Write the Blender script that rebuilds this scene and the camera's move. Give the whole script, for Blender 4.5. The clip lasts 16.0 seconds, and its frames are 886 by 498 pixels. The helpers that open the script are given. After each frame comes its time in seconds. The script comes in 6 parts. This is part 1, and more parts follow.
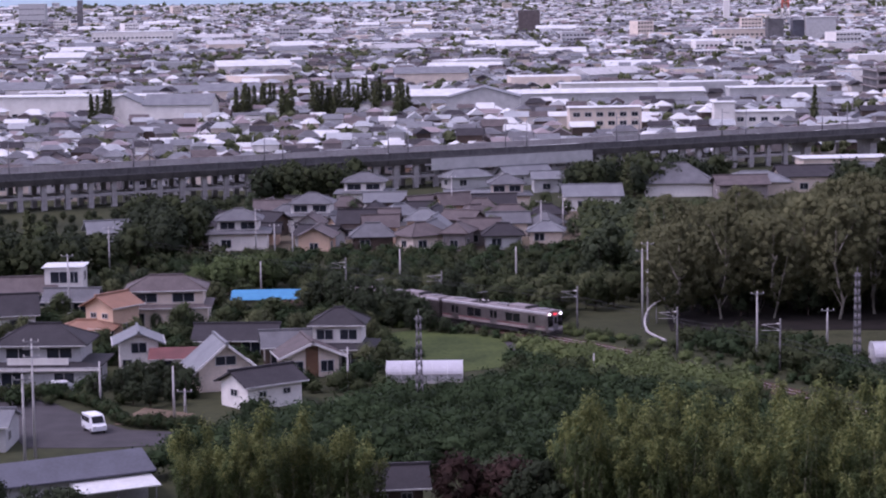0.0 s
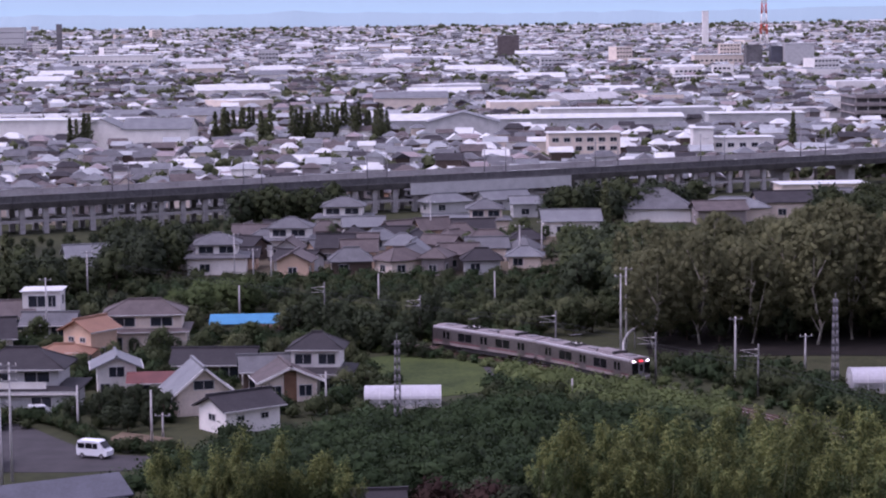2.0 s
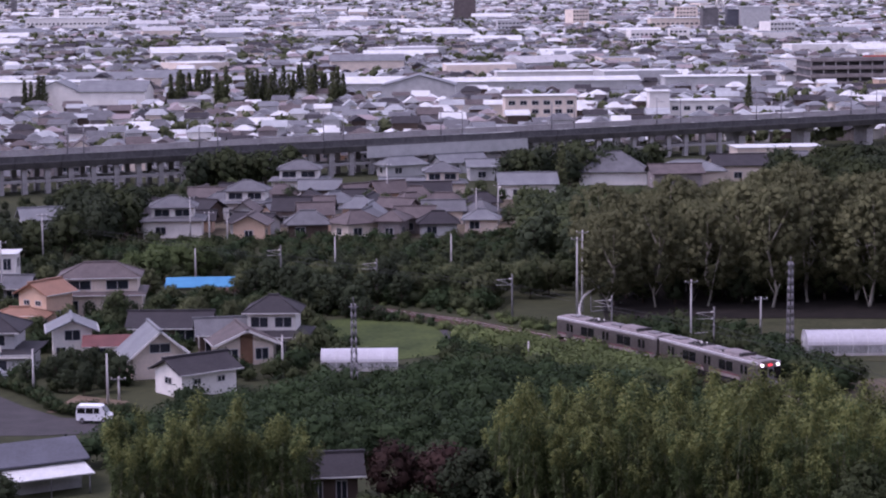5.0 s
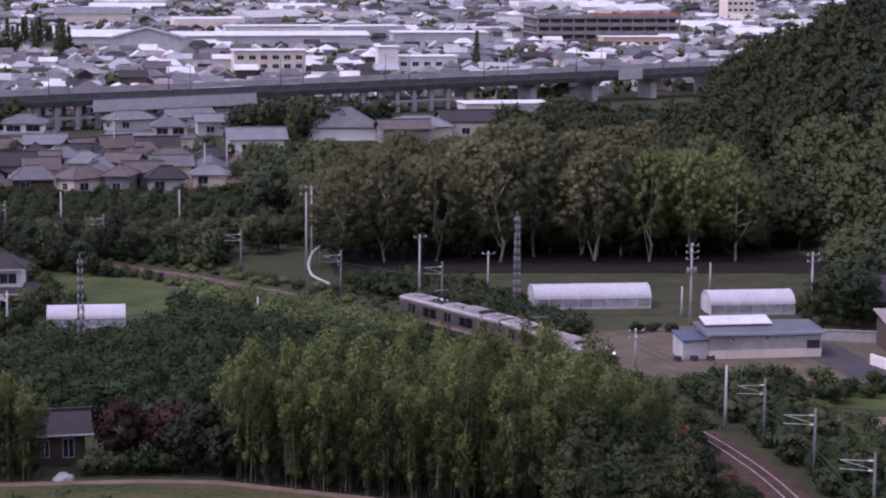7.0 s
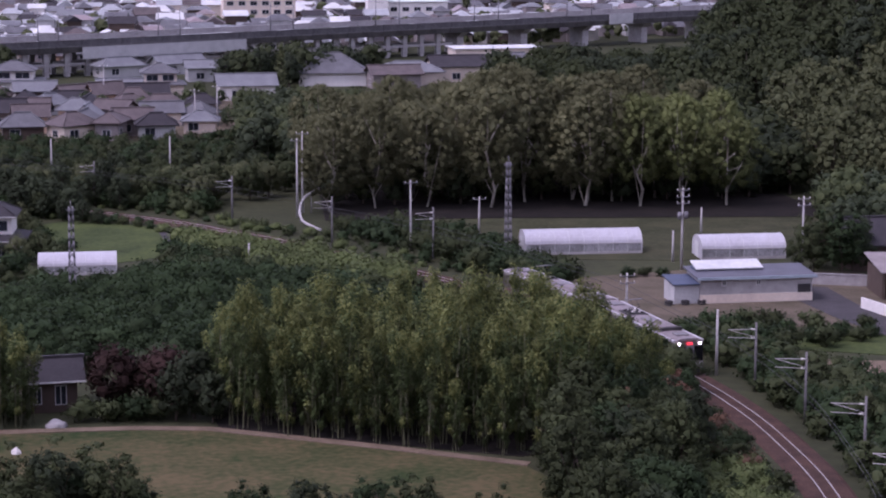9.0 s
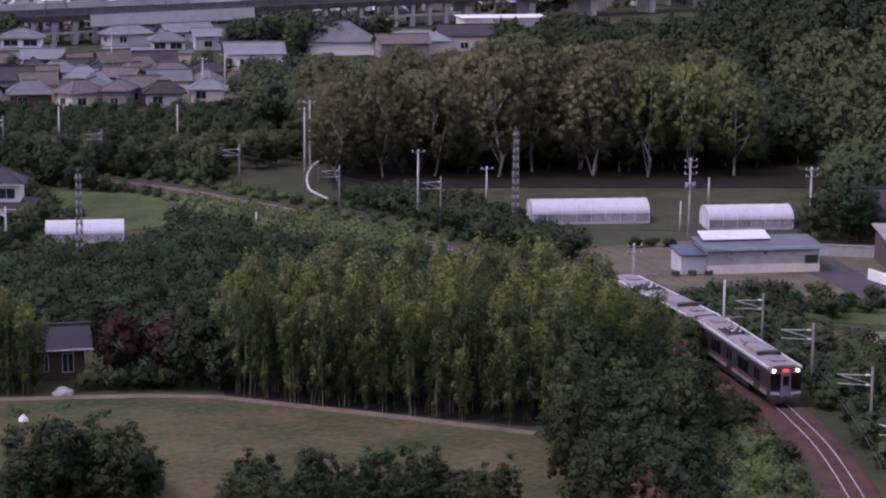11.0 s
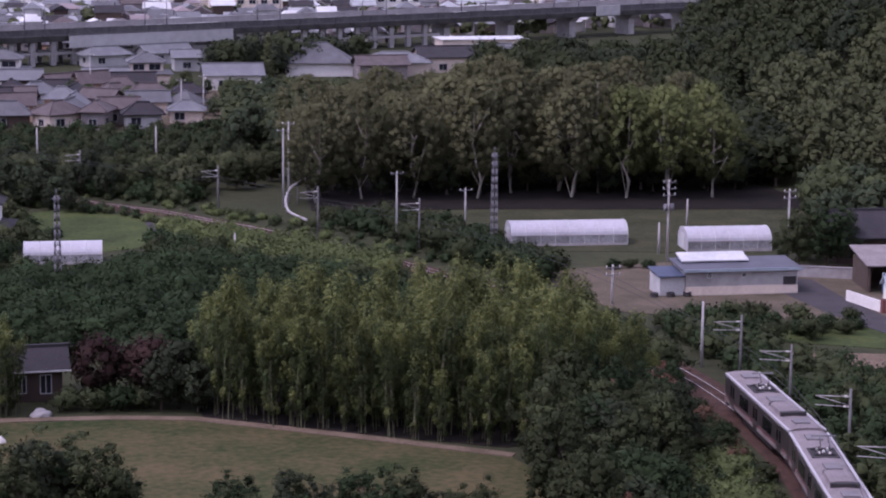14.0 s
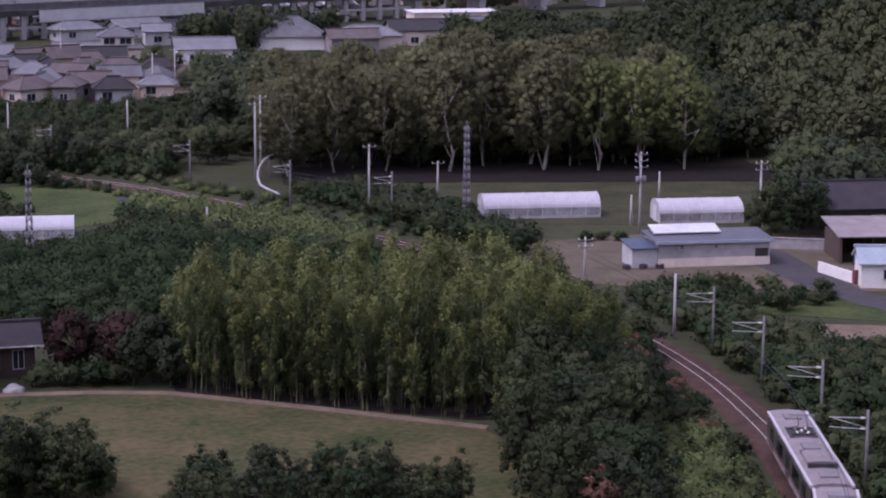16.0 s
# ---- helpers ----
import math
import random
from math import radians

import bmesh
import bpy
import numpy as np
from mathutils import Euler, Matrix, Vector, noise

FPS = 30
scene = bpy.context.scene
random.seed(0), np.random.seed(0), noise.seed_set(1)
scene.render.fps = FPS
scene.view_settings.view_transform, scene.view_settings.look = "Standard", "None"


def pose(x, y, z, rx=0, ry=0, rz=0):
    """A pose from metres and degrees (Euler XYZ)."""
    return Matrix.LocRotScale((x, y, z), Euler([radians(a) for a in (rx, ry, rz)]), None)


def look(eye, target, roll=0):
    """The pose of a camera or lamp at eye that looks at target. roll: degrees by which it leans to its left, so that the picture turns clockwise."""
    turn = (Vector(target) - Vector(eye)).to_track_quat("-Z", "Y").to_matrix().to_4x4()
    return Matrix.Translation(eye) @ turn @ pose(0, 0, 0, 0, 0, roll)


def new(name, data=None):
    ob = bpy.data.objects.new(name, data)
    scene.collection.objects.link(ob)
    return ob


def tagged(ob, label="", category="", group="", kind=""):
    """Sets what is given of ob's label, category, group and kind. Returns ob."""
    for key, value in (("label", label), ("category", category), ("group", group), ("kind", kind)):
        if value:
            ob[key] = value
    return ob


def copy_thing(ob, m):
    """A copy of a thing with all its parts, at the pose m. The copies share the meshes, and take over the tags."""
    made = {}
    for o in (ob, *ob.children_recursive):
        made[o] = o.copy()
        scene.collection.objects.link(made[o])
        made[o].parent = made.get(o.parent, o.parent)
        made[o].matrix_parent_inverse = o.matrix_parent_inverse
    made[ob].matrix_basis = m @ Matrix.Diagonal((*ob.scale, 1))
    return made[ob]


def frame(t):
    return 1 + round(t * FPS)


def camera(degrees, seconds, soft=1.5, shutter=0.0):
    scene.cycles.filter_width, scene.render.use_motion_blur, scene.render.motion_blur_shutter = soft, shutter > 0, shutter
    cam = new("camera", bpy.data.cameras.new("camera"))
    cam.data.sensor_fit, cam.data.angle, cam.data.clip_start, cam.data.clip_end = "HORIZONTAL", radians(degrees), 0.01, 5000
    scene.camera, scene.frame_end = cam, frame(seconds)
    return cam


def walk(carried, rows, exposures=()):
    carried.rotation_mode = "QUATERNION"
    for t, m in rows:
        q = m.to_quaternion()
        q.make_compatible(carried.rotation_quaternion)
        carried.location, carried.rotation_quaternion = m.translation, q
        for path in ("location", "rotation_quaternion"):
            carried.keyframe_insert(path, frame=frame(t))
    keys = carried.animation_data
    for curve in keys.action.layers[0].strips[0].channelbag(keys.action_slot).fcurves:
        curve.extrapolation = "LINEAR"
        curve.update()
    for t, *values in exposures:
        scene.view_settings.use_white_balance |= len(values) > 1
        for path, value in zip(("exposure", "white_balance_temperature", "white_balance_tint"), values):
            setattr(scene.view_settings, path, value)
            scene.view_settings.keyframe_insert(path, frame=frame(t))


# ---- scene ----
# ---- camera ----
cam = camera(22.18, 16.0, soft=2.1)
EYE = (0.0, 0.0, 45.8)
# seconds, tilt from straight down, lean, heading (degrees)
TURNS = [
    (0.0, 83.247, -0.848, 0.504), (0.5, 83.746, -0.709, 0.563), (1.0, 83.794, -0.744, 0.635), (1.5, 83.562, -0.641, 0.0),
    (2.0, 83.868, -0.635, -0.047), (2.5, 84.068, -0.42, 0.025), (3.0, 84.081, -0.36, -0.169), (3.2, 84.095, -0.414, -0.019),
    (5.3, 82.849, -0.541, -1.784), (5.5, 82.876, -0.484, -2.438), (6.0, 81.914, -0.027, -4.839), (6.5, 81.805, 0.058, -5.722),
    (7.0, 81.777, 0.343, -8.065), (7.5, 82.161, 0.382, -8.358), (8.0, 81.589, 0.19, -8.389), (8.5, 80.951, -0.08, -8.188),
    (9.0, 80.398, 0.119, -8.298), (9.2, 80.242, 0.22, -8.128), (11.3, 79.616, 0.356, -8.133), (11.5, 79.863, 0.387, -8.204),
    (12.0, 80.256, 0.5, -8.092), (12.5, 80.398, 0.514, -8.374), (13.0, 80.675, 0.438, -8.336), (13.5, 80.386, 0.409, -8.532),
    (14.0, 80.168, 0.453, -8.661), (14.5, 80.308, 0.613, -8.648), (15.0, 79.963, 0.362, -8.664), (15.5, 79.671, 0.276, -9.107),
    (16.0, 79.493, 0.3, -9.371)]


def head_pose(tilt, lean, heading):
    """Camera turn from heading (to the left), tilt and lean, leaning about its own line of sight."""
    m = pose(*EYE, tilt, 0, heading)
    return m @ pose(0, 0, 0, 0, 0, lean)


walk(cam, [(t, head_pose(a, b, c)) for t, a, b, c in TURNS], exposures=[(0.0, 0.7, 5720, 42), (16.0, 0.7, 5720, 42)])

# ---- light: dull evening sky with a soft high sun veiled by cloud, an unseen rise added behind the viewpoint ----
world = bpy.data.worlds.new("sky")
scene.world = world
world.use_nodes = True
wn = world.node_tree.nodes
sky = wn.new("ShaderNodeTexSky")
sky.sky_type = "NISHITA"
sky.sun_disc = False
sky.sun_elevation, sky.sun_rotation = radians(57), radians(250)
wn["Background"].inputs[1].default_value = 0.15
dull = wn.new("ShaderNodeHueSaturation")
dull.inputs["Saturation"].default_value = 0.32
world.node_tree.links.new(sky.outputs[0], dull.inputs["Color"])
world.node_tree.links.new(dull.outputs[0], wn["Background"].inputs[0])
sun_data = bpy.data.lights.new("sun", "SUN")
sun_data.energy, sun_data.angle, sun_data.color = 0.95, radians(20), (1.0, 0.93, 0.86)
sun = new("sun", sun_data)
sun.matrix_world = look((-60, -22, 100), (0, 0, 0))


# ---- materials ----
def mat(name, col, rough=0.8, col2=None, scale=0.6, bump=0.15, metal=0.0, rnd=0.0, island=0.0, fine=9.0):
    m = bpy.data.materials.new(name)
    m.use_nodes = True
    nt = m.node_tree
    b = nt.nodes["Principled BSDF"]
    tc = nt.nodes.new("ShaderNodeTexCoord")
    n1, n2 = nt.nodes.new("ShaderNodeTexNoise"), nt.nodes.new("ShaderNodeTexNoise")
    n1.inputs["Scale"].default_value, n2.inputs["Scale"].default_value = scale, scale * fine
    n1.inputs["Detail"].default_value, n2.inputs["Detail"].default_value = 5, 4
    for n in (n1, n2):
        nt.links.new(tc.outputs["Object"], n.inputs["Vector"])
    both = nt.nodes.new("ShaderNodeMath")
    both.operation = "MULTIPLY_ADD"
    both.inputs[1].default_value = 0.45
    nt.links.new(n2.outputs[0], both.inputs[0])
    half = nt.nodes.new("ShaderNodeMath")
    half.operation = "MULTIPLY"
    half.inputs[1].default_value = 0.6
    nt.links.new(n1.outputs[0], half.inputs[0])
    nt.links.new(half.outputs[0], both.inputs[2])
    ramp = nt.nodes.new("ShaderNodeValToRGB")
    c2 = col2 or tuple(c * 0.72 for c in col)
    ramp.color_ramp.elements[0].position, ramp.color_ramp.elements[1].position = 0.38, 0.66
    ramp.color_ramp.elements[0].color, ramp.color_ramp.elements[1].color = (*c2, 1), (*col, 1)
    nt.links.new(both.outputs[0], ramp.inputs[0])
    out = ramp.outputs[0]
    if rnd or island:
        hs = nt.nodes.new("ShaderNodeHueSaturation")
        mr = nt.nodes.new("ShaderNodeMapRange")
        amount = rnd or island
        mr.inputs[3].default_value, mr.inputs[4].default_value = 1 - amount, 1 + amount
        if rnd:
            nt.links.new(nt.nodes.new("ShaderNodeObjectInfo").outputs["Random"], mr.inputs[0])
        else:
            nt.links.new(nt.nodes.new("ShaderNodeNewGeometry").outputs["Random Per Island"], mr.inputs[0])
        nt.links.new(mr.outputs[0], hs.inputs["Value"])
        nt.links.new(out, hs.inputs["Color"])
        out = hs.outputs[0]
    nt.links.new(out, b.inputs["Base Color"])
    b.inputs["Roughness"].default_value, b.inputs["Metallic"].default_value = rough, metal
    b.inputs["Specular IOR Level"].default_value = 0.08 if rough > 0.88 else 0.35
    if bump:
        bp = nt.nodes.new("ShaderNodeBump")
        bp.inputs["Strength"].default_value = bump
        bp.inputs["Distance"].default_value = 0.05
        nt.links.new(n2.outputs[0], bp.inputs["Height"])
        nt.links.new(bp.outputs[0], b.inputs["Normal"])
    return m


def leaf_mat(name, col, col2, tree_var=0.3, through_light=0.25):
    """Leaves: hue between two colours by leaf and by tree, a little light shining through."""
    m = bpy.data.materials.new(name)
    m.use_nodes = True
    nt = m.node_tree
    b, o = nt.nodes["Principled BSDF"], nt.nodes["Material Output"]
    g, oi = nt.nodes.new("ShaderNodeNewGeometry"), nt.nodes.new("ShaderNodeObjectInfo")
    mix = nt.nodes.new("ShaderNodeMix")
    mix.data_type = "RGBA"
    mix.inputs[6].default_value, mix.inputs[7].default_value = (col[0] * 1.13, col[1], col[2] * 1.12, 1), (col2[0] * 1.13, col2[1], col2[2] * 1.12, 1)
    tc, n = nt.nodes.new("ShaderNodeTexCoord"), nt.nodes.new("ShaderNodeTexNoise")
    n.inputs["Scale"].default_value = 0.7
    nt.links.new(tc.outputs["Object"], n.inputs["Vector"])
    add = nt.nodes.new("ShaderNodeMath")
    add.operation = "MULTIPLY_ADD"
    add.inputs[1].default_value = 0.4
    nt.links.new(g.outputs["Random Per Island"], add.inputs[0])
    add2 = nt.nodes.new("ShaderNodeMath")
    add2.operation = "MULTIPLY_ADD"
    add2.inputs[1].default_value = 0.6
    nt.links.new(n.outputs[0], add2.inputs[0])
    nt.links.new(add.outputs[0], add2.inputs[2])
    add2.use_clamp = True
    fine = nt.nodes.new("ShaderNodeTexNoise")
    fine.inputs["Scale"].default_value, fine.inputs["Detail"].default_value = 5.0, 3.0
    nt.links.new(tc.outputs["Object"], fine.inputs["Vector"])
    add3 = nt.nodes.new("ShaderNodeMath")
    add3.operation = "MULTIPLY_ADD"
    add3.inputs[1].default_value = 0.9
    nt.links.new(fine.outputs[0], add3.inputs[0])
    add.inputs[2].default_value = -0.32
    nt.links.new(add.outputs[0], add3.inputs[2])
    nt.links.new(add3.outputs[0], add2.inputs[2])
    bump = nt.nodes.new("ShaderNodeBump")
    bump.inputs["Strength"].default_value, bump.inputs["Distance"].default_value = 0.35, 0.15
    nt.links.new(fine.outputs[0], bump.inputs["Height"])
    nt.links.new(bump.outputs[0], b.inputs["Normal"])
    nt.links.new(add2.outputs[0], mix.inputs[0])
    hs, mr = nt.nodes.new("ShaderNodeHueSaturation"), nt.nodes.new("ShaderNodeMapRange")
    mr.inputs[3].default_value, mr.inputs[4].default_value = 1 - tree_var, 1 + tree_var
    nt.links.new(oi.outputs["Random"], mr.inputs[0])
    nt.links.new(mr.outputs[0], hs.inputs["Value"])
    nt.links.new(mix.outputs[2], hs.inputs["Color"])
    nt.links.new(hs.outputs[0], b.inputs["Base Color"])
    b.inputs["Roughness"].default_value = 0.7
    b.inputs["Specular IOR Level"].default_value = 0.12
    t, ms = nt.nodes.new("ShaderNodeBsdfTranslucent"), nt.nodes.new("ShaderNodeMixShader")
    nt.links.new(hs.outputs[0], t.inputs["Color"])
    ms.inputs[0].default_value = through_light
    nt.links.new(b.outputs[0], ms.inputs[1])
    nt.links.new(t.outputs[0], ms.inputs[2])
    nt.links.new(ms.outputs[0], o.inputs["Surface"])
    return m


def glow(name, col, strength):
    m = bpy.data.materials.new(name)
    m.use_nodes = True
    b = m.node_tree.nodes["Principled BSDF"]
    b.inputs["Base Color"].default_value = (*col, 1)
    b.inputs["Emission Color"].default_value, b.inputs["Emission Strength"].default_value = (*col, 1), strength
    return m


M_EARTH = mat("earth", (0.062, 0.066, 0.034), 0.95, (0.036, 0.04, 0.023), 0.05, 0.4, fine=14)
M_GRASS = mat("meadow_grass", (0.078, 0.1, 0.034), 0.95, (0.032, 0.046, 0.018), 0.16, 0.6, fine=9)
M_DRYGRASS = mat("dry_field", (0.118, 0.094, 0.047), 0.95, (0.032, 0.05, 0.018), 0.13, 0.9, fine=11)
M_PASTURE = mat("rough_pasture", (0.072, 0.07, 0.04), 0.95, (0.034, 0.04, 0.02), 0.2, 0.6, fine=8)
M_PATH = mat("dirt_path", (0.22, 0.165, 0.12), 0.95, (0.12, 0.092, 0.064), 0.3, 0.3)
M_GRAVEL = mat("gravel", (0.155, 0.122, 0.09), 0.95, (0.08, 0.072, 0.048), 0.25, 0.5, fine=20)
M_ASPHALT = mat("asphalt", (0.082, 0.075, 0.078), 0.92, (0.058, 0.054, 0.056), 0.4, 0.3, fine=20)
M_BALLAST = mat("ballast", (0.098, 0.058, 0.045), 0.95, (0.05, 0.032, 0.027), 0.5, 0.8, fine=14)
M_RUSTRAIL = mat("rail_web", (0.13, 0.085, 0.07), 0.9, (0.09, 0.06, 0.05), 1.0, 0.0)
M_RAIL = mat("rail_steel", (0.5, 0.46, 0.45), 0.4, (0.38, 0.34, 0.33), 1.0, 0.0, metal=0.3)
M_CONC = mat("concrete", (0.45, 0.425, 0.41), 0.9, (0.29, 0.27, 0.265), 0.15, 0.25)
M_CONC_DARK = mat("dark_concrete", (0.19, 0.178, 0.18), 0.9, (0.1, 0.095, 0.098), 0.2, 0.25)
M_PARAPET = mat("dark_parapet", (0.155, 0.146, 0.15), 0.9, (0.085, 0.08, 0.083), 0.2, 0.25)
M_WHITE = mat("white_render", (0.82, 0.78, 0.73), 0.8, (0.66, 0.62, 0.58), 0.4, 0.1)
M_CREAM = mat("cream_render", (0.78, 0.66, 0.55), 0.8, (0.62, 0.52, 0.44), 0.4, 0.1)
M_PEACH = mat("peach_render", (0.68, 0.48, 0.34), 0.8, (0.58, 0.4, 0.29), 0.4, 0.1)
M_GREYWALL = mat("grey_siding", (0.51, 0.5, 0.49), 0.8, (0.38, 0.37, 0.365), 0.5, 0.1)
M_BROWNWALL = mat("brown_boarding", (0.22, 0.12, 0.07), 0.8, (0.15, 0.08, 0.05), 0.8, 0.2)
M_TIMBER = mat("dark_timber", (0.1, 0.07, 0.055), 0.8, None, 1.0, 0.2)
M_TILE = mat("grey_roof_tile", (0.15, 0.148, 0.155), 0.72, (0.095, 0.093, 0.098), 0.5, 0.3)
M_TILE_DARK = mat("dark_roof_tile", (0.048, 0.042, 0.046), 0.85, (0.03, 0.027, 0.03), 0.5, 0.3)
M_TILE_BROWN = mat("brown_roof_tile", (0.135, 0.108, 0.104), 0.74, (0.08, 0.064, 0.062), 0.5, 0.3)
M_TILE_ORANGE = mat("terracotta_tile", (0.32, 0.17, 0.11), 0.6, (0.24, 0.13, 0.085), 0.5, 0.3)
M_TILE_BLUE = mat("slate_metal", (0.205, 0.21, 0.213), 0.6, (0.14, 0.14, 0.152), 0.4, 0.2)
M_SLATE = mat("dark_slate_sheet", (0.12, 0.12, 0.145), 0.6, (0.085, 0.085, 0.1), 0.4, 0.2)
M_RUST = mat("rusty_red_sheet", (0.18, 0.065, 0.06), 0.6, (0.12, 0.045, 0.042), 0.5, 0.2)
M_METAL_WHITE = mat("white_sheet_roof", (0.7, 0.695, 0.68), 0.5, (0.52, 0.515, 0.5), 0.3, 0.1)
M_TARP = mat("blue_sheet", (0.06, 0.27, 0.46), 0.6, (0.04, 0.2, 0.38), 0.6, 0.2)
M_GLASS = mat("window_glass", (0.03, 0.035, 0.045), 0.12, (0.02, 0.022, 0.03), 0.6, 0.0)
M_FRAME = mat("window_frame", (0.62, 0.6, 0.58), 0.5, None, 1.0, 0.0)
M_FILM = mat("greenhouse_film", (0.54, 0.52, 0.55), 0.35, (0.42, 0.4, 0.42), 0.35, 0.3)
M_POLE = mat("concrete_pole", (0.5, 0.47, 0.46), 0.85, (0.38, 0.36, 0.35), 0.8, 0.1)
M_STEEL = mat("galvanised_steel", (0.26, 0.25, 0.26), 0.7, (0.18, 0.17, 0.18), 1.0, 0.1, metal=0.2)
M_MAST = mat("weathered_mast", (0.21, 0.2, 0.2), 0.85, (0.14, 0.13, 0.13), 0.8, 0.1)
M_WIRE = mat("wire", (0.06, 0.06, 0.06), 0.7, None, 1.0, 0.0)
M_BARK = mat("bark", (0.13, 0.1, 0.08), 0.95, (0.075, 0.06, 0.05), 1.2, 0.5)
M_BARK_PALE = mat("plane_bark", (0.44, 0.41, 0.35), 0.9, (0.2, 0.18, 0.14), 0.6, 0.4)
M_CULM = mat("bamboo_culm", (0.16, 0.155, 0.085), 0.6, (0.09, 0.1, 0.05), 0.8, 0.1)
L_WOOD = leaf_mat("wood_leaves", (0.026, 0.042, 0.017), (0.066, 0.09, 0.034))
L_MID = leaf_mat("lighter_wood_leaves", (0.038, 0.058, 0.025), (0.11, 0.135, 0.056))
L_DARK = leaf_mat("dark_leaves", (0.02, 0.034, 0.017), (0.052, 0.074, 0.034))
L_PLANE = leaf_mat("plane_leaves", (0.054, 0.07, 0.033), (0.156, 0.176, 0.077), 0.2)
L_PLANE2 = leaf_mat("yellowing_plane_leaves", (0.056, 0.082, 0.03), (0.172, 0.22, 0.07), 0.22)
L_BAMBOO = leaf_mat("bamboo_leaves", (0.027, 0.05, 0.019), (0.098, 0.145, 0.048), 0.25, 0.3)
L_ORCH = leaf_mat("orchard_leaves", (0.018, 0.037, 0.014), (0.043, 0.074, 0.027))
L_VINE = leaf_mat("vine_leaves", (0.045, 0.076, 0.024), (0.13, 0.178, 0.06))
L_TIP = leaf_mat("sky_lit_bamboo_leaves", (0.065, 0.096, 0.028), (0.215, 0.262, 0.08), 0.25, 0.3)
L_DRY = leaf_mat("dry_brown_leaves", (0.05, 0.038, 0.022), (0.14, 0.095, 0.055))
L_DEAD = leaf_mat("dead_orange_leaves", (0.1, 0.064, 0.038), (0.25, 0.155, 0.095))
L_RED = leaf_mat("red_leaves", (0.024, 0.016, 0.012), (0.052, 0.034, 0.025))


# ---- makers ----
def part(name, bm, material, parent=None, label=""):
    """One mesh object out of a bmesh, under a thing or a part."""
    me = bpy.data.meshes.new(name)
    bm.to_mesh(me)
    bm.free()
    for m in (material if isinstance(material, (list, tuple)) else [material]):
        me.materials.append(m)
    return piece(name, me, parent, label)


def piece(name, me, parent=None, label="", m=None):
    ob = new(name, me)
    if parent is not None:
        ob.parent = parent
    if m is not None:
        ob.matrix_basis = m
    return tagged(ob, label)


def thing(name, label, category, x=0, y=0, z=0, rz=0, group="", kind=""):
    ob = new(name)
    ob.empty_display_size = 0.3
    ob.matrix_basis = pose(x, y, z, 0, 0, rz)
    return tagged(ob, label, category, group, kind)


def box(bm, x0, x1, y0, y1, z0, z1, mi=0):
    v = [bm.verts.new((x, y, z)) for z in (z0, z1) for y in (y0, y1) for x in (x0, x1)]
    for q in ((0, 2, 3, 1), (4, 5, 7, 6), (0, 1, 5, 4), (2, 6, 7, 3), (0, 4, 6, 2), (1, 3, 7, 5)):
        bm.faces.new([v[i] for i in q]).material_index = mi
    return v


def tube(bm, a, b, r0, r1, n=8, mi=0):
    a, b = Vector(a), Vector(b)
    q = (b - a).to_track_quat("Z", "Y").to_matrix()
    ring = []
    for p, r in ((a, r0), (b, r1)):
        ring.append([bm.verts.new(p + q @ Vector((r * math.cos(2 * math.pi * i / n), r * math.sin(2 * math.pi * i / n), 0))) for i in range(n)])
    for i in range(n):
        f = bm.faces.new((ring[0][i], ring[0][(i + 1) % n], ring[1][(i + 1) % n], ring[1][i]))
        f.material_index, f.smooth = mi, True
    bm.faces.new(ring[0][::-1]).material_index = mi
    bm.faces.new(ring[1]).material_index = mi


def prism(bm, pts, x0, x1, mi=0):
    """A closed outline in (y, z), drawn along x."""
    a, b = [bm.verts.new((x0, *p)) for p in pts], [bm.verts.new((x1, *p)) for p in pts]
    n = len(pts)
    for i in range(n):
        bm.faces.new((a[i], a[(i + 1) % n], b[(i + 1) % n], b[i])).material_index = mi
    bm.faces.new(a[::-1]).material_index = mi
    bm.faces.new(b).material_index = mi


def sstep(a, b, v):
    t = np.clip((v - a) / (b - a), 0, 1)
    return t * t * (3 - 2 * t)


def gz(x, y):
    """Height of the ground: the plain, the camera's hillside and the wooded hill."""
    near = 44.0 * sstep(118, -6, y)
    hill = 25.5 * sstep(90, 165, x) * sstep(280, 345, y) * (1 - sstep(425, 510, y))
    return near + hill


# ---- ground ----
def grid_sheet(name, xs, ys, fn, material):
    X, Y = np.meshgrid(xs, ys)
    Z = fn(X, Y)
    nx, ny = len(xs), len(ys)
    verts = np.stack([X.ravel(), Y.ravel(), Z.ravel()], 1)
    i = (np.arange(ny - 1)[:, None] * nx + np.arange(nx - 1)[None]).ravel()
    me = bpy.data.meshes.new(name)
    me.from_pydata(verts.tolist(), [], np.stack([i, i + 1, i + nx + 1, i + nx], 1).tolist())
    me.materials.append(material)
    for p in me.polygons:
        p.use_smooth = True
    return piece(name, me)


gx = np.unique(np.concatenate([np.linspace(-4500, -300, 12), np.linspace(-300, 60, 25), np.linspace(60, 260, 51), np.linspace(260, 4500, 12)]))
gy = np.unique(np.concatenate([np.linspace(-600, -20, 6), np.linspace(-20, 140, 33), np.linspace(140, 640, 64), np.linspace(640, 4990, 20)]))
# Behind the eye the ground is an unseen rise, steepened to block low sky.
tagged(grid_sheet("ground", gx, gy, lambda x, y: gz(x, y) + np.where(y < -20, np.minimum((-20 - y) * 0.5, 160), 0), M_EARTH),
       "earthy green plain with low growth and a hillside", "ground", kind="structure")


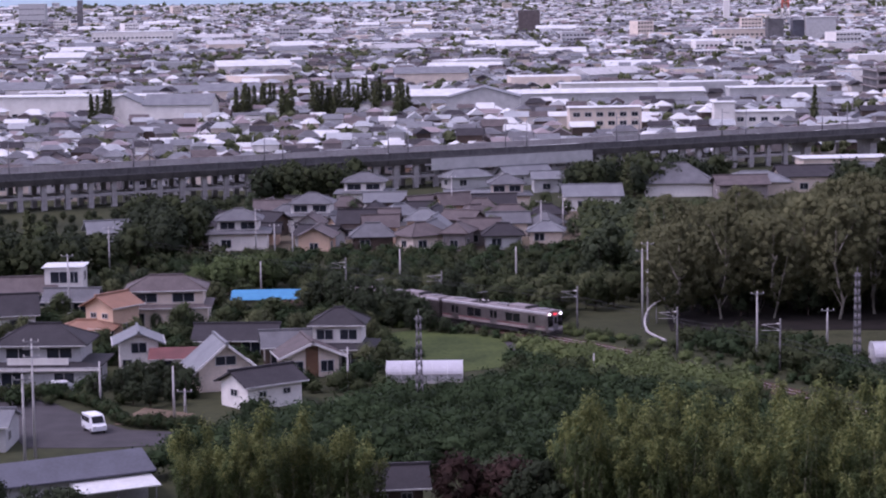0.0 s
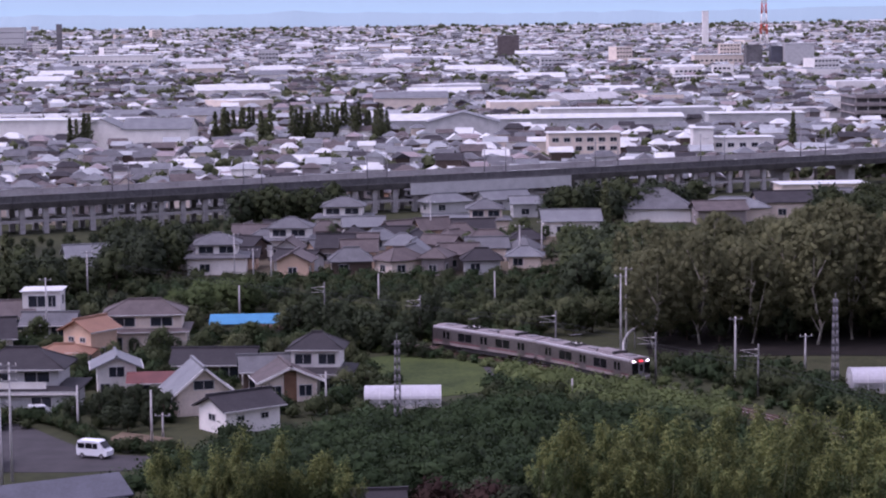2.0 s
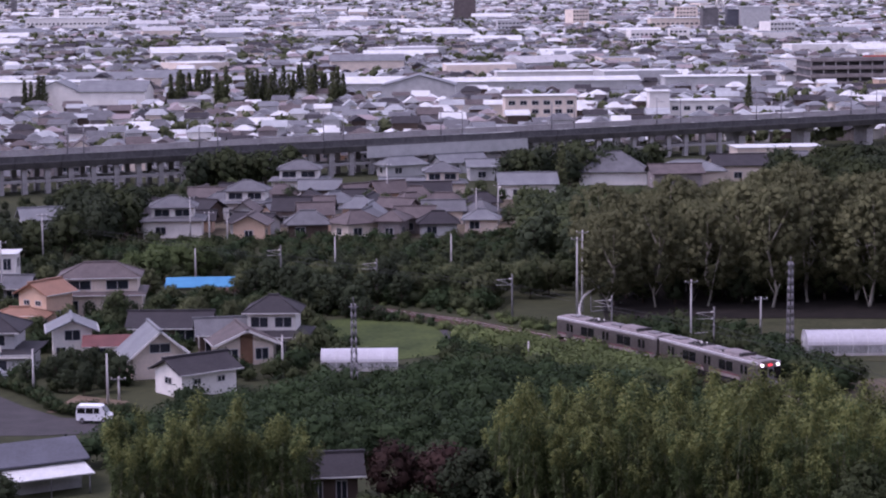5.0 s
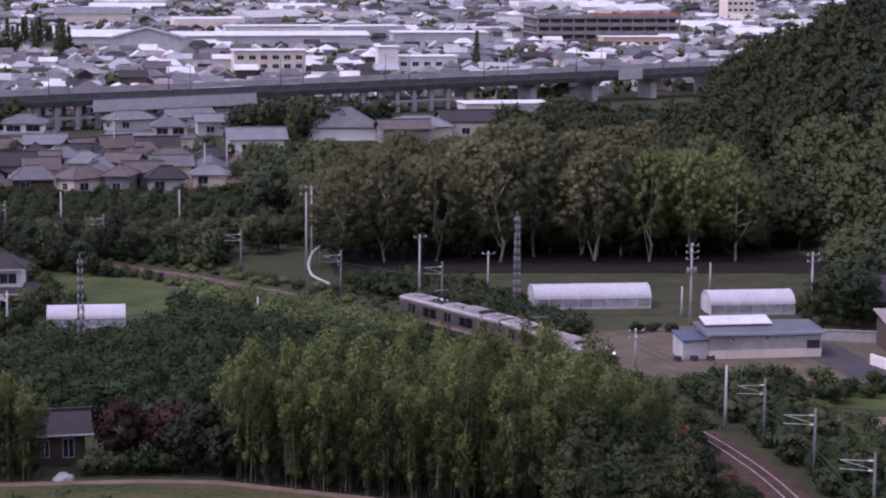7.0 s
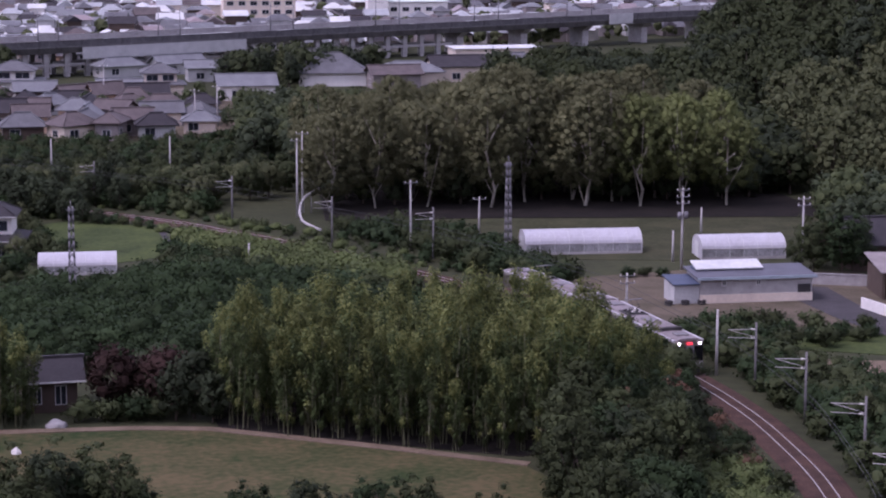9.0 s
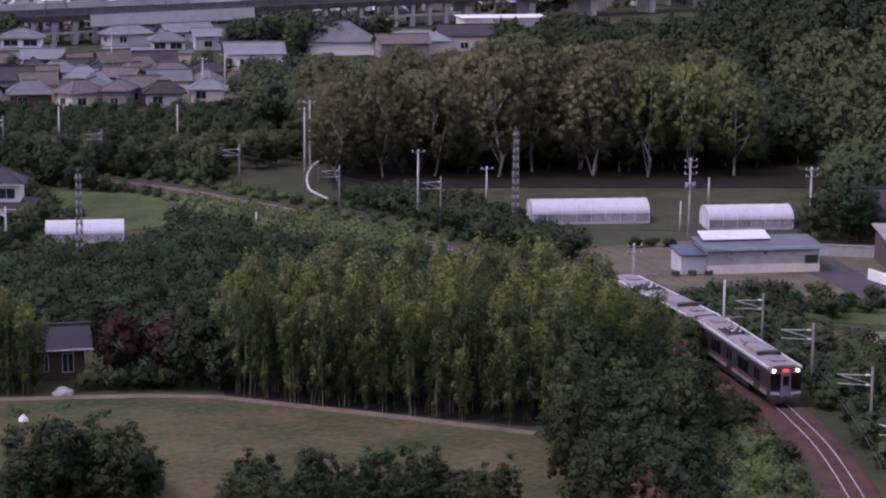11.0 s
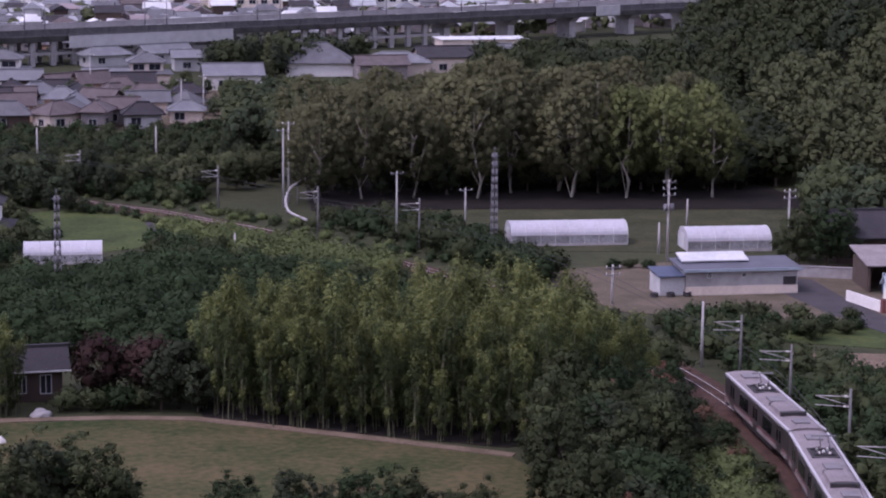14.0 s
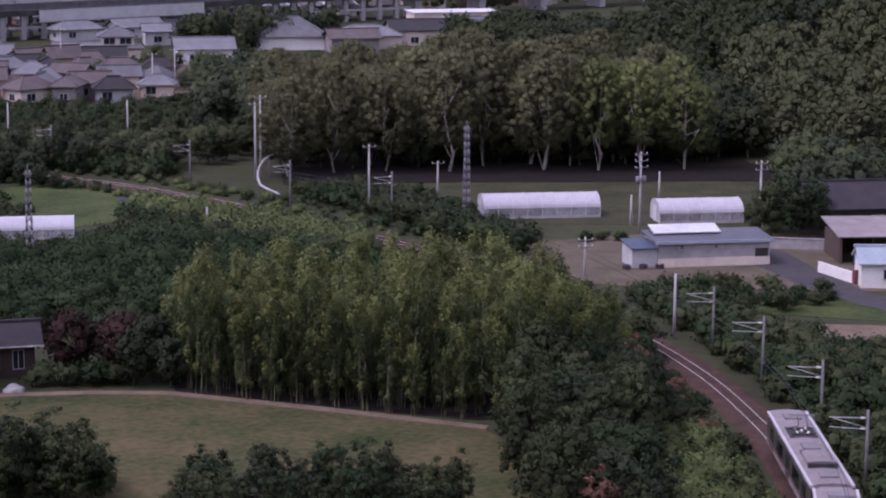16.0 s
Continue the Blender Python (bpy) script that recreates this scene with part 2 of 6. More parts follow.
def patch(name, pts, z, material, label, category="ground"):
    """A flat piece of land cover, a few centimetres thick, on the ground."""
    bm = bmesh.new()
    top = [bm.verts.new((x, y, z)) for x, y in pts]
    low = [bm.verts.new((x, y, -0.3)) for x, y in pts]
    f = bm.faces.new(top)
    f.normal_update()
    if f.normal.z < 0:
        f.normal_flip()
    for i in range(len(pts)):
        bm.faces.new((top[i], top[(i + 1) % len(pts)], low[(i + 1) % len(pts)], low[i]))
    bmesh.ops.recalc_face_normals(bm, faces=bm.faces[:])
    return tagged(part(name, bm, material), label, category, kind="structure")


patch("field", [(-40, 128), (40, 122), (36, 150), (31, 167), (19, 174.5), (7, 181.5), (1, 182.5), (-40, 183)], 0.05, M_DRYGRASS, "mown field of dry and green grass", "field")
patch("path", [(-40, 183.2), (1, 182.7), (7, 181.7), (19, 174.7), (31, 167.2), (31.5, 168.2), (19.5, 175.8), (7.4, 182.8), (1, 183.9), (-40, 184.5)], 0.07, M_PATH, "pale trodden dirt path along the field", "path")
patch("road", [(-90, 290), (-53, 252), (-46, 247), (-40, 237), (-35, 230.5), (-25, 228), (-5, 226), (-5, 222), (-26, 223), (-36, 221.5), (-44, 222), (-52, 241), (-58, 250), (-98, 288)], 0.06, M_ASPHALT, "grey asphalt lane past the houses", "road")
patch("meadow", [(-12, 270), (-2, 262), (8, 268), (12, 277), (3, 291), (-6, 296), (-14, 290)], 0.05, M_GRASS, "bright green grass plot", "meadow")
patch("farm_track", [(8, 262), (11, 262), (11, 274), (8, 283), (5, 286), (6, 276)], 0.07, M_ASPHALT, "dark farm track beside the meadow", "road")
patch("pasture", [(36, 268), (44, 260), (66, 256), (95, 262), (98, 286), (60, 289), (40, 288)], 0.05, M_PASTURE, "rough grass strip before the wood", "meadow")
# Shade under the crowns is painted into these two dark floor patches.
M_WOOD_SHADE = mat("shaded_wood_floor", (0.027, 0.023, 0.02), 0.95, (0.017, 0.015, 0.014), 0.4, 0.4)
patch("wood_floor", [(27, 292), (50, 291), (90, 287), (100, 287), (102, 345), (30, 345)], 0.08, M_WOOD_SHADE, "wood floor under the plane trees, shade painted dark", "wood floor")
patch("bamboo_floor", [(8, 182.5), (17, 177.4), (31, 170), (36, 171.5), (46, 182), (43, 193), (33, 200), (14, 196), (7, 190)], 0.06, M_WOOD_SHADE, "ground under the bamboo, shade painted dark", "wood floor")
patch("farmyard", [(48, 240), (52, 222), (60, 218), (82, 214), (110, 190), (116, 196), (90, 226), (84, 246), (66, 250), (50, 246)], 0.06, M_GRAVEL, "pinkish gravel yard round a shed", "yard")
patch("farm_lane", [(72, 239), (77.4, 237), (77.6, 226), (78.8, 214), (85, 200), (81, 198), (75.6, 209), (73.2, 219), (71.8, 231)], 0.08, M_ASPHALT, "dark asphalt lane to the farm", "road")
patch("rice_field", [(60, 208), (77, 200), (98, 192), (98, 199), (84, 210), (66, 213)], 0.05, M_GRASS, "bright green rice plot", "field")
patch("dry_plot", [(60, 195), (74, 193), (92, 186), (92, 192), (76, 198.5), (62, 202)], 0.055, M_PATH, "bare brown plot of soil", "field")
patch("garden", [(-37, 233.5), (-31, 233), (-29, 239), (-35, 243)], 0.05, M_PATH, "bare brown vegetable garden by the lane", "garden")
patch("village_ground", [(-48, 382), (24, 386), (30, 440), (20, 452), (-46, 450)], 0.03, M_GRAVEL, "bare grey-brown ground between the village houses", "ground")
patch("village_green", [(-8, 462), (8, 462), (9, 497), (-4, 496), (-9, 478)], 0.05, M_GRASS, "green plot between the village houses", "field")


# ---- railway ----
LINE = [(-60, 366), (-40, 342), (-22, 322), (-8, 307.5), (0.3, 299.3), (7.5, 292.3), (13.0, 284.8), (18.7, 277.2), (23.6, 268.5), (29.5, 258.9), (34.4, 250.0),
        (42, 233.5), (47.3, 216.5), (51, 196), (52.5, 182), (52.6, 170), (51.8, 157), (48.6, 137), (44, 120), (36, 100), (24, 80)]


def smooth_line(pts, n=30):
    pts = [Vector(p) for p in pts]
    pts = [2 * pts[0] - pts[1], *pts, 2 * pts[-1] - pts[-2]]
    out = []
    for i in range(1, len(pts) - 2):
        a, b, c, d = pts[i - 1:i + 3]
        for k in range(n):
            u = k / n
            out.append(0.5 * (2 * b + (c - a) * u + (2 * a - 5 * b + 4 * c - d) * u * u + (3 * b - a - 3 * c + d) * u ** 3))
    return np.array([tuple(p) for p in out])


TRACK = smooth_line(LINE)
TRACK_S = np.concatenate([[0], np.cumsum(np.hypot(*np.diff(TRACK, axis=0).T))])
TRACK_0 = float(TRACK_S[30])
RAIL_Z = 0.2


def on_track(s):
    """Place and heading on the line, s metres from its second mark."""
    s = s + TRACK_0
    x, y = np.interp(s, TRACK_S, TRACK[:, 0]), np.interp(s, TRACK_S, TRACK[:, 1])
    x2, y2 = np.interp(s + 0.5, TRACK_S, TRACK[:, 0]), np.interp(s + 0.5, TRACK_S, TRACK[:, 1])
    d = Vector((x2 - x, y2 - y)).normalized()
    return Vector((x, y)), d


def sweep(name, profile, s0, s1, step, material, parent=None):
    """A profile of (across, up) drawn along the line."""
    bm, last = bmesh.new(), None
    n = len(profile)
    for s in np.arange(s0, s1, step):
        p, d = on_track(s)
        side = Vector((-d.y, d.x))
        ring = [bm.verts.new((p.x + side.x * a, p.y + side.y * a, z)) for a, z in profile]
        if last:
            for i in range(n):
                bm.faces.new((last[i], last[(i + 1) % n], ring[(i + 1) % n], ring[i]))
        last = ring
    bmesh.ops.recalc_face_normals(bm, faces=bm.faces[:])
    return part(name, bm, material, parent)


railway = thing("railway_track", "single railway track on brown ballast with shiny rails", "railway track", kind="structure")
sweep("ballast_bed", [(-2.7, -0.2), (-1.7, 0.09), (1.7, 0.09), (2.7, -0.2)], -20, 330, 1.5, M_BALLAST, railway)
for a in (-0.535, 0.535):
    sweep("rail", [(a - 0.07, 0.07), (a - 0.035, RAIL_Z), (a + 0.035, RAIL_Z), (a + 0.07, 0.07)], -20, 330, 1.5, M_RUSTRAIL, railway)
    sweep("rail_head", [(a - 0.045, RAIL_Z - 0.004), (a - 0.04, RAIL_Z + 0.012), (a + 0.04, RAIL_Z + 0.012), (a + 0.045, RAIL_Z - 0.004)], -20, 330, 1.5, M_RAIL, railway)


# ---- trees ----
NORMS = []       # outward directions of the latest leaf sprays
CROWN_N = {}     # soft crown normals by mesh


def soften(me, nrm):
    """Leaves of one clump share its rounded shading, as dense foliage does."""
    nrm = nrm / np.maximum(1e-6, np.linalg.norm(nrm, axis=1))[:, None]
    me.polygons.foreach_set("use_smooth", [True] * len(me.polygons))
    me.normals_split_custom_set_from_vertices(nrm.tolist())
    CROWN_N[me.name] = nrm


def cards(rng, centres, radii, per, size, flat=0.5):
    """Leaf sprays: small bent quads round each clump centre, facing outwards and up."""
    verts, faces = [], []
    NORMS.clear()
    for c, r in zip(centres, radii):
        d = rng.normal(size=(per, 3))
        d /= np.linalg.norm(d, axis=1)[:, None]
        stretch = rng.uniform(0.75, 1.3, 3) * (1, 1, 0.8)
        pos = c + d * r * rng.uniform(0.3, 1.3, (per, 1)) * stretch
        nrm = d + (0, 0, flat) + rng.normal(size=(per, 3)) * 0.7
        nrm /= np.linalg.norm(nrm, axis=1)[:, None]
        u = np.cross(nrm, rng.normal(size=(per, 3)))
        u /= np.linalg.norm(u, axis=1)[:, None]
        v = np.cross(nrm, u)
        s = size * rng.uniform(0.6, 1.3, (per, 1))
        base = len(verts)
        NORMS.append(np.repeat(d, 4, axis=0))
        quad = np.stack([pos - u * s, pos - v * s * 0.55 + nrm * s * 0.15, pos + u * s, pos + v * s * 0.55 + nrm * s * 0.15], 1)
        verts.extend(quad.reshape(-1, 3).tolist())
        faces.extend([(base + 4 * i, base + 4 * i + 1, base + 4 * i + 2, base + 4 * i + 3) for i in range(per)])
    return verts, faces


def polytube(bm, pts, radii, n=6):
    """One unbroken tapered stem through the given points."""
    rings = []
    for k, p in enumerate(pts):
        d = Vector(pts[min(k + 1, len(pts) - 1)]) - Vector(pts[max(k - 1, 0)])
        q = d.to_track_quat("Z", "Y").to_matrix()
        rings.append([bm.verts.new(Vector(p) + q @ Vector((radii[k] * math.cos(2 * math.pi * i / n), radii[k] * math.sin(2 * math.pi * i / n), 0))) for i in range(n)])
    for a, b in zip(rings, rings[1:]):
        for i in range(n):
            bm.faces.new((a[i], a[(i + 1) % n], b[(i + 1) % n], b[i])).smooth = True
    bm.faces.new(rings[-1])


def cores(rng, centres, radii, share, verts, faces):
    """Rough inner masses of twigs and leaves, so that a crown is not see-through."""
    bm = bmesh.new()
    bmesh.ops.create_icosphere(bm, subdivisions=1, radius=1)
    ico = np.array([v.co[:] for v in bm.verts])
    tri = [[v.index for v in f.verts] for f in bm.faces]
    bm.free()
    for c, r in zip(centres, radii):
        b = len(verts)
        verts.extend((c + ico * r * share * rng.uniform(0.72, 1.16, (len(ico), 1))).tolist())
        faces.extend([tuple(b + i for i in t) for t in tri])


def crown_mesh(name, seed, material, height, width, low, clumps, per, size, shape="round"):
    rng = np.random.default_rng(seed)
    cs, rs = [], []
    mid, half = (height + low) / 2, (height - low) / 2
    for i in range(clumps):
        f = (i + 0.5) / clumps
        if shape == "cone":
            z = low + (height - low) * f
            w = width / 2 * (1 - f) ** 0.8 * 0.8 + 0.1
            r = max(0.35, width * 0.3 * (1 - f) + 0.15)
            a = i * 2.4
            cs.append((math.cos(a) * w * rng.uniform(0.3, 1), math.sin(a) * w * rng.uniform(0.3, 1), z))
        elif shape == "ragged":
            limb, u = i % 9, 0.25 + 0.75 * ((i // 9) + 0.5) / math.ceil(clumps / 9)
            lean = np.random.default_rng(seed * 31 + limb).uniform(size=3)
            a, top = limb * 2.4 + lean[0], low + (height - low) * (0.55 + 0.45 * lean[1])
            w = width * (0.12 + 0.4 * lean[2]) * math.sin(u * 2.4)
            r = width * 0.82 / math.sqrt(clumps) * rng.uniform(0.6, 1.25)
            cs.append((math.cos(a) * w + rng.normal() * r * 0.7, math.sin(a) * w + rng.normal() * r * 0.7, low + (top - low) * u + rng.normal() * r * 0.5))
        else:
            zf = 1 - 1.9 * f
            a = i * 2.399 + rng.uniform(-0.4, 0.4)
            w = math.sqrt(max(0.05, 1 - zf * zf)) * rng.uniform(0.6, 1.0)
            w *= 1 + 0.8 * noise.noise(Vector((math.cos(a) * 1.2, math.sin(a) * 1.2, zf * 1.8 + seed * 0.37)))
            r = width * 0.92 / math.sqrt(clumps) * rng.uniform(0.75, 1.25)
            cs.append((math.cos(a) * w * (width / 2 - r * 0.6), math.sin(a) * w * (width / 2 - r * 0.6), mid + zf * (half - r * 0.5) + rng.uniform(-0.3, 0.3)))
        rs.append(r)
    cs = np.array(cs)
    verts, faces = cards(rng, cs, rs, per, size)
    leaves = len(faces)
    nrm = np.concatenate(NORMS)
    cores(rng, cs, rs, 0.52, verts, faces)
    me = bpy.data.meshes.new(name)
    me.from_pydata(verts, [], faces)
    me.materials.append(material)
    pts = np.array(verts)
    out = (pts - (0, 0, mid - 0.2 * half)) / (width / 2, width / 2, half)
    inner = np.zeros((len(pts) - len(nrm), 3))
    soften(me, np.concatenate([nrm, inner]) * 0.4 + out * 0.95 + (0, 0, 0.15) + rng.normal(size=pts.shape) * 0.1)
    return me, cs


def trunk_bm(rng, height, r, limbs, lean=0.0):
    bm = bmesh.new()
    p, z = Vector((0, 0, -0.3)), 0
    pts = [p]
    for i in range(4):
        pts.append(Vector((rng.uniform(-1, 1) * lean * (i + 1), rng.uniform(-1, 1) * lean * (i + 1), height * (i + 1) / 4)))
    polytube(bm, pts, [r * (1.15 - 0.2 * i) for i in range(5)], 8)
    for c in limbs:
        k = rng.integers(0, 4)
        a = pts[k].lerp(pts[k + 1], rng.uniform(0, 1))
        tube(bm, a, a.lerp(Vector(c), 0.55) + Vector((0, 0, 0.15)), r * 0.42, r * 0.26, 5)
        tube(bm, a.lerp(Vector(c), 0.55) + Vector((0, 0, 0.15)), Vector(c), r * 0.26, r * 0.1, 5)
    return bm


def tree_kind(name, label, category, seed, leaves, bark, height, width, low, clumps, per, size, r, shape="round", lean=0.12):
    """One tree with trunk and crown, kept as a pattern for copies."""
    rng = np.random.default_rng(seed + 50)
    t = thing(name, label, category)
    me, cs = crown_mesh("crown", seed, leaves, height, width, low, clumps, per, size, shape)
    pick = [] if shape == "cone" else [tuple(c) for c in cs[:: max(1, len(cs) // 6)]]
    part("trunk", trunk_bm(rng, height * (0.95 if shape == "cone" else 0.62), r, pick, lean), bark, t)
    piece("crown", me, t)
    return t


def plant(kinds, spots, group, lo=0.8, hi=1.2, first=True, size=None):
    """Copies of the patterns at spots, turned and sized at random; the patterns themselves take the first spots."""
    used = set()
    for i, (x, y) in enumerate(spots):
        k = kinds[i % len(kinds)]
        s = random.uniform(lo, hi) * (size(x, y) if size else 1.0)
        m = pose(x, y, float(gz(x, y)) - 0.05, random.uniform(-3, 3), random.uniform(-3, 3), random.uniform(0, 360))
        if id(k) not in used and first:
            used.add(id(k))
            k.matrix_basis = m
            k.scale = (s, s, s * random.uniform(0.9, 1.1))
            ob = k
        else:
            ob = copy_thing(k, m)
            ob.scale = (s * random.uniform(0.9, 1.15), s * random.uniform(0.9, 1.15), s * random.uniform(0.85, 1.12))
        tagged(ob, group=group)


def grow_stuff(name, label, category, kinds, spots, lo=0.8, hi=1.2, size=None):
    """A far wood as one mesh: trunks and crowns of the patterns at many spots. size: height share by place."""
    rng = np.random.default_rng(len(spots) + 5)
    V, N, F, MI, mats, base = [], [], [], [], [], 0
    for i, (x, y) in enumerate(spots):
        k = kinds[i % len(kinds)]
        s = rng.uniform(lo, hi) * (size(x, y) if size else 1.0)
        a = rng.uniform(0, 6.28)
        c, sn = math.cos(a) * s * rng.uniform(0.9, 1.15), math.sin(a) * s
        for o in k.children:
            me = o.data
            v = np.empty(len(me.vertices) * 3)
            me.vertices.foreach_get("co", v)
            v = v.reshape(-1, 3)
            V.append(np.stack([x + c * v[:, 0] - sn * v[:, 1], y + sn * v[:, 0] + c * v[:, 1], float(gz(x, y)) - 0.1 + s * v[:, 2]], 1))
            w = CROWN_N.get(me.name)
            if w is None:
                w = v * (1, 1, 0) + (0, 0, 0.02)
            N.append(np.stack([c * w[:, 0] - sn * w[:, 1], sn * w[:, 0] + c * w[:, 1], s * w[:, 2]], 1))
            if me.materials[0] not in mats:
                mats.append(me.materials[0])
            mi = mats.index(me.materials[0])
            F.extend([tuple(base + j for j in p.vertices) for p in me.polygons])
            MI.extend([mi] * len(me.polygons))
            base += len(v)
    me = bpy.data.meshes.new(name)
    me.from_pydata(np.concatenate(V).tolist(), [], F)
    for m in mats:
        me.materials.append(m)
    me.polygons.foreach_set("material_index", MI)
    soften(me, np.concatenate(N))
    tagged(piece(name, me), label, category, kind="stuff")


def inside(p, poly):
    x, y = p
    c = False
    for i in range(len(poly)):
        (x1, y1), (x2, y2) = poly[i - 1], poly[i]
        if (y1 > y) != (y2 > y) and x < (x2 - x1) * (y - y1) / (y2 - y1) + x1:
            c = not c
    return c


KEEP = []  # circles (x, y, r) kept free of trees


def scatter(poly, gap, seed, clear=True, tries=6000, limit=400):
    rng = random.Random(seed)
    xs, ys = [p[0] for p in poly], [p[1] for p in poly]
    out = []
    for _ in range(tries):
        p = (rng.uniform(min(xs), max(xs)), rng.uniform(min(ys), max(ys)))
        if len(out) >= limit:
            break
        if not inside(p, poly) or any((p[0] - a) ** 2 + (p[1] - b) ** 2 < gap * gap for a, b in out):
            continue
        if clear and any((p[0] - a) ** 2 + (p[1] - b) ** 2 < r * r for a, b, r in KEEP):
            continue
        if np.min((TRACK[:, 0] - p[0]) ** 2 + (TRACK[:, 1] - p[1]) ** 2) < 10.5:
            continue
        out.append(p)
    return out


# ---- houses ----
WINDOWS = {}


def window_meshes(w, h):
    key = (round(w, 2), round(h, 2))
    if key not in WINDOWS:
        bm = bmesh.new()
        e = 0.07
        for a in ((-w / 2, w / 2, -h / 2, -h / 2 + e), (-w / 2, w / 2, h / 2 - e, h / 2), (-w / 2, -w / 2 + e, -h / 2, h / 2), (w / 2 - e, w / 2, -h / 2, h / 2), (-e / 2, e / 2, -h / 2, h / 2)):
            box(bm, a[0], a[1], -0.09, 0.02, a[2], a[3])
        f = bpy.data.meshes.new("window")
        bm.to_mesh(f)
        bm.free()
        f.materials.append(M_FRAME)
        bm = bmesh.new()
        box(bm, -w / 2 + e / 2, w / 2 - e / 2, -0.05, -0.03, -h / 2 + e / 2, h / 2 - e / 2)
        g = bpy.data.meshes.new("pane")
        bm.to_mesh(g)
        bm.free()
        g.materials.append(M_GLASS)
        WINDOWS[key] = (f, g)
    return WINDOWS[key]


def add_window(parent, side, along, z, w, h, half_w, half_d, cx=0.0, cy=0.0):
    """side: f front (-y), b back, l left, r right; along: metres from the wall's middle."""
    f, g = window_meshes(w, h)
    x, y, a = {"f": (along, -half_d, 0), "b": (along, half_d, 180), "l": (-half_w, along, -90), "r": (half_w, along, 90)}[side]
    fr = piece("window", f, parent, m=pose(x + cx, y + cy, z, 0, 0, a))
    piece("pane", g, fr)


def roof_bm(w, d, z, rise, over, kind, th=0.16):
    """A roof slab with eaves; its ridge runs along x."""
    bm = bmesh.new()
    a, b = w / 2 + over, d / 2 + over
    drop = rise * over / (d / 2 + 1e-6) * 0.6
    z -= drop
    if kind == "gable":
        zr = z + th + rise + drop
        prism(bm, [(-b, z), (0, zr - th * 1.3), (b, z), (b, z + th), (0, zr), (-b, z + th)], -a, a)
        bmesh.ops.recalc_face_normals(bm, faces=bm.faces[:])
        return bm
    low = [bm.verts.new(p) for p in ((-a, -b, z), (a, -b, z), (a, b, z), (-a, b, z))]
    top = [bm.verts.new((v.co.x, v.co.y, z + th)) for v in low]
    for i in range(4):
        bm.faces.new((low[i], low[(i + 1) % 4], top[(i + 1) % 4], top[i]))
    bm.faces.new(low[::-1])
    zr = z + th + rise + drop
    if kind == "flat":
        bm.faces.new(top)
        return bm
    r = a if kind == "gable" else max(0.15, a - b * 0.95)
    p, q = bm.verts.new((-r, 0, zr)), bm.verts.new((r, 0, zr))
    bm.faces.new((top[0], top[1], q, p))
    bm.faces.new((top[2], top[3], p, q))
    bm.faces.new((top[1], top[2], q))
    bm.faces.new((top[3], top[0], p))
    return bm


def ridge_bm(w, d, z, rise, over, kind):
    bm = bmesh.new()
    a, b = w / 2 + over, d / 2 + over
    r = a if kind == "gable" else max(0.15, a - b * 0.95)
    box(bm, -r - 0.15, r + 0.15, -0.16, 0.16, z + rise + 0.05, z + rise + 0.36)
    if kind == "hip":
        for sx in (-1, 1):
            for sy in (-1, 1):
                tube(bm, (sx * r, 0, z + rise + 0.14), (sx * a, sy * b, z - rise * over / (d / 2) * 0.6 + 0.18), 0.11, 0.11, 5)
    return bm


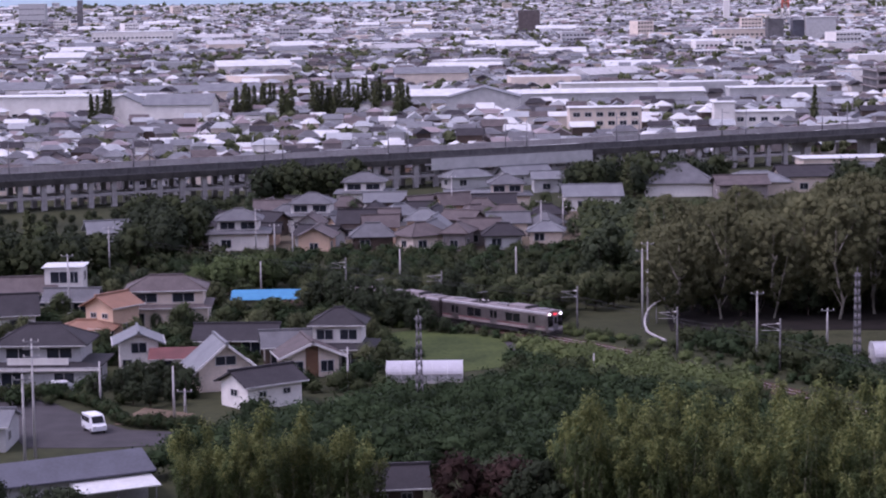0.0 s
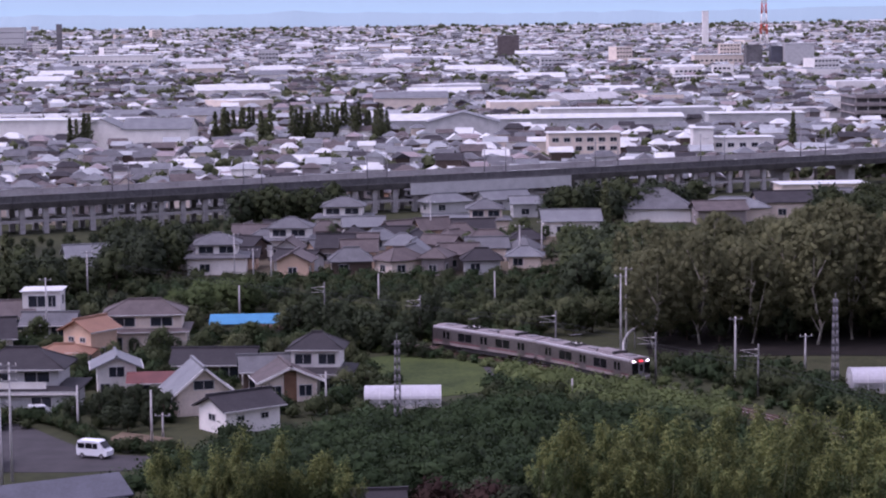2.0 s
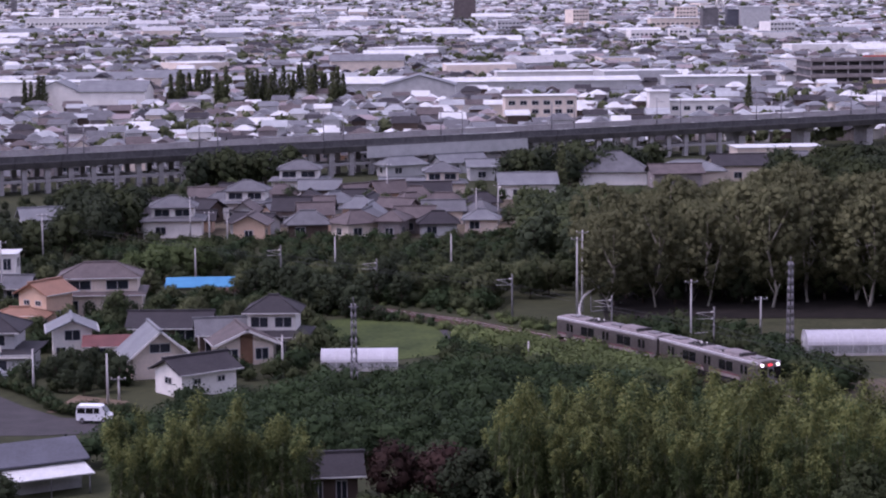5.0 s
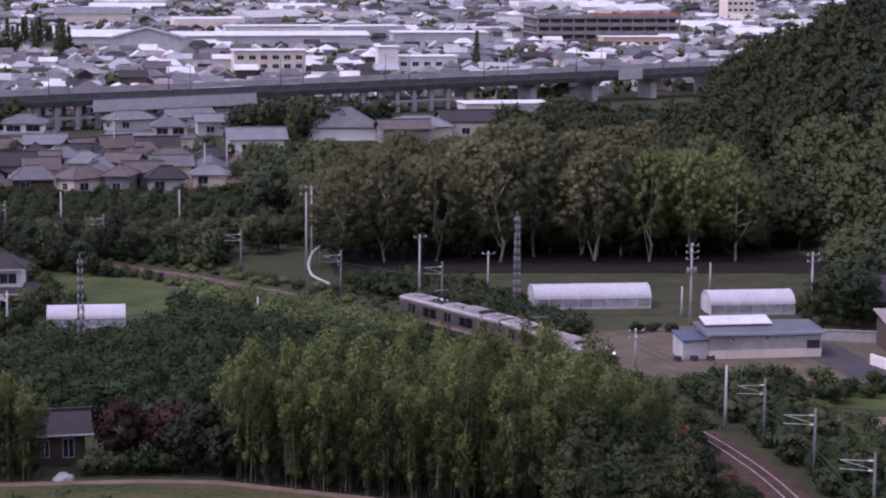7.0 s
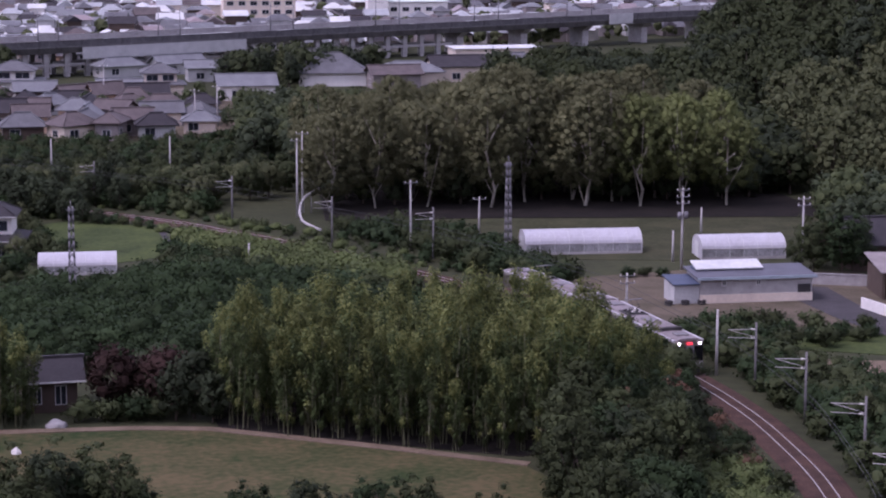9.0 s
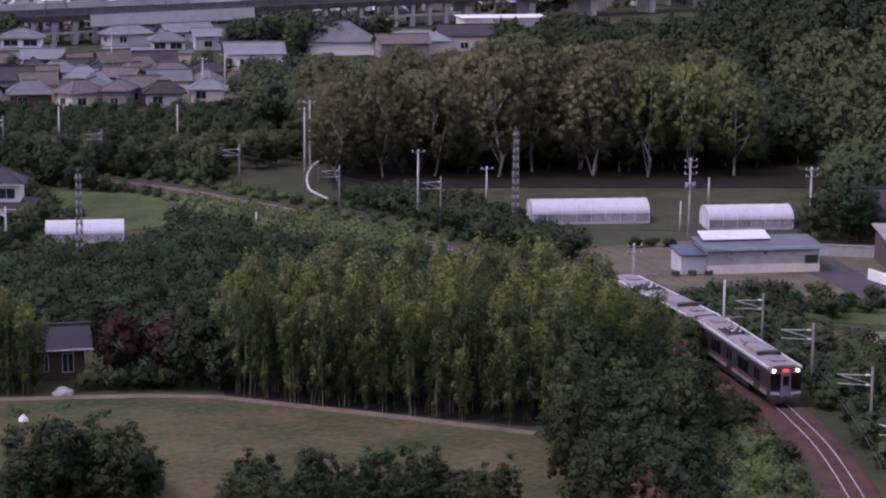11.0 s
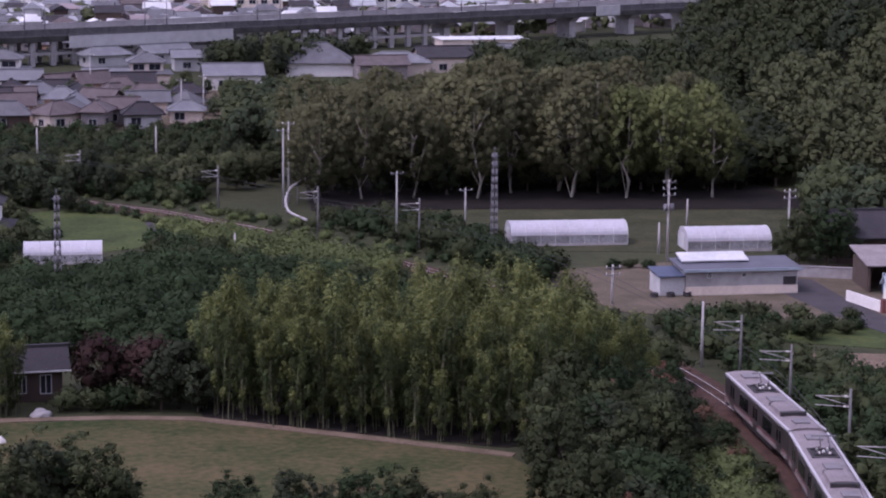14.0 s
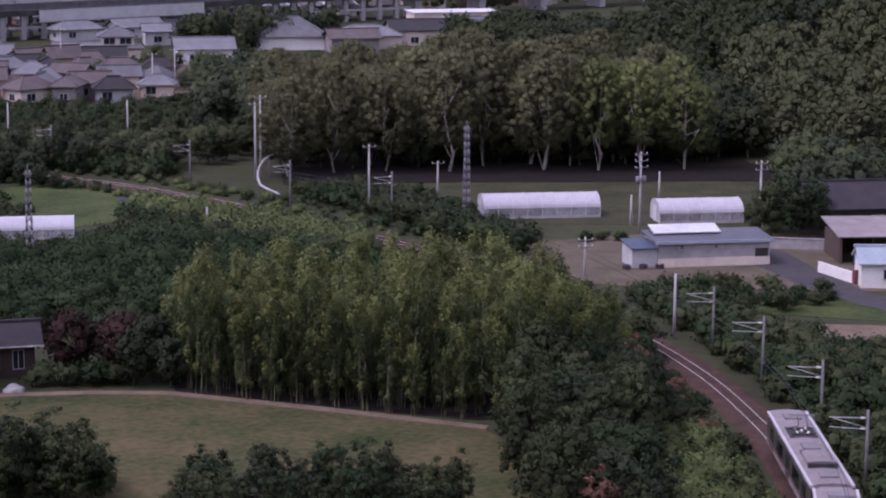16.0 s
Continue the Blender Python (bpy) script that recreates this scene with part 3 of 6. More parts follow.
def house(label, x, y, w, d, h, rz=0.0, roof="hip", rise=1.6, roofm=None, wallm=None, over=0.6, upper=None, wins=None, group="", name="house", ridge=True, cat="house", boards=False, timber=False, balcony=False):
    """A house: body, roof with ridge, windows; upper = (w, d, height, cx, cy, roof, rise) stands on a skirt roof."""
    t = thing(name, label, cat, x, y, 0, rz, group)
    bm = bmesh.new()
    if roof == "gable" and not upper:
        prism(bm, [(-d / 2, -0.3), (d / 2, -0.3), (d / 2, h), (0, h + rise * 0.98), (-d / 2, h)], -w / 2, w / 2)
    else:
        box(bm, -w / 2, w / 2, -d / 2, d / 2, -0.3, h)
    part("wall", bm, wallm, t)
    part("roof", roof_bm(w, d, h, rise if not upper else rise * 0.55, over, roof), roofm, t)
    if ridge and roof != "flat" and not upper:
        part("ridge", ridge_bm(w, d, h, rise, over, roof), roofm, t)
    if upper:
        uw, ud, uh, cx, cy, ukind, urise = upper
        top = h + uh
        bm = bmesh.new()
        if ukind == "gable":
            prism(bm, [(-ud / 2, h), (ud / 2, h), (ud / 2, top), (0, top + urise * 0.98), (-ud / 2, top)], -uw / 2, uw / 2)
        else:
            box(bm, -uw / 2, uw / 2, -ud / 2, ud / 2, h, top)
        bmesh.ops.translate(bm, verts=bm.verts[:], vec=(cx, cy, 0))
        part("upper_wall", bm, wallm, t)
        bm = roof_bm(uw, ud, top, urise, over, ukind)
        bmesh.ops.translate(bm, verts=bm.verts[:], vec=(cx, cy, 0))
        part("upper_roof", bm, roofm, t)
        if ukind != "flat" and ridge:
            bm = ridge_bm(uw, ud, top, urise, over, ukind)
            bmesh.ops.translate(bm, verts=bm.verts[:], vec=(cx, cy, 0))
            part("ridge", bm, roofm, t)
        for a in (-uw * 0.25, uw * 0.24):
            add_window(t, "f", a, h + uh * 0.56, min(3.0, uw * 0.36), 1.3, uw / 2, ud / 2, cx, cy)
        add_window(t, "l", 0, h + uh * 0.58, 1.5, 1.0, uw / 2, ud / 2, cx, cy)
    for spec in (wins if wins is not None else [("f", -w * 0.27, 1.3, min(2.6, w * 0.3), 1.75), ("f", w * 0.22, 1.3, min(2.4, w * 0.28), 1.7), ("l", 0, 1.5, 1.5, 1.1), ("r", 0, 1.5, 1.5, 1.1)]):
        add_window(t, *spec, w / 2, d / 2)
    if not group and roof != "flat" and cat == "house":
        for sy in (-1, 1):
            bm = bmesh.new()
            e, q = h - (rise if not upper else rise * 0.55) * over / (d / 2) * 0.6, d / 2 + over
            box(bm, -w / 2 - over, w / 2 + over, sy * (q + 0.06) - 0.05, sy * (q + 0.06) + 0.05, e + 0.02, e + 0.15)
            part("gutter", bm, M_FRAME, t, "pale eaves gutter")
            if upper:
                uw, ud, uh, cx, cy, ukind, urise = upper
                bm = bmesh.new()
                e, q = h + uh - urise * over / (ud / 2) * 0.6, ud / 2 + over
                box(bm, cx - uw / 2 - over, cx + uw / 2 + over, cy + sy * (q + 0.06) - 0.05, cy + sy * (q + 0.06) + 0.05, e + 0.02, e + 0.15)
                part("gutter", bm, M_FRAME, t, "pale eaves gutter")
    if boards:
        for sy in (-1, 1):
            bm = bmesh.new()
            x0 = -w / 2 - over - 0.06
            z0 = h - rise * over / (d / 2) * 0.6
            prism(bm, [(sy * (d / 2 + over), z0 - 0.1), (0, h + rise - 0.08), (0, h + rise + 0.22), (sy * (d / 2 + over), z0 + 0.2)], x0, x0 + 0.07)
            bmesh.ops.recalc_face_normals(bm, faces=bm.faces[:])
            part("bargeboard", bm, M_WHITE, t, "white bargeboard")
    if balcony:
        bm = bmesh.new()
        box(bm, -3.6, 3.4, -d / 2 - 0.75, -d / 2 - 0.68, h + 0.35, h + 1.05)
        box(bm, -3.6, 3.4, -d / 2 - 0.78, -d / 2 - 0.64, h + 1.05, h + 1.13)
        part("balcony_rail", bm, M_WHITE, t, "white balcony rail")
        bm = bmesh.new()
        box(bm, -w / 2 - 0.85, w / 2 + 0.85, -d / 2 - 0.9, -d / 2 - 0.84, h - 0.35, h - 0.12)
        part("gutter", bm, M_WHITE, t, "white eaves gutter")
    if timber:
        bm = bmesh.new()
        box(bm, -w / 2 - 0.06, -w / 2, -0.75, 0.75, 0, h + rise * 0.7)
        part("timber_bay", bm, M_BROWNWALL, t, "brown boarded middle bay")
    KEEP.append((x, y, max(w, d) * 0.5 + 2.2))
    return t


def near_houses():
    house("white rendered cottage with a dark tiled roof", -22.3, 244.4, 7.0, 5.4, 2.7, 38, "gable", 1.25, M_TILE_DARK, M_WHITE,
          wins=[("f", -1.6, 1.7, 1.0, 0.7), ("f", 1.5, 1.7, 1.0, 0.7), ("l", 0, 1.7, 1.4, 0.8)], over=0.6)
    house("steep gabled house with white bargeboards and pale grey roof", -28.0, 256.0, 7.0, 6.2, 2.6, 106, "gable", 2.8, M_TILE_BLUE, M_CREAM, over=0.8,
          wins=[("l", 0, 3.5, 2.4, 1.1), ("l", -1.2, 1.2, 1.6, 1.2), ("b", 0, 1.4, 1.6, 1.2)], boards=True)
    house("two-storey white house with a grey hipped tile roof", -15.0, 268.5, 8.0, 7.0, 2.6, -4, "hip", 1.7, M_TILE_DARK, M_WHITE, upper=(5.8, 5.0, 2.8, 0, 0.4, "hip", 1.5))
    house("low farmhouse with brown timber front and grey tiles", -18.6, 264.0, 6.6, 6.4, 2.6, 104, "gable", 1.5, M_TILE_BROWN, M_CREAM, over=0.8, boards=True, wins=[("l", -1.8, 1.3, 1.6, 1.4), ("l", 1.8, 1.3, 1.6, 1.4)], timber=True)
    house("grey tiled wing behind the farmhouse", -20.5, 268.5, 7.0, 5.0, 2.9, 8, "gable", 1.4, M_TILE, M_TIMBER)
    house("small two-storey white house with grey roof", -39.3, 269, 5.4, 4.6, 3.5, 100, "gable", 1.15, M_TILE_BLUE, M_WHITE, over=0.8, wins=[("l", 0, 2.9, 1.9, 1.3), ("l", 1.4, 0.9, 1.2, 1.3)])
    house("low outbuilding with a rusty red sheet roof", -33.8, 265.5, 6.6, 4.6, 2.0, 4, "gable", 0.9, M_RUST, M_WHITE, over=0.4, name="outbuilding", ridge=False)
    house("long low house with a dark grey tiled roof", -28.3, 279, 9.2, 5.6, 2.2, -2, "gable", 1.4, M_TILE_DARK, M_TIMBER, over=0.8)
    house("large two-storey house with pink walls and grey-brown hipped roof", -40.9, 304, 12.6, 8.2, 2.8, 3, "hip", 1.5, M_TILE_BROWN, M_CREAM, upper=(10.2, 6.2, 2.3, 0.6, 0, "hip", 1.5))
    house("orange-cream house with a terracotta tiled roof", -46.2, 294, 5.0, 4.8, 4.3, 56, "gable", 1.3, M_TILE_ORANGE, M_PEACH, over=0.6, wins=[("l", -1, 3.1, 1.0, 0.7), ("l", 1, 3.1, 1.0, 0.7), ("f", 0, 1.4, 1.5, 1.2)])
    house("low terracotta roofed annex of the orange house", -48.8, 289, 6.6, 4.4, 1.9, -4, "hip", 0.9, M_TILE_ORANGE, M_PEACH, over=0.6, name="annex")
    house("white flat-roofed two-storey house", -57.3, 323, 5.4, 5.0, 5.9, 2, "flat", 0.3, M_METAL_WHITE, M_WHITE, over=0.35, wins=[("f", -0.6, 4.5, 2.6, 1.7), ("f", 1.5, 4.5, 1.2, 1.7), ("f", -1.2, 1.6, 1.6, 1.2), ("r", 0, 4.5, 2, 1.4)])
    house("low grey roofed house before the flat-roofed one", -55.0, 315, 6.8, 5.2, 2.2, -2, "gable", 1.3, M_TILE, M_GREYWALL)
    house("low cream house with brown roof", -62.5, 322, 7.5, 6, 2.6, 5, "gable", 1.7, M_TILE_BROWN, M_CREAM)
    house("large two-storey house with dark hipped roof and white walls", -48.2, 258, 12.2, 8.0, 2.8, -2, "hip", 1.5, M_TILE_DARK, M_GREYWALL, upper=(9.6, 6.4, 2.5, -0.3, 0.3, "hip", 1.7), over=0.8, balcony=True)
    house("house with dark gabled roof and white gable wall", -61.5, 299, 8.0, 7.0, 2.8, 12, "gable", 2.1, M_TILE_DARK, M_WHITE, over=0.7)
    house("small grey house with hipped roof by the lane", -48.4, 223.5, 5.6, 6.8, 2.5, 0, "gable", 1.1, M_TILE_BLUE, M_GREYWALL, over=0.4, wins=[("r", -1.6, 1.4, 1.4, 1.0), ("f", 1.4, 1.5, 1.5, 0.9)])
    # Timber-dark wall: the shade under its deep eaves is put into the colour.
    house("low grey tiled house beside a dark red tree", -6.2, 192.0, 4.6, 4.4, 2.9, 6, "gable", 1.25, M_TILE_DARK, M_TIMBER, over=0.7, wins=[("f", 0.9, 1.5, 1.0, 1.7), ("f", -1.1, 1.5, 0.8, 1.5)])
    # long store with a plain slate-grey roof and a white lean-to
    t = thing("store_shed", "long store with slate-grey sheet roof and white lean-to", "shed", -37.0, 197.5, 0, 29)
    bm = bmesh.new()
    box(bm, -8.5, 8.0, -3.0, 3.0, -0.3, 2.7)
    part("wall", bm, M_GREYWALL, t)
    part("roof", roof_bm(16.5, 6.4, 2.7, 1.3, 0.4, "gable"), M_SLATE, t)
    bm = bmesh.new()
    prism(bm, [(-5.8, 1.75), (-3.3, 2.3), (-3.3, 2.42), (-5.8, 1.87)], 0.5, 8.2)
    part("lean_to_roof", bm, M_METAL_WHITE, t, "white sheet lean-to roof")
    for px in (0.8, 4.2, 7.8):
        bm = bmesh.new()
        tube(bm, (px, -5.6, -0.2), (px, -5.6, 1.8), 0.06, 0.06)
        part("post", bm, M_STEEL, t)
    KEEP.append((-37, 197.5, 10))
    # open shelter under a blue sheet
    t = thing("shelter", "open shelter roofed with bright blue sheeting", "shelter", -28.0, 318, 0, 2)
    bm = bmesh.new()
    prism(bm, [(-2.2, 1.5), (2.2, 2.35), (2.2, 2.43), (-2.2, 1.58)], -5.0, 5.0)
    part("roof", bm, M_TARP, t, "bright blue plastic sheet")
    for px in (-4.6, 0, 4.6):
        for py, pz in ((-2, 1.55), (2, 2.3)):
            bm = bmesh.new()
            tube(bm, (px, py, -0.2), (px, py, pz), 0.06, 0.06)
            part("post", bm, M_TIMBER, t)
    KEEP.append((-27.5, 318, 7))


near_houses()
ROOFS = [M_TILE, M_TILE_BLUE, M_TILE_BROWN, M_TILE, M_TILE_DARK, M_TILE_BLUE, M_TILE_BROWN]
M_DULL = mat("weathered_grey_brown_wall", (0.3, 0.26, 0.25), 0.85, (0.2, 0.17, 0.165), 0.5, 0.15)
ROOF_WORDS = {M_TILE: "grey tiled", M_TILE_BLUE: "slate-grey metal", M_TILE_BROWN: "brown tiled", M_TILE_DARK: "dark tiled", M_METAL_WHITE: "white sheet", M_TILE_ORANGE: "terracotta"}
WALLS = [M_GREYWALL, M_CREAM, M_WHITE, M_DULL, M_PEACH]
WALL_WORDS = {M_WHITE: "white", M_CREAM: "cream", M_GREYWALL: "grey", M_PEACH: "peach", M_DULL: "weathered grey-brown", M_TIMBER: "dark timber"}
OLD_WALLS = [M_WHITE, M_CREAM, M_DULL, M_GREYWALL, M_DULL, M_TIMBER, M_PEACH]


def village():
    """Close-set old houses before the viaduct: x, y, width, depth, wall height, turn, storeys, roof, wall."""
    rows = [(-39, 392, 10, 8, 3, 2, 2, 0, 0), (-29, 396, 9, 7, 3, -8, 1, 2, 1), (-24.5, 388, 7, 6, 3.4, 70, 1, 2, 1), (-20.5, 389, 6, 5, 3.6, 80, 1, 2, 1), (-16, 394, 7, 6, 3, 5, 1, 1, 0),
            (-31, 405, 8, 7, 4.6, -5, 1, 0, 3), (-25, 400, 6, 6, 5, 4, 1, 2, 4), (-9.5, 398, 9, 6, 2.9, 0, 1, 1, 3), (0.5, 401, 10, 6, 2.9, -3, 1, 4, 0), (10.5, 403, 9, 6, 3, 3, 1, 0, 0),
            (-4, 410, 11, 7, 3.2, -2, 1, 0, 1), (6.5, 413, 9, 7, 3.2, 4, 1, 1, 3), (14, 414, 6, 6, 3.6, 60, 1, 5, 3), (-13, 411, 9, 7, 3.4, 6, 1, 2, 1), (-21, 412, 8, 7, 3.2, -6, 1, 2, 4),
            (-37, 415, 10, 8, 3.2, 3, 1, 0, 1), (-28, 420, 10, 8, 3, -4, 2, 0, 0), (-14, 424, 9, 7, 3.2, 5, 1, 2, 1), (-4, 426, 9, 7, 3.4, -6, 1, 2, 0), (6, 428, 10, 7, 3.2, 2, 1, 2, 4),
            (-40, 432, 9, 7, 3.2, 8, 1, 2, 1), (-29, 437, 9, 8, 3.2, -3, 1, 0, 4), (-18, 440, 8, 7, 3.2, 4, 1, 2, 1), (-8, 438, 7, 7, 3.2, 70, 1, 4, 3), (14, 440, 8, 7, 3.4, 5, 1, 5, 0),
            (-20, 464, 11, 9, 3, -2, 2, 0, 0), (9, 455, 9, 8, 3, 2, 2, 0, 1), (1, 447, 8, 5, 3, -4, 1, 5, 4), (22, 428, 7, 6, 3.2, 12, 1, 5, 0), (1, 503.5, 10, 5, 2.6, 26, 1, 1, 3), (14, 509, 11, 5, 2.6, 27, 1, 5, 3), (-25, 385.4, 6.5, 5.4, 2.9, 84, 1, 2, 6),
            (-62, 396, 8, 6, 3, 18, 1, 1, 3), (46, 480, 14, 11, 3.0, -3, 1, 0, 1), (26, 452, 11, 8, 3, 2, 1, 1, 0), (58, 470, 10, 8, 3.2, 4, 1, 2, 4), (62, 478, 14, 9, 3, -2, 1, 1, 1), (76, 486, 16, 10, 3.4, 2, 1, 4, 1),
            (88, 492, 12, 9, 3.4, -4, 1, 0, 0), (20, 492, 9, 7, 3, 3, 1, 5, 3), (30, 500, 9, 7, 3, -3, 1, 0, 0)]
    keep = [q for q in rows if q[6] == 2 or q[1] > 445 or q[0] < -50 or q[8] == 6]
    rng = random.Random(21)
    for j, y in enumerate((387, 393, 399, 405.5, 412, 419, 426, 433.5, 441)):
        x = -43 + (j % 2) * 2.8 + max(0, j - 4) * 1.2
        while x < 17 - (j > 5) * 6:
            if all((x - q[0]) ** 2 + (y - q[1]) ** 2 > 42 for q in keep):
                keep.append((x + rng.uniform(-0.8, 0.8), y + rng.uniform(-1.2, 1.2), rng.uniform(4.6, 7.4), rng.uniform(3.8, 5.2), rng.uniform(2.0, 3.3), rng.choice((0, 0, 82, 30, -28)) + rng.uniform(-7, 7), 1, rng.choice((0, 1, 2, 4, 4, 2)), rng.choice((0, 2, 0, 3, 4, 5, 1, 6))))
            x += rng.uniform(6.0, 8.0)
    for x, y, w, d, h, rz, st, r, wl in keep:
        up = (w * 0.72, d * 0.76, 2.3, 0, 0.3, "hip", 1.5) if st == 2 else None
        big = w == 14 and d == 11
        wins = [("f", -w * 0.2, 1.3, 1.8, 1.4), ("l", 0, 1.3, 1.5, 1.2)] if not big else []
        house(f"{'two-storey' if st == 2 else 'low'} {WALL_WORDS[OLD_WALLS[wl]]} village house with {ROOF_WORDS[ROOFS[r]]} roof" if not big else "broad hall with a tall grey hipped temple roof",
              x, y, w, d, h, rz, "hip" if st == 2 or big or rng.random() < 0.35 else "gable", (3.6 if big else rng.uniform(1.2, 1.9)), ROOFS[r], OLD_WALLS[wl] if not big else M_WHITE, 0.7, up, wins, group="village houses")


village()


# ---- railway viaduct ----
def viaduct():
    a, b = Vector((-260, 375)), Vector((330, 690))
    length, ang = (b - a).length, math.degrees(math.atan2(b.y - a.y, b.x - a.x))
    t = thing("railway_viaduct", "long grey concrete railway viaduct on paired piers", "viaduct", a.x, a.y, 0, ang, kind="structure")
    n = 66
    span = length / n
    meshes = []
    for k in range(3):
        bm = bmesh.new()
        if k == 0:   # deck slab of one span
            prism(bm, [(-5.6, 6.6), (-4.6, 5.3), (4.6, 5.3), (5.6, 6.6), (5.6, 6.85), (-5.6, 6.85)], 0.04, span - 0.04)
        elif k == 1:  # parapet
            box(bm, 0.02, span - 0.02, -0.12, 0.12, 6.85, 8.0)
            box(bm, 0.02, span - 0.02, -0.17, 0.17, 8.0, 8.12)
        else:  # pier
            box(bm, -0.55, 0.55, -0.5, 0.5, -0.3, 5.3)
        me = bpy.data.meshes.new(("deck", "parapet", "pier")[k])
        bm.to_mesh(me)
        bm.free()
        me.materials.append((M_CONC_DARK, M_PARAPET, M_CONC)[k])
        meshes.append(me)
    # Far parapet in paler concrete: its lit inner face is painted in.
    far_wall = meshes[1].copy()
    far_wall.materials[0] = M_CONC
    bm = bmesh.new()
    box(bm, -0.4, 0.4, -2.9, 2.9, 2.3, 2.9)
    beam = bpy.data.meshes.new("tie_beam")
    bm.to_mesh(beam)
    bm.free()
    beam.materials.append(M_CONC)
    bm = bmesh.new()
    box(bm, 0.56, span / 2 - 0.56, -0.3, 0.3, 2.3, 2.9)
    longb = bpy.data.meshes.new("long_beam")
    bm.to_mesh(longb)
    bm.free()
    longb.materials.append(M_CONC)
    bm = bmesh.new()
    box(bm, -1.0, 1.0, -2.6, 2.6, -0.3, 4.0)
    prism(bm, [(-2.6, 4.0), (2.6, 4.0), (4.5, 5.25), (-4.5, 5.25)], -1.1, 1.1)
    bulky = bpy.data.meshes.new("bulky_pier")
    bm.to_mesh(bulky)
    bm.free()
    bulky.materials.append(M_CONC)
    for i in range(n):
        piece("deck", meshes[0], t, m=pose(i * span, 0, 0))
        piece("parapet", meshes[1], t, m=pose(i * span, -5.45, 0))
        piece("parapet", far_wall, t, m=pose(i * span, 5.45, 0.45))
        if i >= 38:
            if i % 2 == 0:
                piece("pier", bulky, t, m=pose((i + 0.5) * span, 0, 0))
            continue
        for half in (0.25, 0.75):
            for sy in (-3.4, 3.4):
                piece("pier", meshes[2], t, m=pose((i + half) * span, sy, 0))
            piece("tie_beam", beam, t, m=pose((i + half) * span, 0, 0))
            for sy in (-3.4, 3.4):
                piece("long_beam", longb, t, m=pose((i + half) * span, sy, 0))
    bm = bmesh.new()
    tube(bm, (0, 0, 8.3), (0, 0, 15.2), 0.14, 0.1, 6)
    tube(bm, (0, 0, 14.2), (0, 3.6, 14.2), 0.06, 0.05, 5)
    mast = bpy.data.meshes.new("catenary_mast")
    bm.to_mesh(mast)
    bm.free()
    mast.materials.append(M_STEEL)
    for i in range(0, n, 3):
        for sy, rz in ((-5.0, 0), (5.0, 180)):
            piece("catenary_mast", mast, t, m=pose((i + 0.5) * span, sy, -1.2, 0, 0, rz))
    for x0, x1, z0, z1 in ((140, 184, 5.6, 7.6), (284, 326, 3.9, 6.5), (436, 444, 5.6, 8.2)):
        bm = bmesh.new()
        box(bm, x0, x1, -6.0, -5.72, z0, z1)
        part("noise_panel", bm, M_GREYWALL, t, "pale panel along the viaduct")


viaduct()


# ---- city on the plain ----
# Pale cool roofs carry part of the town's haze in their colour.
M_PALE = mat("pale_grey_roof", (0.42, 0.43, 0.435), 0.6, (0.3, 0.308, 0.312), 0.1, 0.0)
M_ROSE = mat("faded_rose_roof", (0.31, 0.25, 0.25), 0.6, (0.22, 0.18, 0.18), 0.1, 0.0)
CITY_MATS = [M_TILE, M_TILE_BLUE, M_TILE_BROWN, M_METAL_WHITE, M_TILE_DARK, M_WHITE, M_CREAM, M_GREYWALL, M_TILE_ORANGE, M_GLASS, M_PALE, M_ROSE, M_DULL, M_TIMBER]


def viaduct_y(x):
    return 375 + (x + 260) * 315 / 590


def city_patterns():
    out = []
    for i, (w, d, h, st, roof, r, wl) in enumerate([(9, 7, 2.8, 2, "hip", 0, 0), (10, 8, 2.8, 2, "hip", 1, 1), (8, 7, 5.2, 1, "gable", 2, 1), (9, 7, 5.2, 1, "hip", 1, 0), (11, 8, 2.9, 2, "hip", 2, 4), (8, 8, 5.4, 1, "gable", 4, 3), (12, 8, 5.6, 1, "hip", 0, 0), (10, 7, 3.2, 1, "gable", 0, 1)]):
        up = (w * 0.75, d * 0.78, 2.4, 0, 0.2, "hip", 1.5) if st == 2 else None
        wins = None if h < 4 else [("f", -w * 0.26, 1.4, 1.8, 1.5), ("f", w * 0.22, 1.4, 1.8, 1.5), ("f", -w * 0.26, 4.1, 1.8, 1.2), ("f", w * 0.22, 4.1, 1.8, 1.2), ("l", 0, 4.1, 1.4, 1.1)]
        out.append(house(f"two-storey {WALL_WORDS[WALLS[wl]]} town house with {ROOF_WORDS[ROOFS[r]]} roof" if h > 4 or up else f"low {WALL_WORDS[WALLS[wl]]} town house with {ROOF_WORDS[ROOFS[r]]} roof", 0, 0, w, d, h, 0, roof, 1.7, ROOFS[r], WALLS[wl], 0.6, up, wins, "town houses", ridge=False))
    return out


LANDMARKS = [(-97, 730, 17), (-80, 730, 14), (-112, 730, 12), (42, 646, 13), (50, 650, 12), (86, 655, 13), (8, 748, 14), (176, 806, 20), (-66, 742, 15), (-34, 748, 18), (-20, 750, 14), (-48, 745, 14)]   # circles kept free of town houses


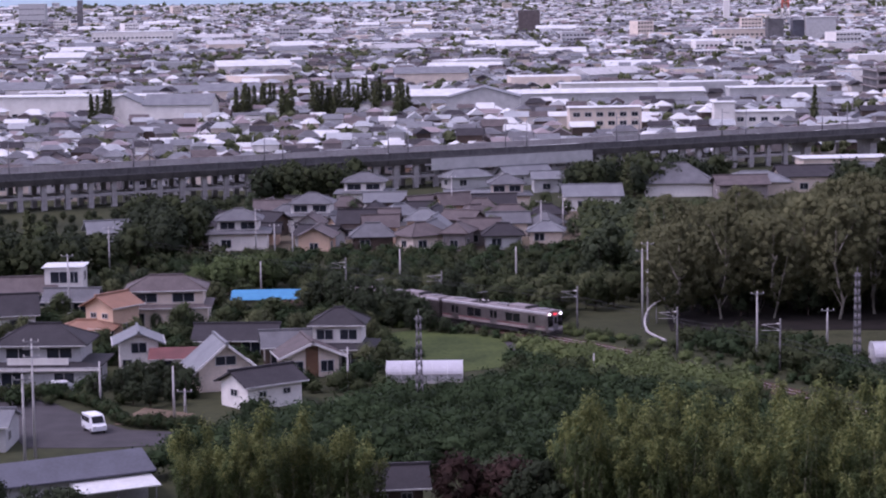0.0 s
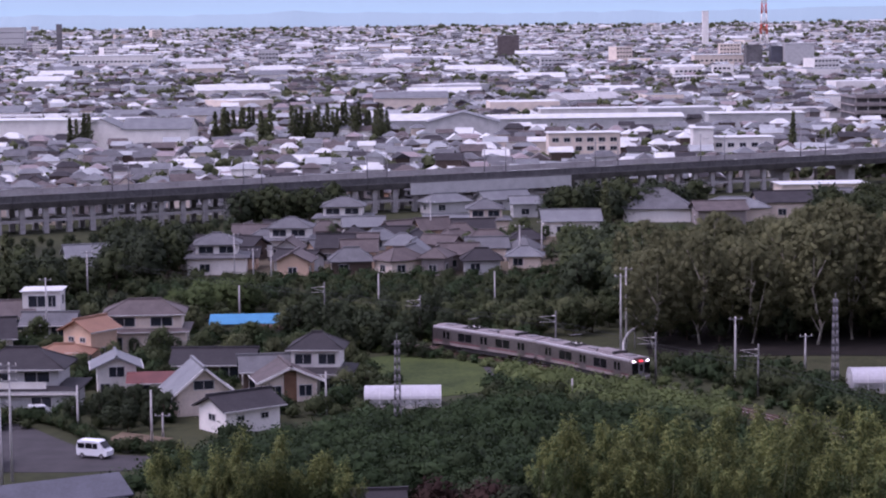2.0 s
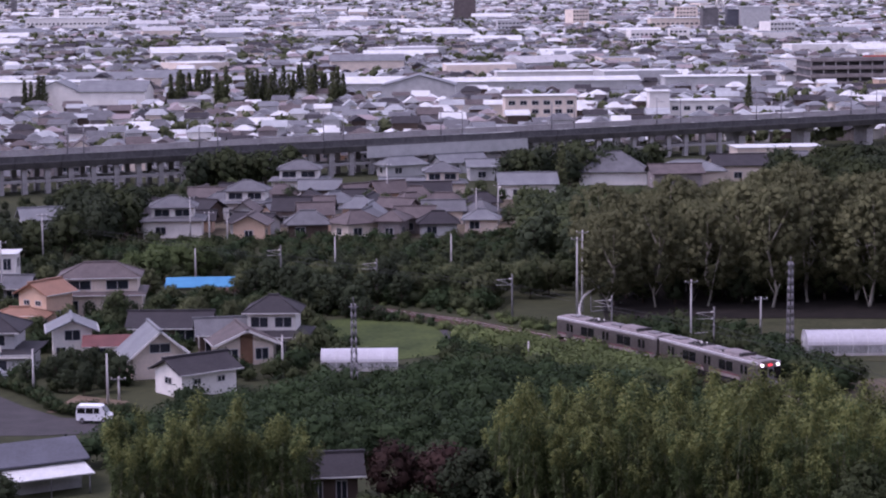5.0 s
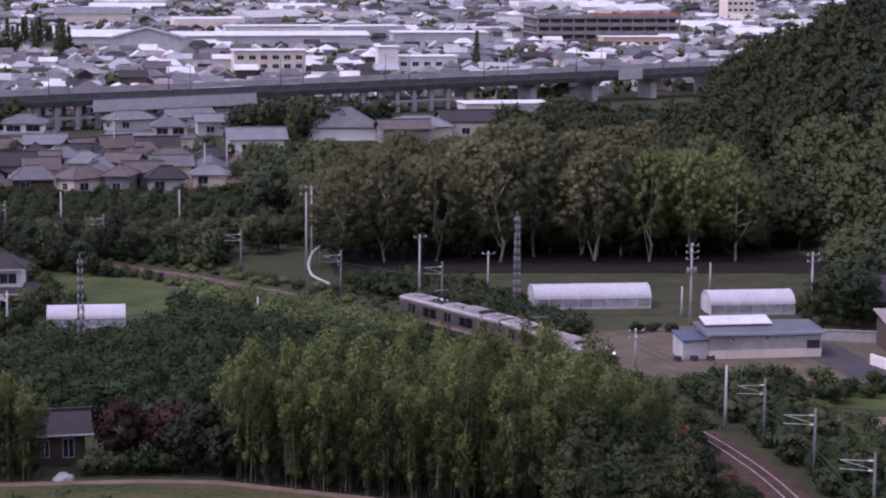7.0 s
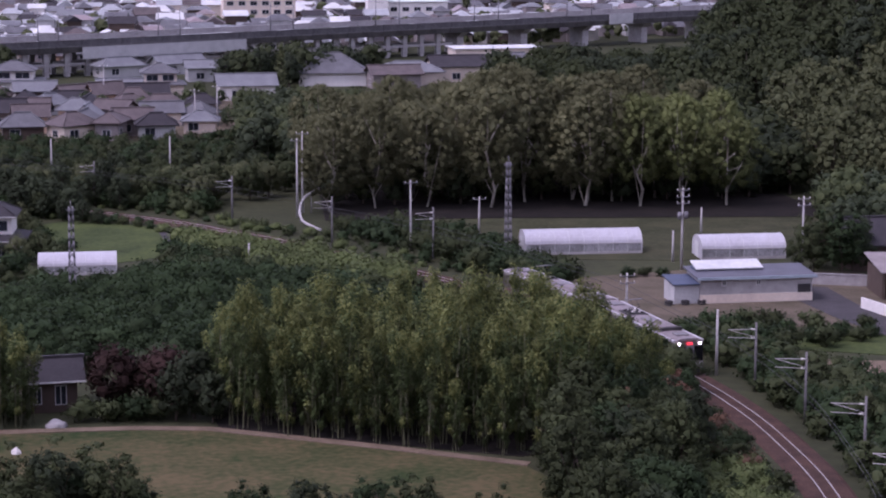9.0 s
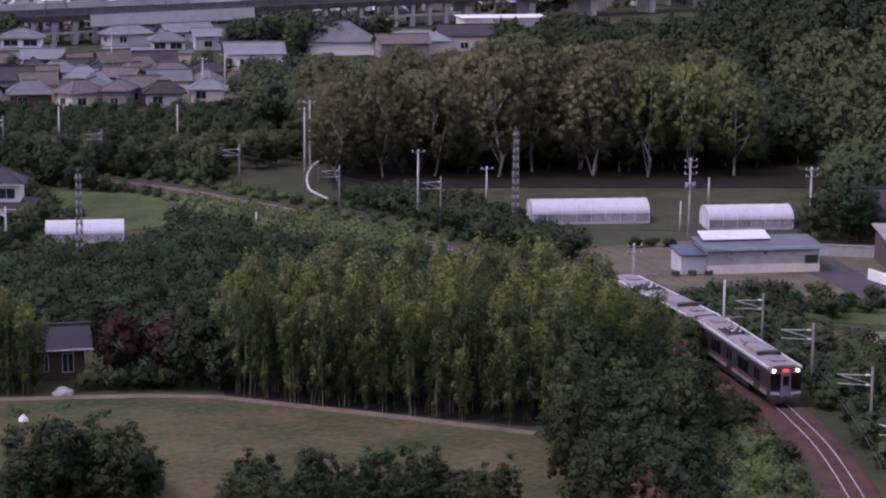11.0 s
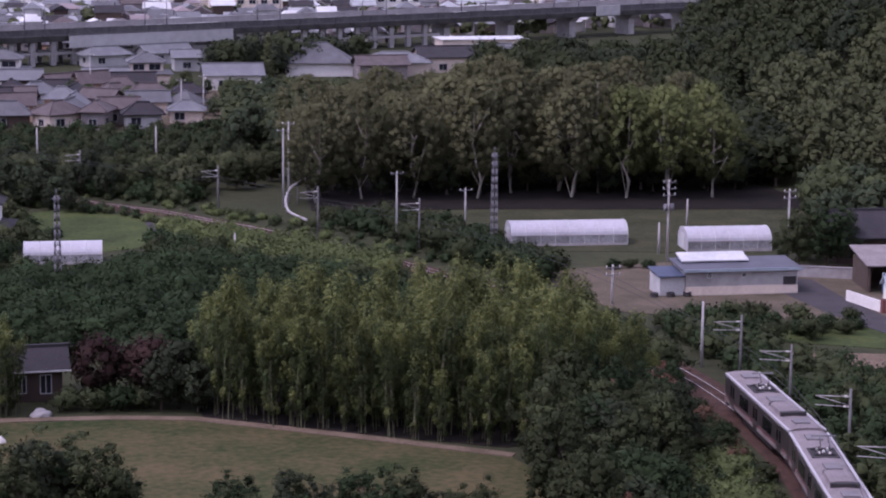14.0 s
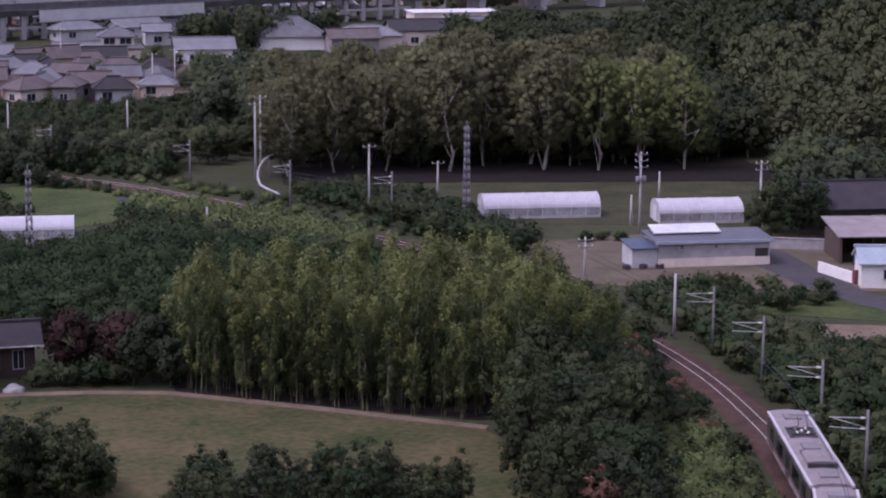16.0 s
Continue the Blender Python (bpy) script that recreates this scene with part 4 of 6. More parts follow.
def add_house(V, F, MI, x, y, w, d, h, rise, ang, wm, rm, hip, z=0.0):
    c, s = math.cos(ang), math.sin(ang)
    b = len(V)
    o = 0.5 if rise else 0.0
    r = 0.0 if not hip else min(w, d) * 0.45
    pts = [(sx * w / 2, sy * d / 2, zz) for zz in (-0.3, h) for sx, sy in ((-1, -1), (1, -1), (1, 1), (-1, 1))]
    pts += [(sx * (w / 2 + o), sy * (d / 2 + o), h - 0.12) for sx, sy in ((-1, -1), (1, -1), (1, 1), (-1, 1))]
    pts += [(-w / 2 - o + r, 0, h + rise), (w / 2 + o - r, 0, h + rise)]
    V.extend([(x + c * px - s * py, y + s * px + c * py, z + pz) for px, py, pz in pts])
    for q in ((0, 1, 5, 4), (1, 2, 6, 5), (2, 3, 7, 6), (3, 0, 4, 7)):
        F.append(tuple(b + i for i in q))
        MI.append(wm)
    if rise:
        for q in ((8, 9, 13, 12), (10, 11, 12, 13), (9, 10, 13), (11, 8, 12), (11, 10, 9, 8)):
            F.append(tuple(b + i for i in q))
            MI.append(rm)
    else:
        F.append((b + 4, b + 5, b + 6, b + 7))
        MI.append(rm)


def add_home(V, F, MI, x, y, ang, rng, k, roofs):
    """A small far house, often with a lower wing at right angles."""
    w, d = rng.uniform(6.5, 11) * k, rng.uniform(6, 8.5) * k
    h = rng.choice((2.5, 2.9, 3.4, 4.4, 5.2))
    wm, rm = rng.choice((5, 7, 12, 6, 5, 12, 13)), rng.choice(roofs)
    add_house(V, F, MI, x, y, w, d, h, rng.uniform(0.9, 1.7), ang, wm, rm, rng.random() < 0.5)
    if rng.random() < 0.6:
        a = ang + rng.choice((0, math.pi / 2))
        add_house(V, F, MI, x + rng.uniform(-0.6, 0.6) * w, y - rng.uniform(0.3, 0.7) * d, w * rng.uniform(0.4, 0.7), d * rng.uniform(0.5, 0.8), rng.uniform(2.4, 3.2), rng.choice((0.9, 1.3)), a, wm, rng.choice((rm, 3, 4, 10)), rng.random() < 0.3)


def add_slots(V, F, MI, x, y, w, d, h, ang, rng):
    """Recessed-looking dark window bands as thin boxes on the front wall."""
    c, s = math.cos(ang), math.sin(ang)
    for zz in np.arange(1.5, h - 0.6, 2.9):
        for px in np.arange(-w / 2 + 1.2, w / 2 - 1.0, 2.6):
            b = len(V)
            for dx, dz in ((-0.8, -0.55), (0.8, -0.55), (0.8, 0.55), (-0.8, 0.55)):
                qx, qy = px + dx, -d / 2 - 0.05
                V.append((x + c * qx - s * qy, y + s * qx + c * qy, zz + dz))
            F.append((b, b + 1, b + 2, b + 3))
            MI.append(9)


def city():
    rng = random.Random(11)
    pats = city_patterns()
    placed = 0
    used = 0
    rows = []
    y = 470.0
    while y < 820:
        x = -0.24 * y
        while x < 0.36 * y:
            rows.append((x + rng.uniform(-2, 2), y + rng.uniform(-3, 3)))
            x += rng.uniform(6.4, 9.6)
        y += rng.uniform(7.2, 9.4)
    V, F, MI = [], [], []
    for x, y in rows:
        if y < viaduct_y(x) + 13 or any((x - a) ** 2 + (y - b) ** 2 < r * r for a, b, r in LANDMARKS) or rng.random() < 0.1:
            continue
        ang = rng.choice((0, 90, 0)) + rng.uniform(-12, 12)
        if placed < 130 and y < 640:
            k = pats[rng.randrange(len(pats))]
            m = pose(x, y, 0, 0, 0, ang)
            if used < len(pats):
                k = pats[used]
                k.matrix_basis = m
                k.scale = (0.64, 0.64, 0.8)
                used += 1
            else:
                copy_thing(k, m).scale = (rng.uniform(0.54, 0.76), rng.uniform(0.54, 0.76), rng.uniform(0.62, 0.92))
            placed += 1
        else:
            add_home(V, F, MI, x, y, math.radians(ang), rng, 0.62, (0, 1, 2, 10, 0, 1, 4, 3, 11, 2, 3, 10, 4, 0))
    y = 820.0
    while y < 4850:
        k = 1 + (y - 820) / 2600
        x = -0.25 * y
        while x < 0.42 * y:
            px, py = x + rng.uniform(-3, 3), y + rng.uniform(-4, 4) * k
            x += rng.uniform(7.4, 11.4) * k ** 0.8
            if any((px - a) ** 2 + (py - b) ** 2 < r * r for a, b, r in LANDMARKS) or rng.random() < 0.1:
                continue
            ang = math.radians(rng.choice((0, 90, 20)) + rng.uniform(-14, 14))
            u = rng.random()
            if u < 0.982:
                # Farther out more roofs are pale, haze painted into the mix.
                add_home(V, F, MI, px, py, ang, rng, 0.64 * k ** 0.5, (0, 1, 10, 10, 7, 3, 0, 3, 4, 11, 2, 10, 1, 1) if y > 1400 else (0, 1, 10, 2, 4, 3, 0, 11, 4, 0, 2, 10, 1, 1))
            elif u < 0.9985:
                w, h = rng.uniform(16, 36), rng.uniform(4, 7.5)
                add_house(V, F, MI, px, py, w, rng.uniform(12, 22), h, rng.choice((0, 0, 2.5)), ang * 0.4, rng.choice((5, 5, 7, 6)), rng.choice((3, 3, 1, 7)), False)
                add_slots(V, F, MI, px, py, w, 12, h, ang * 0.4, rng)
            else:
                w, h = rng.uniform(12, 20), rng.uniform(9, 16)
                add_house(V, F, MI, px, py, w, 12, h, 0, ang * 0.3, rng.choice((5, 7, 6)), 7, False)
                add_slots(V, F, MI, px, py, w, 12, h, ang * 0.3, rng)
        y += rng.uniform(9.5, 12.5) * k
    me = bpy.data.meshes.new("town")
    me.from_pydata(V, [], F)
    for m in CITY_MATS:
        me.materials.append(m)
    me.polygons.foreach_set("material_index", MI)
    me.update()
    tagged(piece("town_houses_far", me), "dense far town of grey, brown and white roofs", "town", kind="stuff")


def landmark(name, label, x, y, w, d, h, rise, rz, wallm, roofm, floors=0, roof="gable", cat="building"):
    LANDMARKS.append((x, y, max(w, d) * 0.55 + 5))
    wins = []
    for f in range(floors):
        for i in range(int(w // 3.2)):
            wins.append(("f", -w / 2 + 2 + i * (w - 4) / max(1, int(w // 3.2) - 1), 1.6 + f * (h - 1) / floors, 2.0, 1.3))
    return house(label, x, y, w, d, h, rz, roof if rise else "flat", rise or 0.3, roofm, wallm, 0.5, None, wins, name=name, ridge=False, cat=cat)


def shopping_centre(x, y):
    """Open parking decks: core coloured dark for the shaded gaps, pale deck parapets, columns, a red sign board on the
    roof.
    """
    LANDMARKS.append((x, y, 34))
    LANDMARKS.append((x - 18, y - 8, 22))
    LANDMARKS.append((x + 18, y - 8, 22))
    t = thing("shopping_centre", "long grey shopping centre with open parking decks", "building", x, y, 0, 2)
    bm = bmesh.new()
    box(bm, -26, 26, -12, 14, -0.3, 11.6)
    part("core", bm, M_CONC_DARK, t)
    for k in range(4):
        bm = bmesh.new()
        box(bm, -27, 27, -15, -14.7, 2.6 + 2.9 * k, 3.9 + 2.9 * k)
        box(bm, -27, 27, -15, 14.5, 2.5 + 2.9 * k, 2.8 + 2.9 * k)
        part("parking_deck", bm, M_DULL, t, "grey-brown parking deck with parapet")
    for i in range(13):
        bm = bmesh.new()
        box(bm, -26.8 + i * 4.45, -26.3 + i * 4.45, -14.6, -14.1, -0.3, 11.4)
        part("column", bm, M_CONC, t)
    bm = bmesh.new()
    box(bm, -8, 27, -15.1, -14.8, 12.75, 13.3)
    part("sign_board", bm, M_MAST_RED, t, "long red sign board")


def landmarks():
    landmark("school", "cream three-storey school block with rows of windows", 42, 663, 21, 9, 8.6, 0, 2, M_CREAM, M_METAL_WHITE, 3)
    landmark("school_wing", "white stair tower and low school wing", 89, 668, 18, 9, 6.5, 0, 0, M_WHITE, M_METAL_WHITE, 2)
    landmark("stair_tower", "white stair tower of the school", 77, 664, 6, 7, 9.5, 0, 0, M_WHITE, M_METAL_WHITE)
    landmark("gymnasium", "white gymnasium with a grey barrel roof", -92, 745, 22, 16, 7, 3.2, -4, M_WHITE, M_TILE_BLUE)
    landmark("gymnasium", "white gabled end of the gymnasium", -110, 745, 12, 15, 7, 3.4, 84, M_WHITE, M_TILE_BLUE)
    landmark("factory", "long white flat-roofed factory hall", -135, 790, 62, 16, 8, 0, -2, M_WHITE, M_METAL_WHITE, 1)
    landmark("factory", "low white hall with a pale roof", -160, 720, 26, 18, 6, 2.6, 70, M_WHITE, M_METAL_WHITE)
    landmark("warehouse", "grey gabled warehouse with louvred end", 8, 765, 15, 24, 7, 3.4, 88, M_GREYWALL, M_TILE_BLUE)
    landmark("warehouse", "pale wide warehouse with white roof", -10, 800, 26, 16, 6, 2.0, 0, M_GREYWALL, M_METAL_WHITE)
    landmark("warehouse", "long low white-roofed works hall", 52, 815, 70, 14, 5.5, 1.2, 3, M_GREYWALL, M_METAL_WHITE)
    landmark("warehouse", "long white flat-roofed works hall", 60, 865, 44, 12, 6.5, 0, 2, M_WHITE, M_METAL_WHITE)
    landmark("warehouse", "pale works hall with ribbed walls", 112, 805, 34, 14, 7, 0, 0, M_GREYWALL, M_METAL_WHITE)
    shopping_centre(176, 830)
    landmark("apartment_block", "brick-red low block before the shopping centre", 178, 780, 24, 10, 6.5, 0, 0, M_PEACH, M_METAL_WHITE, 2)
    landmark("pink_hall", "pink low building with a white flat roof", 88, 522, 20, 9, 4.2, 0, 4, M_CREAM, M_METAL_WHITE, 1)
    landmark("office_block", "narrow dark grey office block below the mast", 232.5, 1562, 9, 12, 16,
             0, 0, M_SLATE, M_CONC_DARK, 0)
    landmark("office_block", "dark grey office block below the mast", 216, 1560, 11, 14, 17, 0, 0, M_CONC_DARK, M_CONC_DARK, 0)
    landmark("office_block", "pale office block beside the mast", 246, 1555, 20, 16, 18, 0, 0, M_GREYWALL, M_METAL_WHITE, 0)
    landmark("office_block", "pale long works by the mast", 200, 1590, 44, 20, 10, 0, 0, M_CREAM, M_METAL_WHITE, 2)
    landmark("apartment_tower", "brown apartment tower in the far town", 58, 1900, 18, 14, 21, 0, 0, M_TILE_BROWN, M_GREYWALL, 0)
    landmark("factory", "white factory block in the far town", -249, 1737, 62, 24, 11, 0, 0, M_WHITE, M_METAL_WHITE, 2)
    landmark("apartment_tower", "pale apartment block in the far town", -488, 2598, 30, 16, 27, 0, 0, M_GREYWALL, M_METAL_WHITE, 4)
    landmark("chimney", "slim grey chimney stack in the far town", -381, 2280, 5, 5, 32, 0, 0, M_CONC_DARK, M_CONC_DARK, 0)
    landmark("chimney", "tall white chimney tower", 270, 2300, 6, 6, 38, 0, 0, M_WHITE, M_WHITE, 0)
    t = thing("radio_mast", "red and white steel radio mast", "mast", 222, 1550, 17.3)
    for i in range(6):
        z0, z1, paint = i * 7, i * 7 + 7, M_MAST_RED if i % 2 else M_WHITE
        for k in range(4):
            a = math.pi / 4 + k * math.pi / 2
            e = a + math.pi / 2
            r0, r1 = 3.4 - z0 * 0.05, 3.4 - z1 * 0.05
            p, q, o = (r0 * math.cos(a), r0 * math.sin(a), z0), (r1 * math.cos(a), r1 * math.sin(a), z1), (r1 * math.cos(e), r1 * math.sin(e), z1)
            for kind, u, v, w in (("leg", p, q, 0.32), ("brace", p, o, 0.2), ("brace", q, o, 0.2)):
                bm = bmesh.new()
                tube(bm, u, v, w, w, 5)
                part(kind, bm, paint, t)


M_MAST_RED = mat("mast_red", (0.6, 0.12, 0.08), 0.6)
landmarks()
city()
bm = bmesh.new()
last = None
for i in range(61):
    x = -3000 + i * 110
    yy = 4930
    top = bm.verts.new((x, yy, 120 + 30 * noise.noise(Vector((x * 0.0012, 3.1, 0))) + 10 * noise.noise(Vector((x * 0.006, 1.7, 0)))))
    low = bm.verts.new((x, yy - 20, -1))
    if last:
        bm.faces.new((last[1], low, top, last[0]))
    last = (top, low)
# Haze is painted in: the far hills glow in its blue.
M_HAZE = glow("haze_glow_hills", (0.3, 0.415, 0.46), 0.34)
tagged(part("backdrop", bm, M_HAZE), "far hills backdrop, blue haze painted as glow", "hills", kind="structure")
bm, last = bmesh.new(), None
for i in range(301):
    x = -1600 + i * 14
    ridge = 33 + 9 * noise.noise(Vector((x * 0.0021, 8.3, 0))) + 5 * noise.noise(Vector((x * 0.011, 2.7, 0))) + 2.5 * noise.noise(Vector((x * 0.05, 4.7, 0)))
    ring = [bm.verts.new((x, 4868, -1)), bm.verts.new((x, 4885, ridge)), bm.verts.new((x, 4920, -1))]
    if last:
        for k in range(2):
            bm.faces.new((last[k], ring[k], ring[k + 1], last[k + 1]))
    last = ring
# The rise glows too, with its haze put into the colour.
M_HAZE_RISE = glow("haze_glow_rise", (0.26, 0.35, 0.39), 0.29)
tagged(part("far_rise", bm, M_HAZE_RISE), "wooded rise behind the town, blue-grey haze painted as glow", "hills", kind="structure")


# ---- train: two cars ----
M_TRAIN = mat("train_steel", (0.3, 0.258, 0.25), 0.36, (0.21, 0.178, 0.172), 0.5, 0.05, metal=0.85)
M_TRAIN_ROOF = mat("train_roof", (0.27, 0.228, 0.228), 0.66, (0.17, 0.145, 0.145), 0.6, 0.1)
M_TRAIN_EQUIP = mat("roof_equipment", (0.22, 0.2, 0.205), 0.6, (0.14, 0.13, 0.135), 0.8, 0.1)
M_TRAIN_EDGE = mat("roof_gutter", (0.52, 0.49, 0.5), 0.45, (0.42, 0.39, 0.4), 0.8, 0.0)
M_BLACK = mat("black_glass", (0.012, 0.012, 0.014), 0.08, None, 1.0, 0.0)
M_STRIPE = mat("dull_red_stripe", (0.22, 0.1, 0.1), 0.4, None, 1.0, 0.0)
M_LOWER = mat("brownish_lower_panel", (0.3, 0.25, 0.24), 0.6, (0.2, 0.16, 0.15), 0.8, 0.0)
M_UNDER = mat("underframe", (0.05, 0.045, 0.045), 0.8, None, 1.0, 0.1)
M_LAMP = glow("headlight", (1.0, 0.97, 0.92), 3.0)
M_SIGN = glow("red_led_sign", (0.8, 0.05, 0.06), 1.0)
CAR, HALF = 19.7, 1.46


def train_car(label, front):
    """A car with its nose towards +x; z 0 is the railhead."""
    t = thing("train_car", label, "train car", group="train")
    a, b = -CAR / 2, CAR / 2
    outline = [(-HALF + 0.1, 0.85), (-HALF, 1.05), (-HALF, 2.95), (-HALF + 0.1, 3.2), (HALF - 0.1, 3.2), (HALF, 2.95), (HALF, 1.05), (HALF - 0.1, 0.85)]
    bm = bmesh.new()
    prism(bm, outline, a, b - (0.35 if front else 0))
    part("body", bm, M_TRAIN, t)
    bm = bmesh.new()
    prism(bm, [(-HALF + 0.12, 3.2), (-0.95, 3.36), (0, 3.42), (0.95, 3.36), (HALF - 0.12, 3.2)], a + 0.05, b - 0.3)
    part("roof", bm, M_TRAIN_ROOF, t)
    for s in (-1, 1):
        bm = bmesh.new()
        box(bm, a, b - 0.3, s * (HALF - 0.06) - 0.1, s * (HALF - 0.06) + 0.1, 3.08, 3.26)
        part("gutter", bm, M_TRAIN_EDGE, t, "pale roof gutter")
    # roof equipment
    for cx, w, l, h in ((3.9, 1.0, 3.0, 0.34),):
        bm = bmesh.new()
        prism(bm, [(-w, 3.33), (-w * 0.92, 3.33 + h * 0.8), (-w * 0.6, 3.38 + h), (w * 0.6, 3.38 + h), (w * 0.92, 3.33 + h * 0.8), (w, 3.33)], cx - l / 2, cx + l / 2)
        bmesh.ops.bevel(bm, geom=bm.edges[:], offset=0.05, segments=1)
        part("air_conditioner", bm, M_TRAIN_ROOF, t, "rounded roof air conditioner")
        bm = bmesh.new()
        box(bm, cx - l / 2 - 0.35, cx - l / 2, -w * 0.95, w * 0.95, 3.34, 3.58)
        part("vent_grille", bm, M_UNDER, t)
        bm = bmesh.new()
        box(bm, cx + l / 2, cx + l / 2 + 0.45, -w, w, 3.34, 3.68)
        part("vent_grille", bm, M_UNDER, t)
    for cx, l in ((0.6, 1.5), (-7.6, 1.4), (7.7, 1.2)):
        bm = bmesh.new()
        box(bm, cx - l / 2, cx + l / 2, -0.6, 0.6, 3.36, 3.52)
        part("roof_box", bm, M_TRAIN_EQUIP, t)
    # pantograph
    pg = bmesh.new()
    px = -3.3
    for sy in (-0.55, 0.55):
        box(pg, px - 0.9, px + 0.9, sy - 0.05, sy + 0.05, 3.5, 3.6)
        tube(pg, (px - 0.7, sy, 3.55), (px + 0.65, sy * 0.6, 4.05), 0.04, 0.03, 5)
        tube(pg, (px + 0.65, sy * 0.6, 4.05), (px - 0.2, sy * 0.5, 4.6), 0.03, 0.025, 5)
    tube(pg, (px - 0.2, -0.28, 4.6), (px - 0.2, 0.28, 4.6), 0.03, 0.03, 5)
    for xx in (-0.8, 0.8):
        box(pg, px + xx - 0.08, px + xx + 0.08, -0.8, 0.8, 3.36, 3.52)
    pgo = part("pantograph", pg, M_UNDER, t, "folding-arm pantograph")
    for xx in (-0.3, -0.1):
        bm = bmesh.new()
        tube(bm, (px + xx, -0.9, 4.62), (px + xx, 0.9, 4.62), 0.035, 0.035, 5)
        part("contact_strip", bm, M_STEEL, pgo)
    bm = bmesh.new()
    box(bm, px - 1.35, px + 1.35, -1.0, 1.0, 3.3, 3.43)
    part("pantograph_base", bm, M_UNDER, pgo)
    for ix, iy in ((-0.6, -0.4), (-0.6, 0.4), (0.5, -0.4), (0.5, 0.4), (0, 0)):
        bm = bmesh.new()
        tube(bm, (px + ix, iy, 3.42), (px + ix, iy, 3.62), 0.13, 0.09, 7)
        part("insulator", bm, M_WHITE, pgo, "white insulator")
    # windows and doors on both sides
    for s in (-1, 1):
        for dx in (-7.3, 0.0, 7.0):
            bm = bmesh.new()
            box(bm, dx - 0.68, dx + 0.68, s * HALF - 0.03, s * HALF + 0.03, 0.95, 2.95)
            d = part("door", bm, M_TRAIN, t, "double sliding door")
            for e in (-0.37, 0.37):
                bm = bmesh.new()
                box(bm, dx + e - 0.24, dx + e + 0.24, s * HALF - 0.045, s * HALF + 0.045, 1.7, 2.65)
                part("door_window", bm, M_BLACK, d)
        for wx in (-3.65, 3.55):
            for e in (-0.68, 0.68):
                bm = bmesh.new()
                box(bm, wx + e - 0.6, wx + e + 0.6, s * HALF - 0.035, s * HALF + 0.035, 1.62, 2.66)
                part("window", bm, M_BLACK, t)
        for z0, z1, mm in ((1.26, 1.42, M_STRIPE), (0.9, 1.2, M_LOWER)):
            bm = bmesh.new()
            box(bm, a + 0.1, b - 0.5, s * HALF - 0.015, s * HALF + 0.015, z0, z1)
            part("stripe", bm, mm, t)
    # underframe and bogies
    for cx, l in ((0, 6.5), (3.8, 1.2), (-3.9, 1.2)):
        bm = bmesh.new()
        box(bm, cx - l / 2, cx + l / 2, -1.25, 1.25, 0.35, 0.85)
        part("underfloor_box", bm, M_UNDER, t)
    for cx in (-6.9, 6.9):
        bm = bmesh.new()
        for s in (-1, 1):
            box(bm, cx - 1.6, cx + 1.6, s * 0.95 - 0.1, s * 0.95 + 0.1, 0.35, 0.7)
        box(bm, cx - 0.3, cx + 0.3, -1.0, 1.0, 0.45, 0.85)
        bo = part("bogie", bm, M_UNDER, t)
        for e in (-1.05, 1.05):
            bm = bmesh.new()
            for s in (-1, 1):
                tube(bm, (cx + e, s * 0.5, 0.43), (cx + e, s * 0.62, 0.43), 0.43, 0.43, 14)
            tube(bm, (cx + e, -0.55, 0.43), (cx + e, 0.55, 0.43), 0.08, 0.08, 6)
            part("wheelset", bm, M_STEEL, bo)
    # ends
    for s, cab in ((1, front), (-1, not front)):
        x = s * CAR / 2
        if not cab:
            bm = bmesh.new()
            box(bm, min(x, x + s * 0.28), max(x, x + s * 0.28), -0.6, 0.6, 0.95, 2.95)
            part("gangway_bellows", bm, M_UNDER, t)
            continue
        x = x - s * 0.35 if s > 0 else x
        bm = bmesh.new()
        pts = [(-HALF + 0.02, 0.7), (-HALF + 0.02, 2.9), (-1.2, 3.26), (1.2, 3.26), (HALF - 0.02, 2.9), (HALF - 0.02, 0.7)]
        u = [bm.verts.new((x, *p)) for p in pts]
        v = [bm.verts.new((x + s * (0.36 if p[1] < 2 else 0.2), p[0] * 0.94, p[1])) for p in pts]
        for i in range(6):
            bm.faces.new((u[i], u[(i + 1) % 6], v[(i + 1) % 6], v[i]))
        bm.faces.new(v)
        bmesh.ops.recalc_face_normals(bm, faces=bm.faces[:])
        part("cab_front", bm, M_TRAIN, t)
        xf = x + s * 0.33
        for sy in (-1, 1):
            bm = bmesh.new()
            prism(bm, [(sy * 0.45, 1.5), (sy * 1.28, 1.35), (sy * 1.3, 2.75), (sy * 0.45, 2.75)], min(xf - 0.1, xf + 0.05), max(xf - 0.1, xf + 0.05))
            part("windscreen", bm, M_BLACK, t, "dark cab windscreen")
            bm = bmesh.new()
            tube(bm, (xf - s * 0.1, sy * 1.02, 2.98), (xf + s * 0.05, sy * 1.02, 2.98), 0.125, 0.125, 12)
            part("headlight", bm, M_LAMP if s > 0 else M_TRAIN_EDGE, t, "round white headlight" if s > 0 else "unlit lamp")
        bm = bmesh.new()
        box(bm, min(xf - 0.05, xf + 0.05), max(xf - 0.05, xf + 0.05), -0.42, 0.42, 0.8, 2.78)
        gd = part("gangway_door", bm, M_TRAIN_EQUIP, t)
        bm = bmesh.new()
        box(bm, min(xf, xf + s * 0.07), max(xf, xf + s * 0.07), -0.26, 0.26, 1.75, 2.55)
        part("door_window", bm, M_BLACK, gd)
        bm = bmesh.new()
        box(bm, min(xf - 0.1, xf + s * 0.06), max(xf - 0.1, xf + s * 0.06), -0.24, 0.24, 2.88, 3.08)
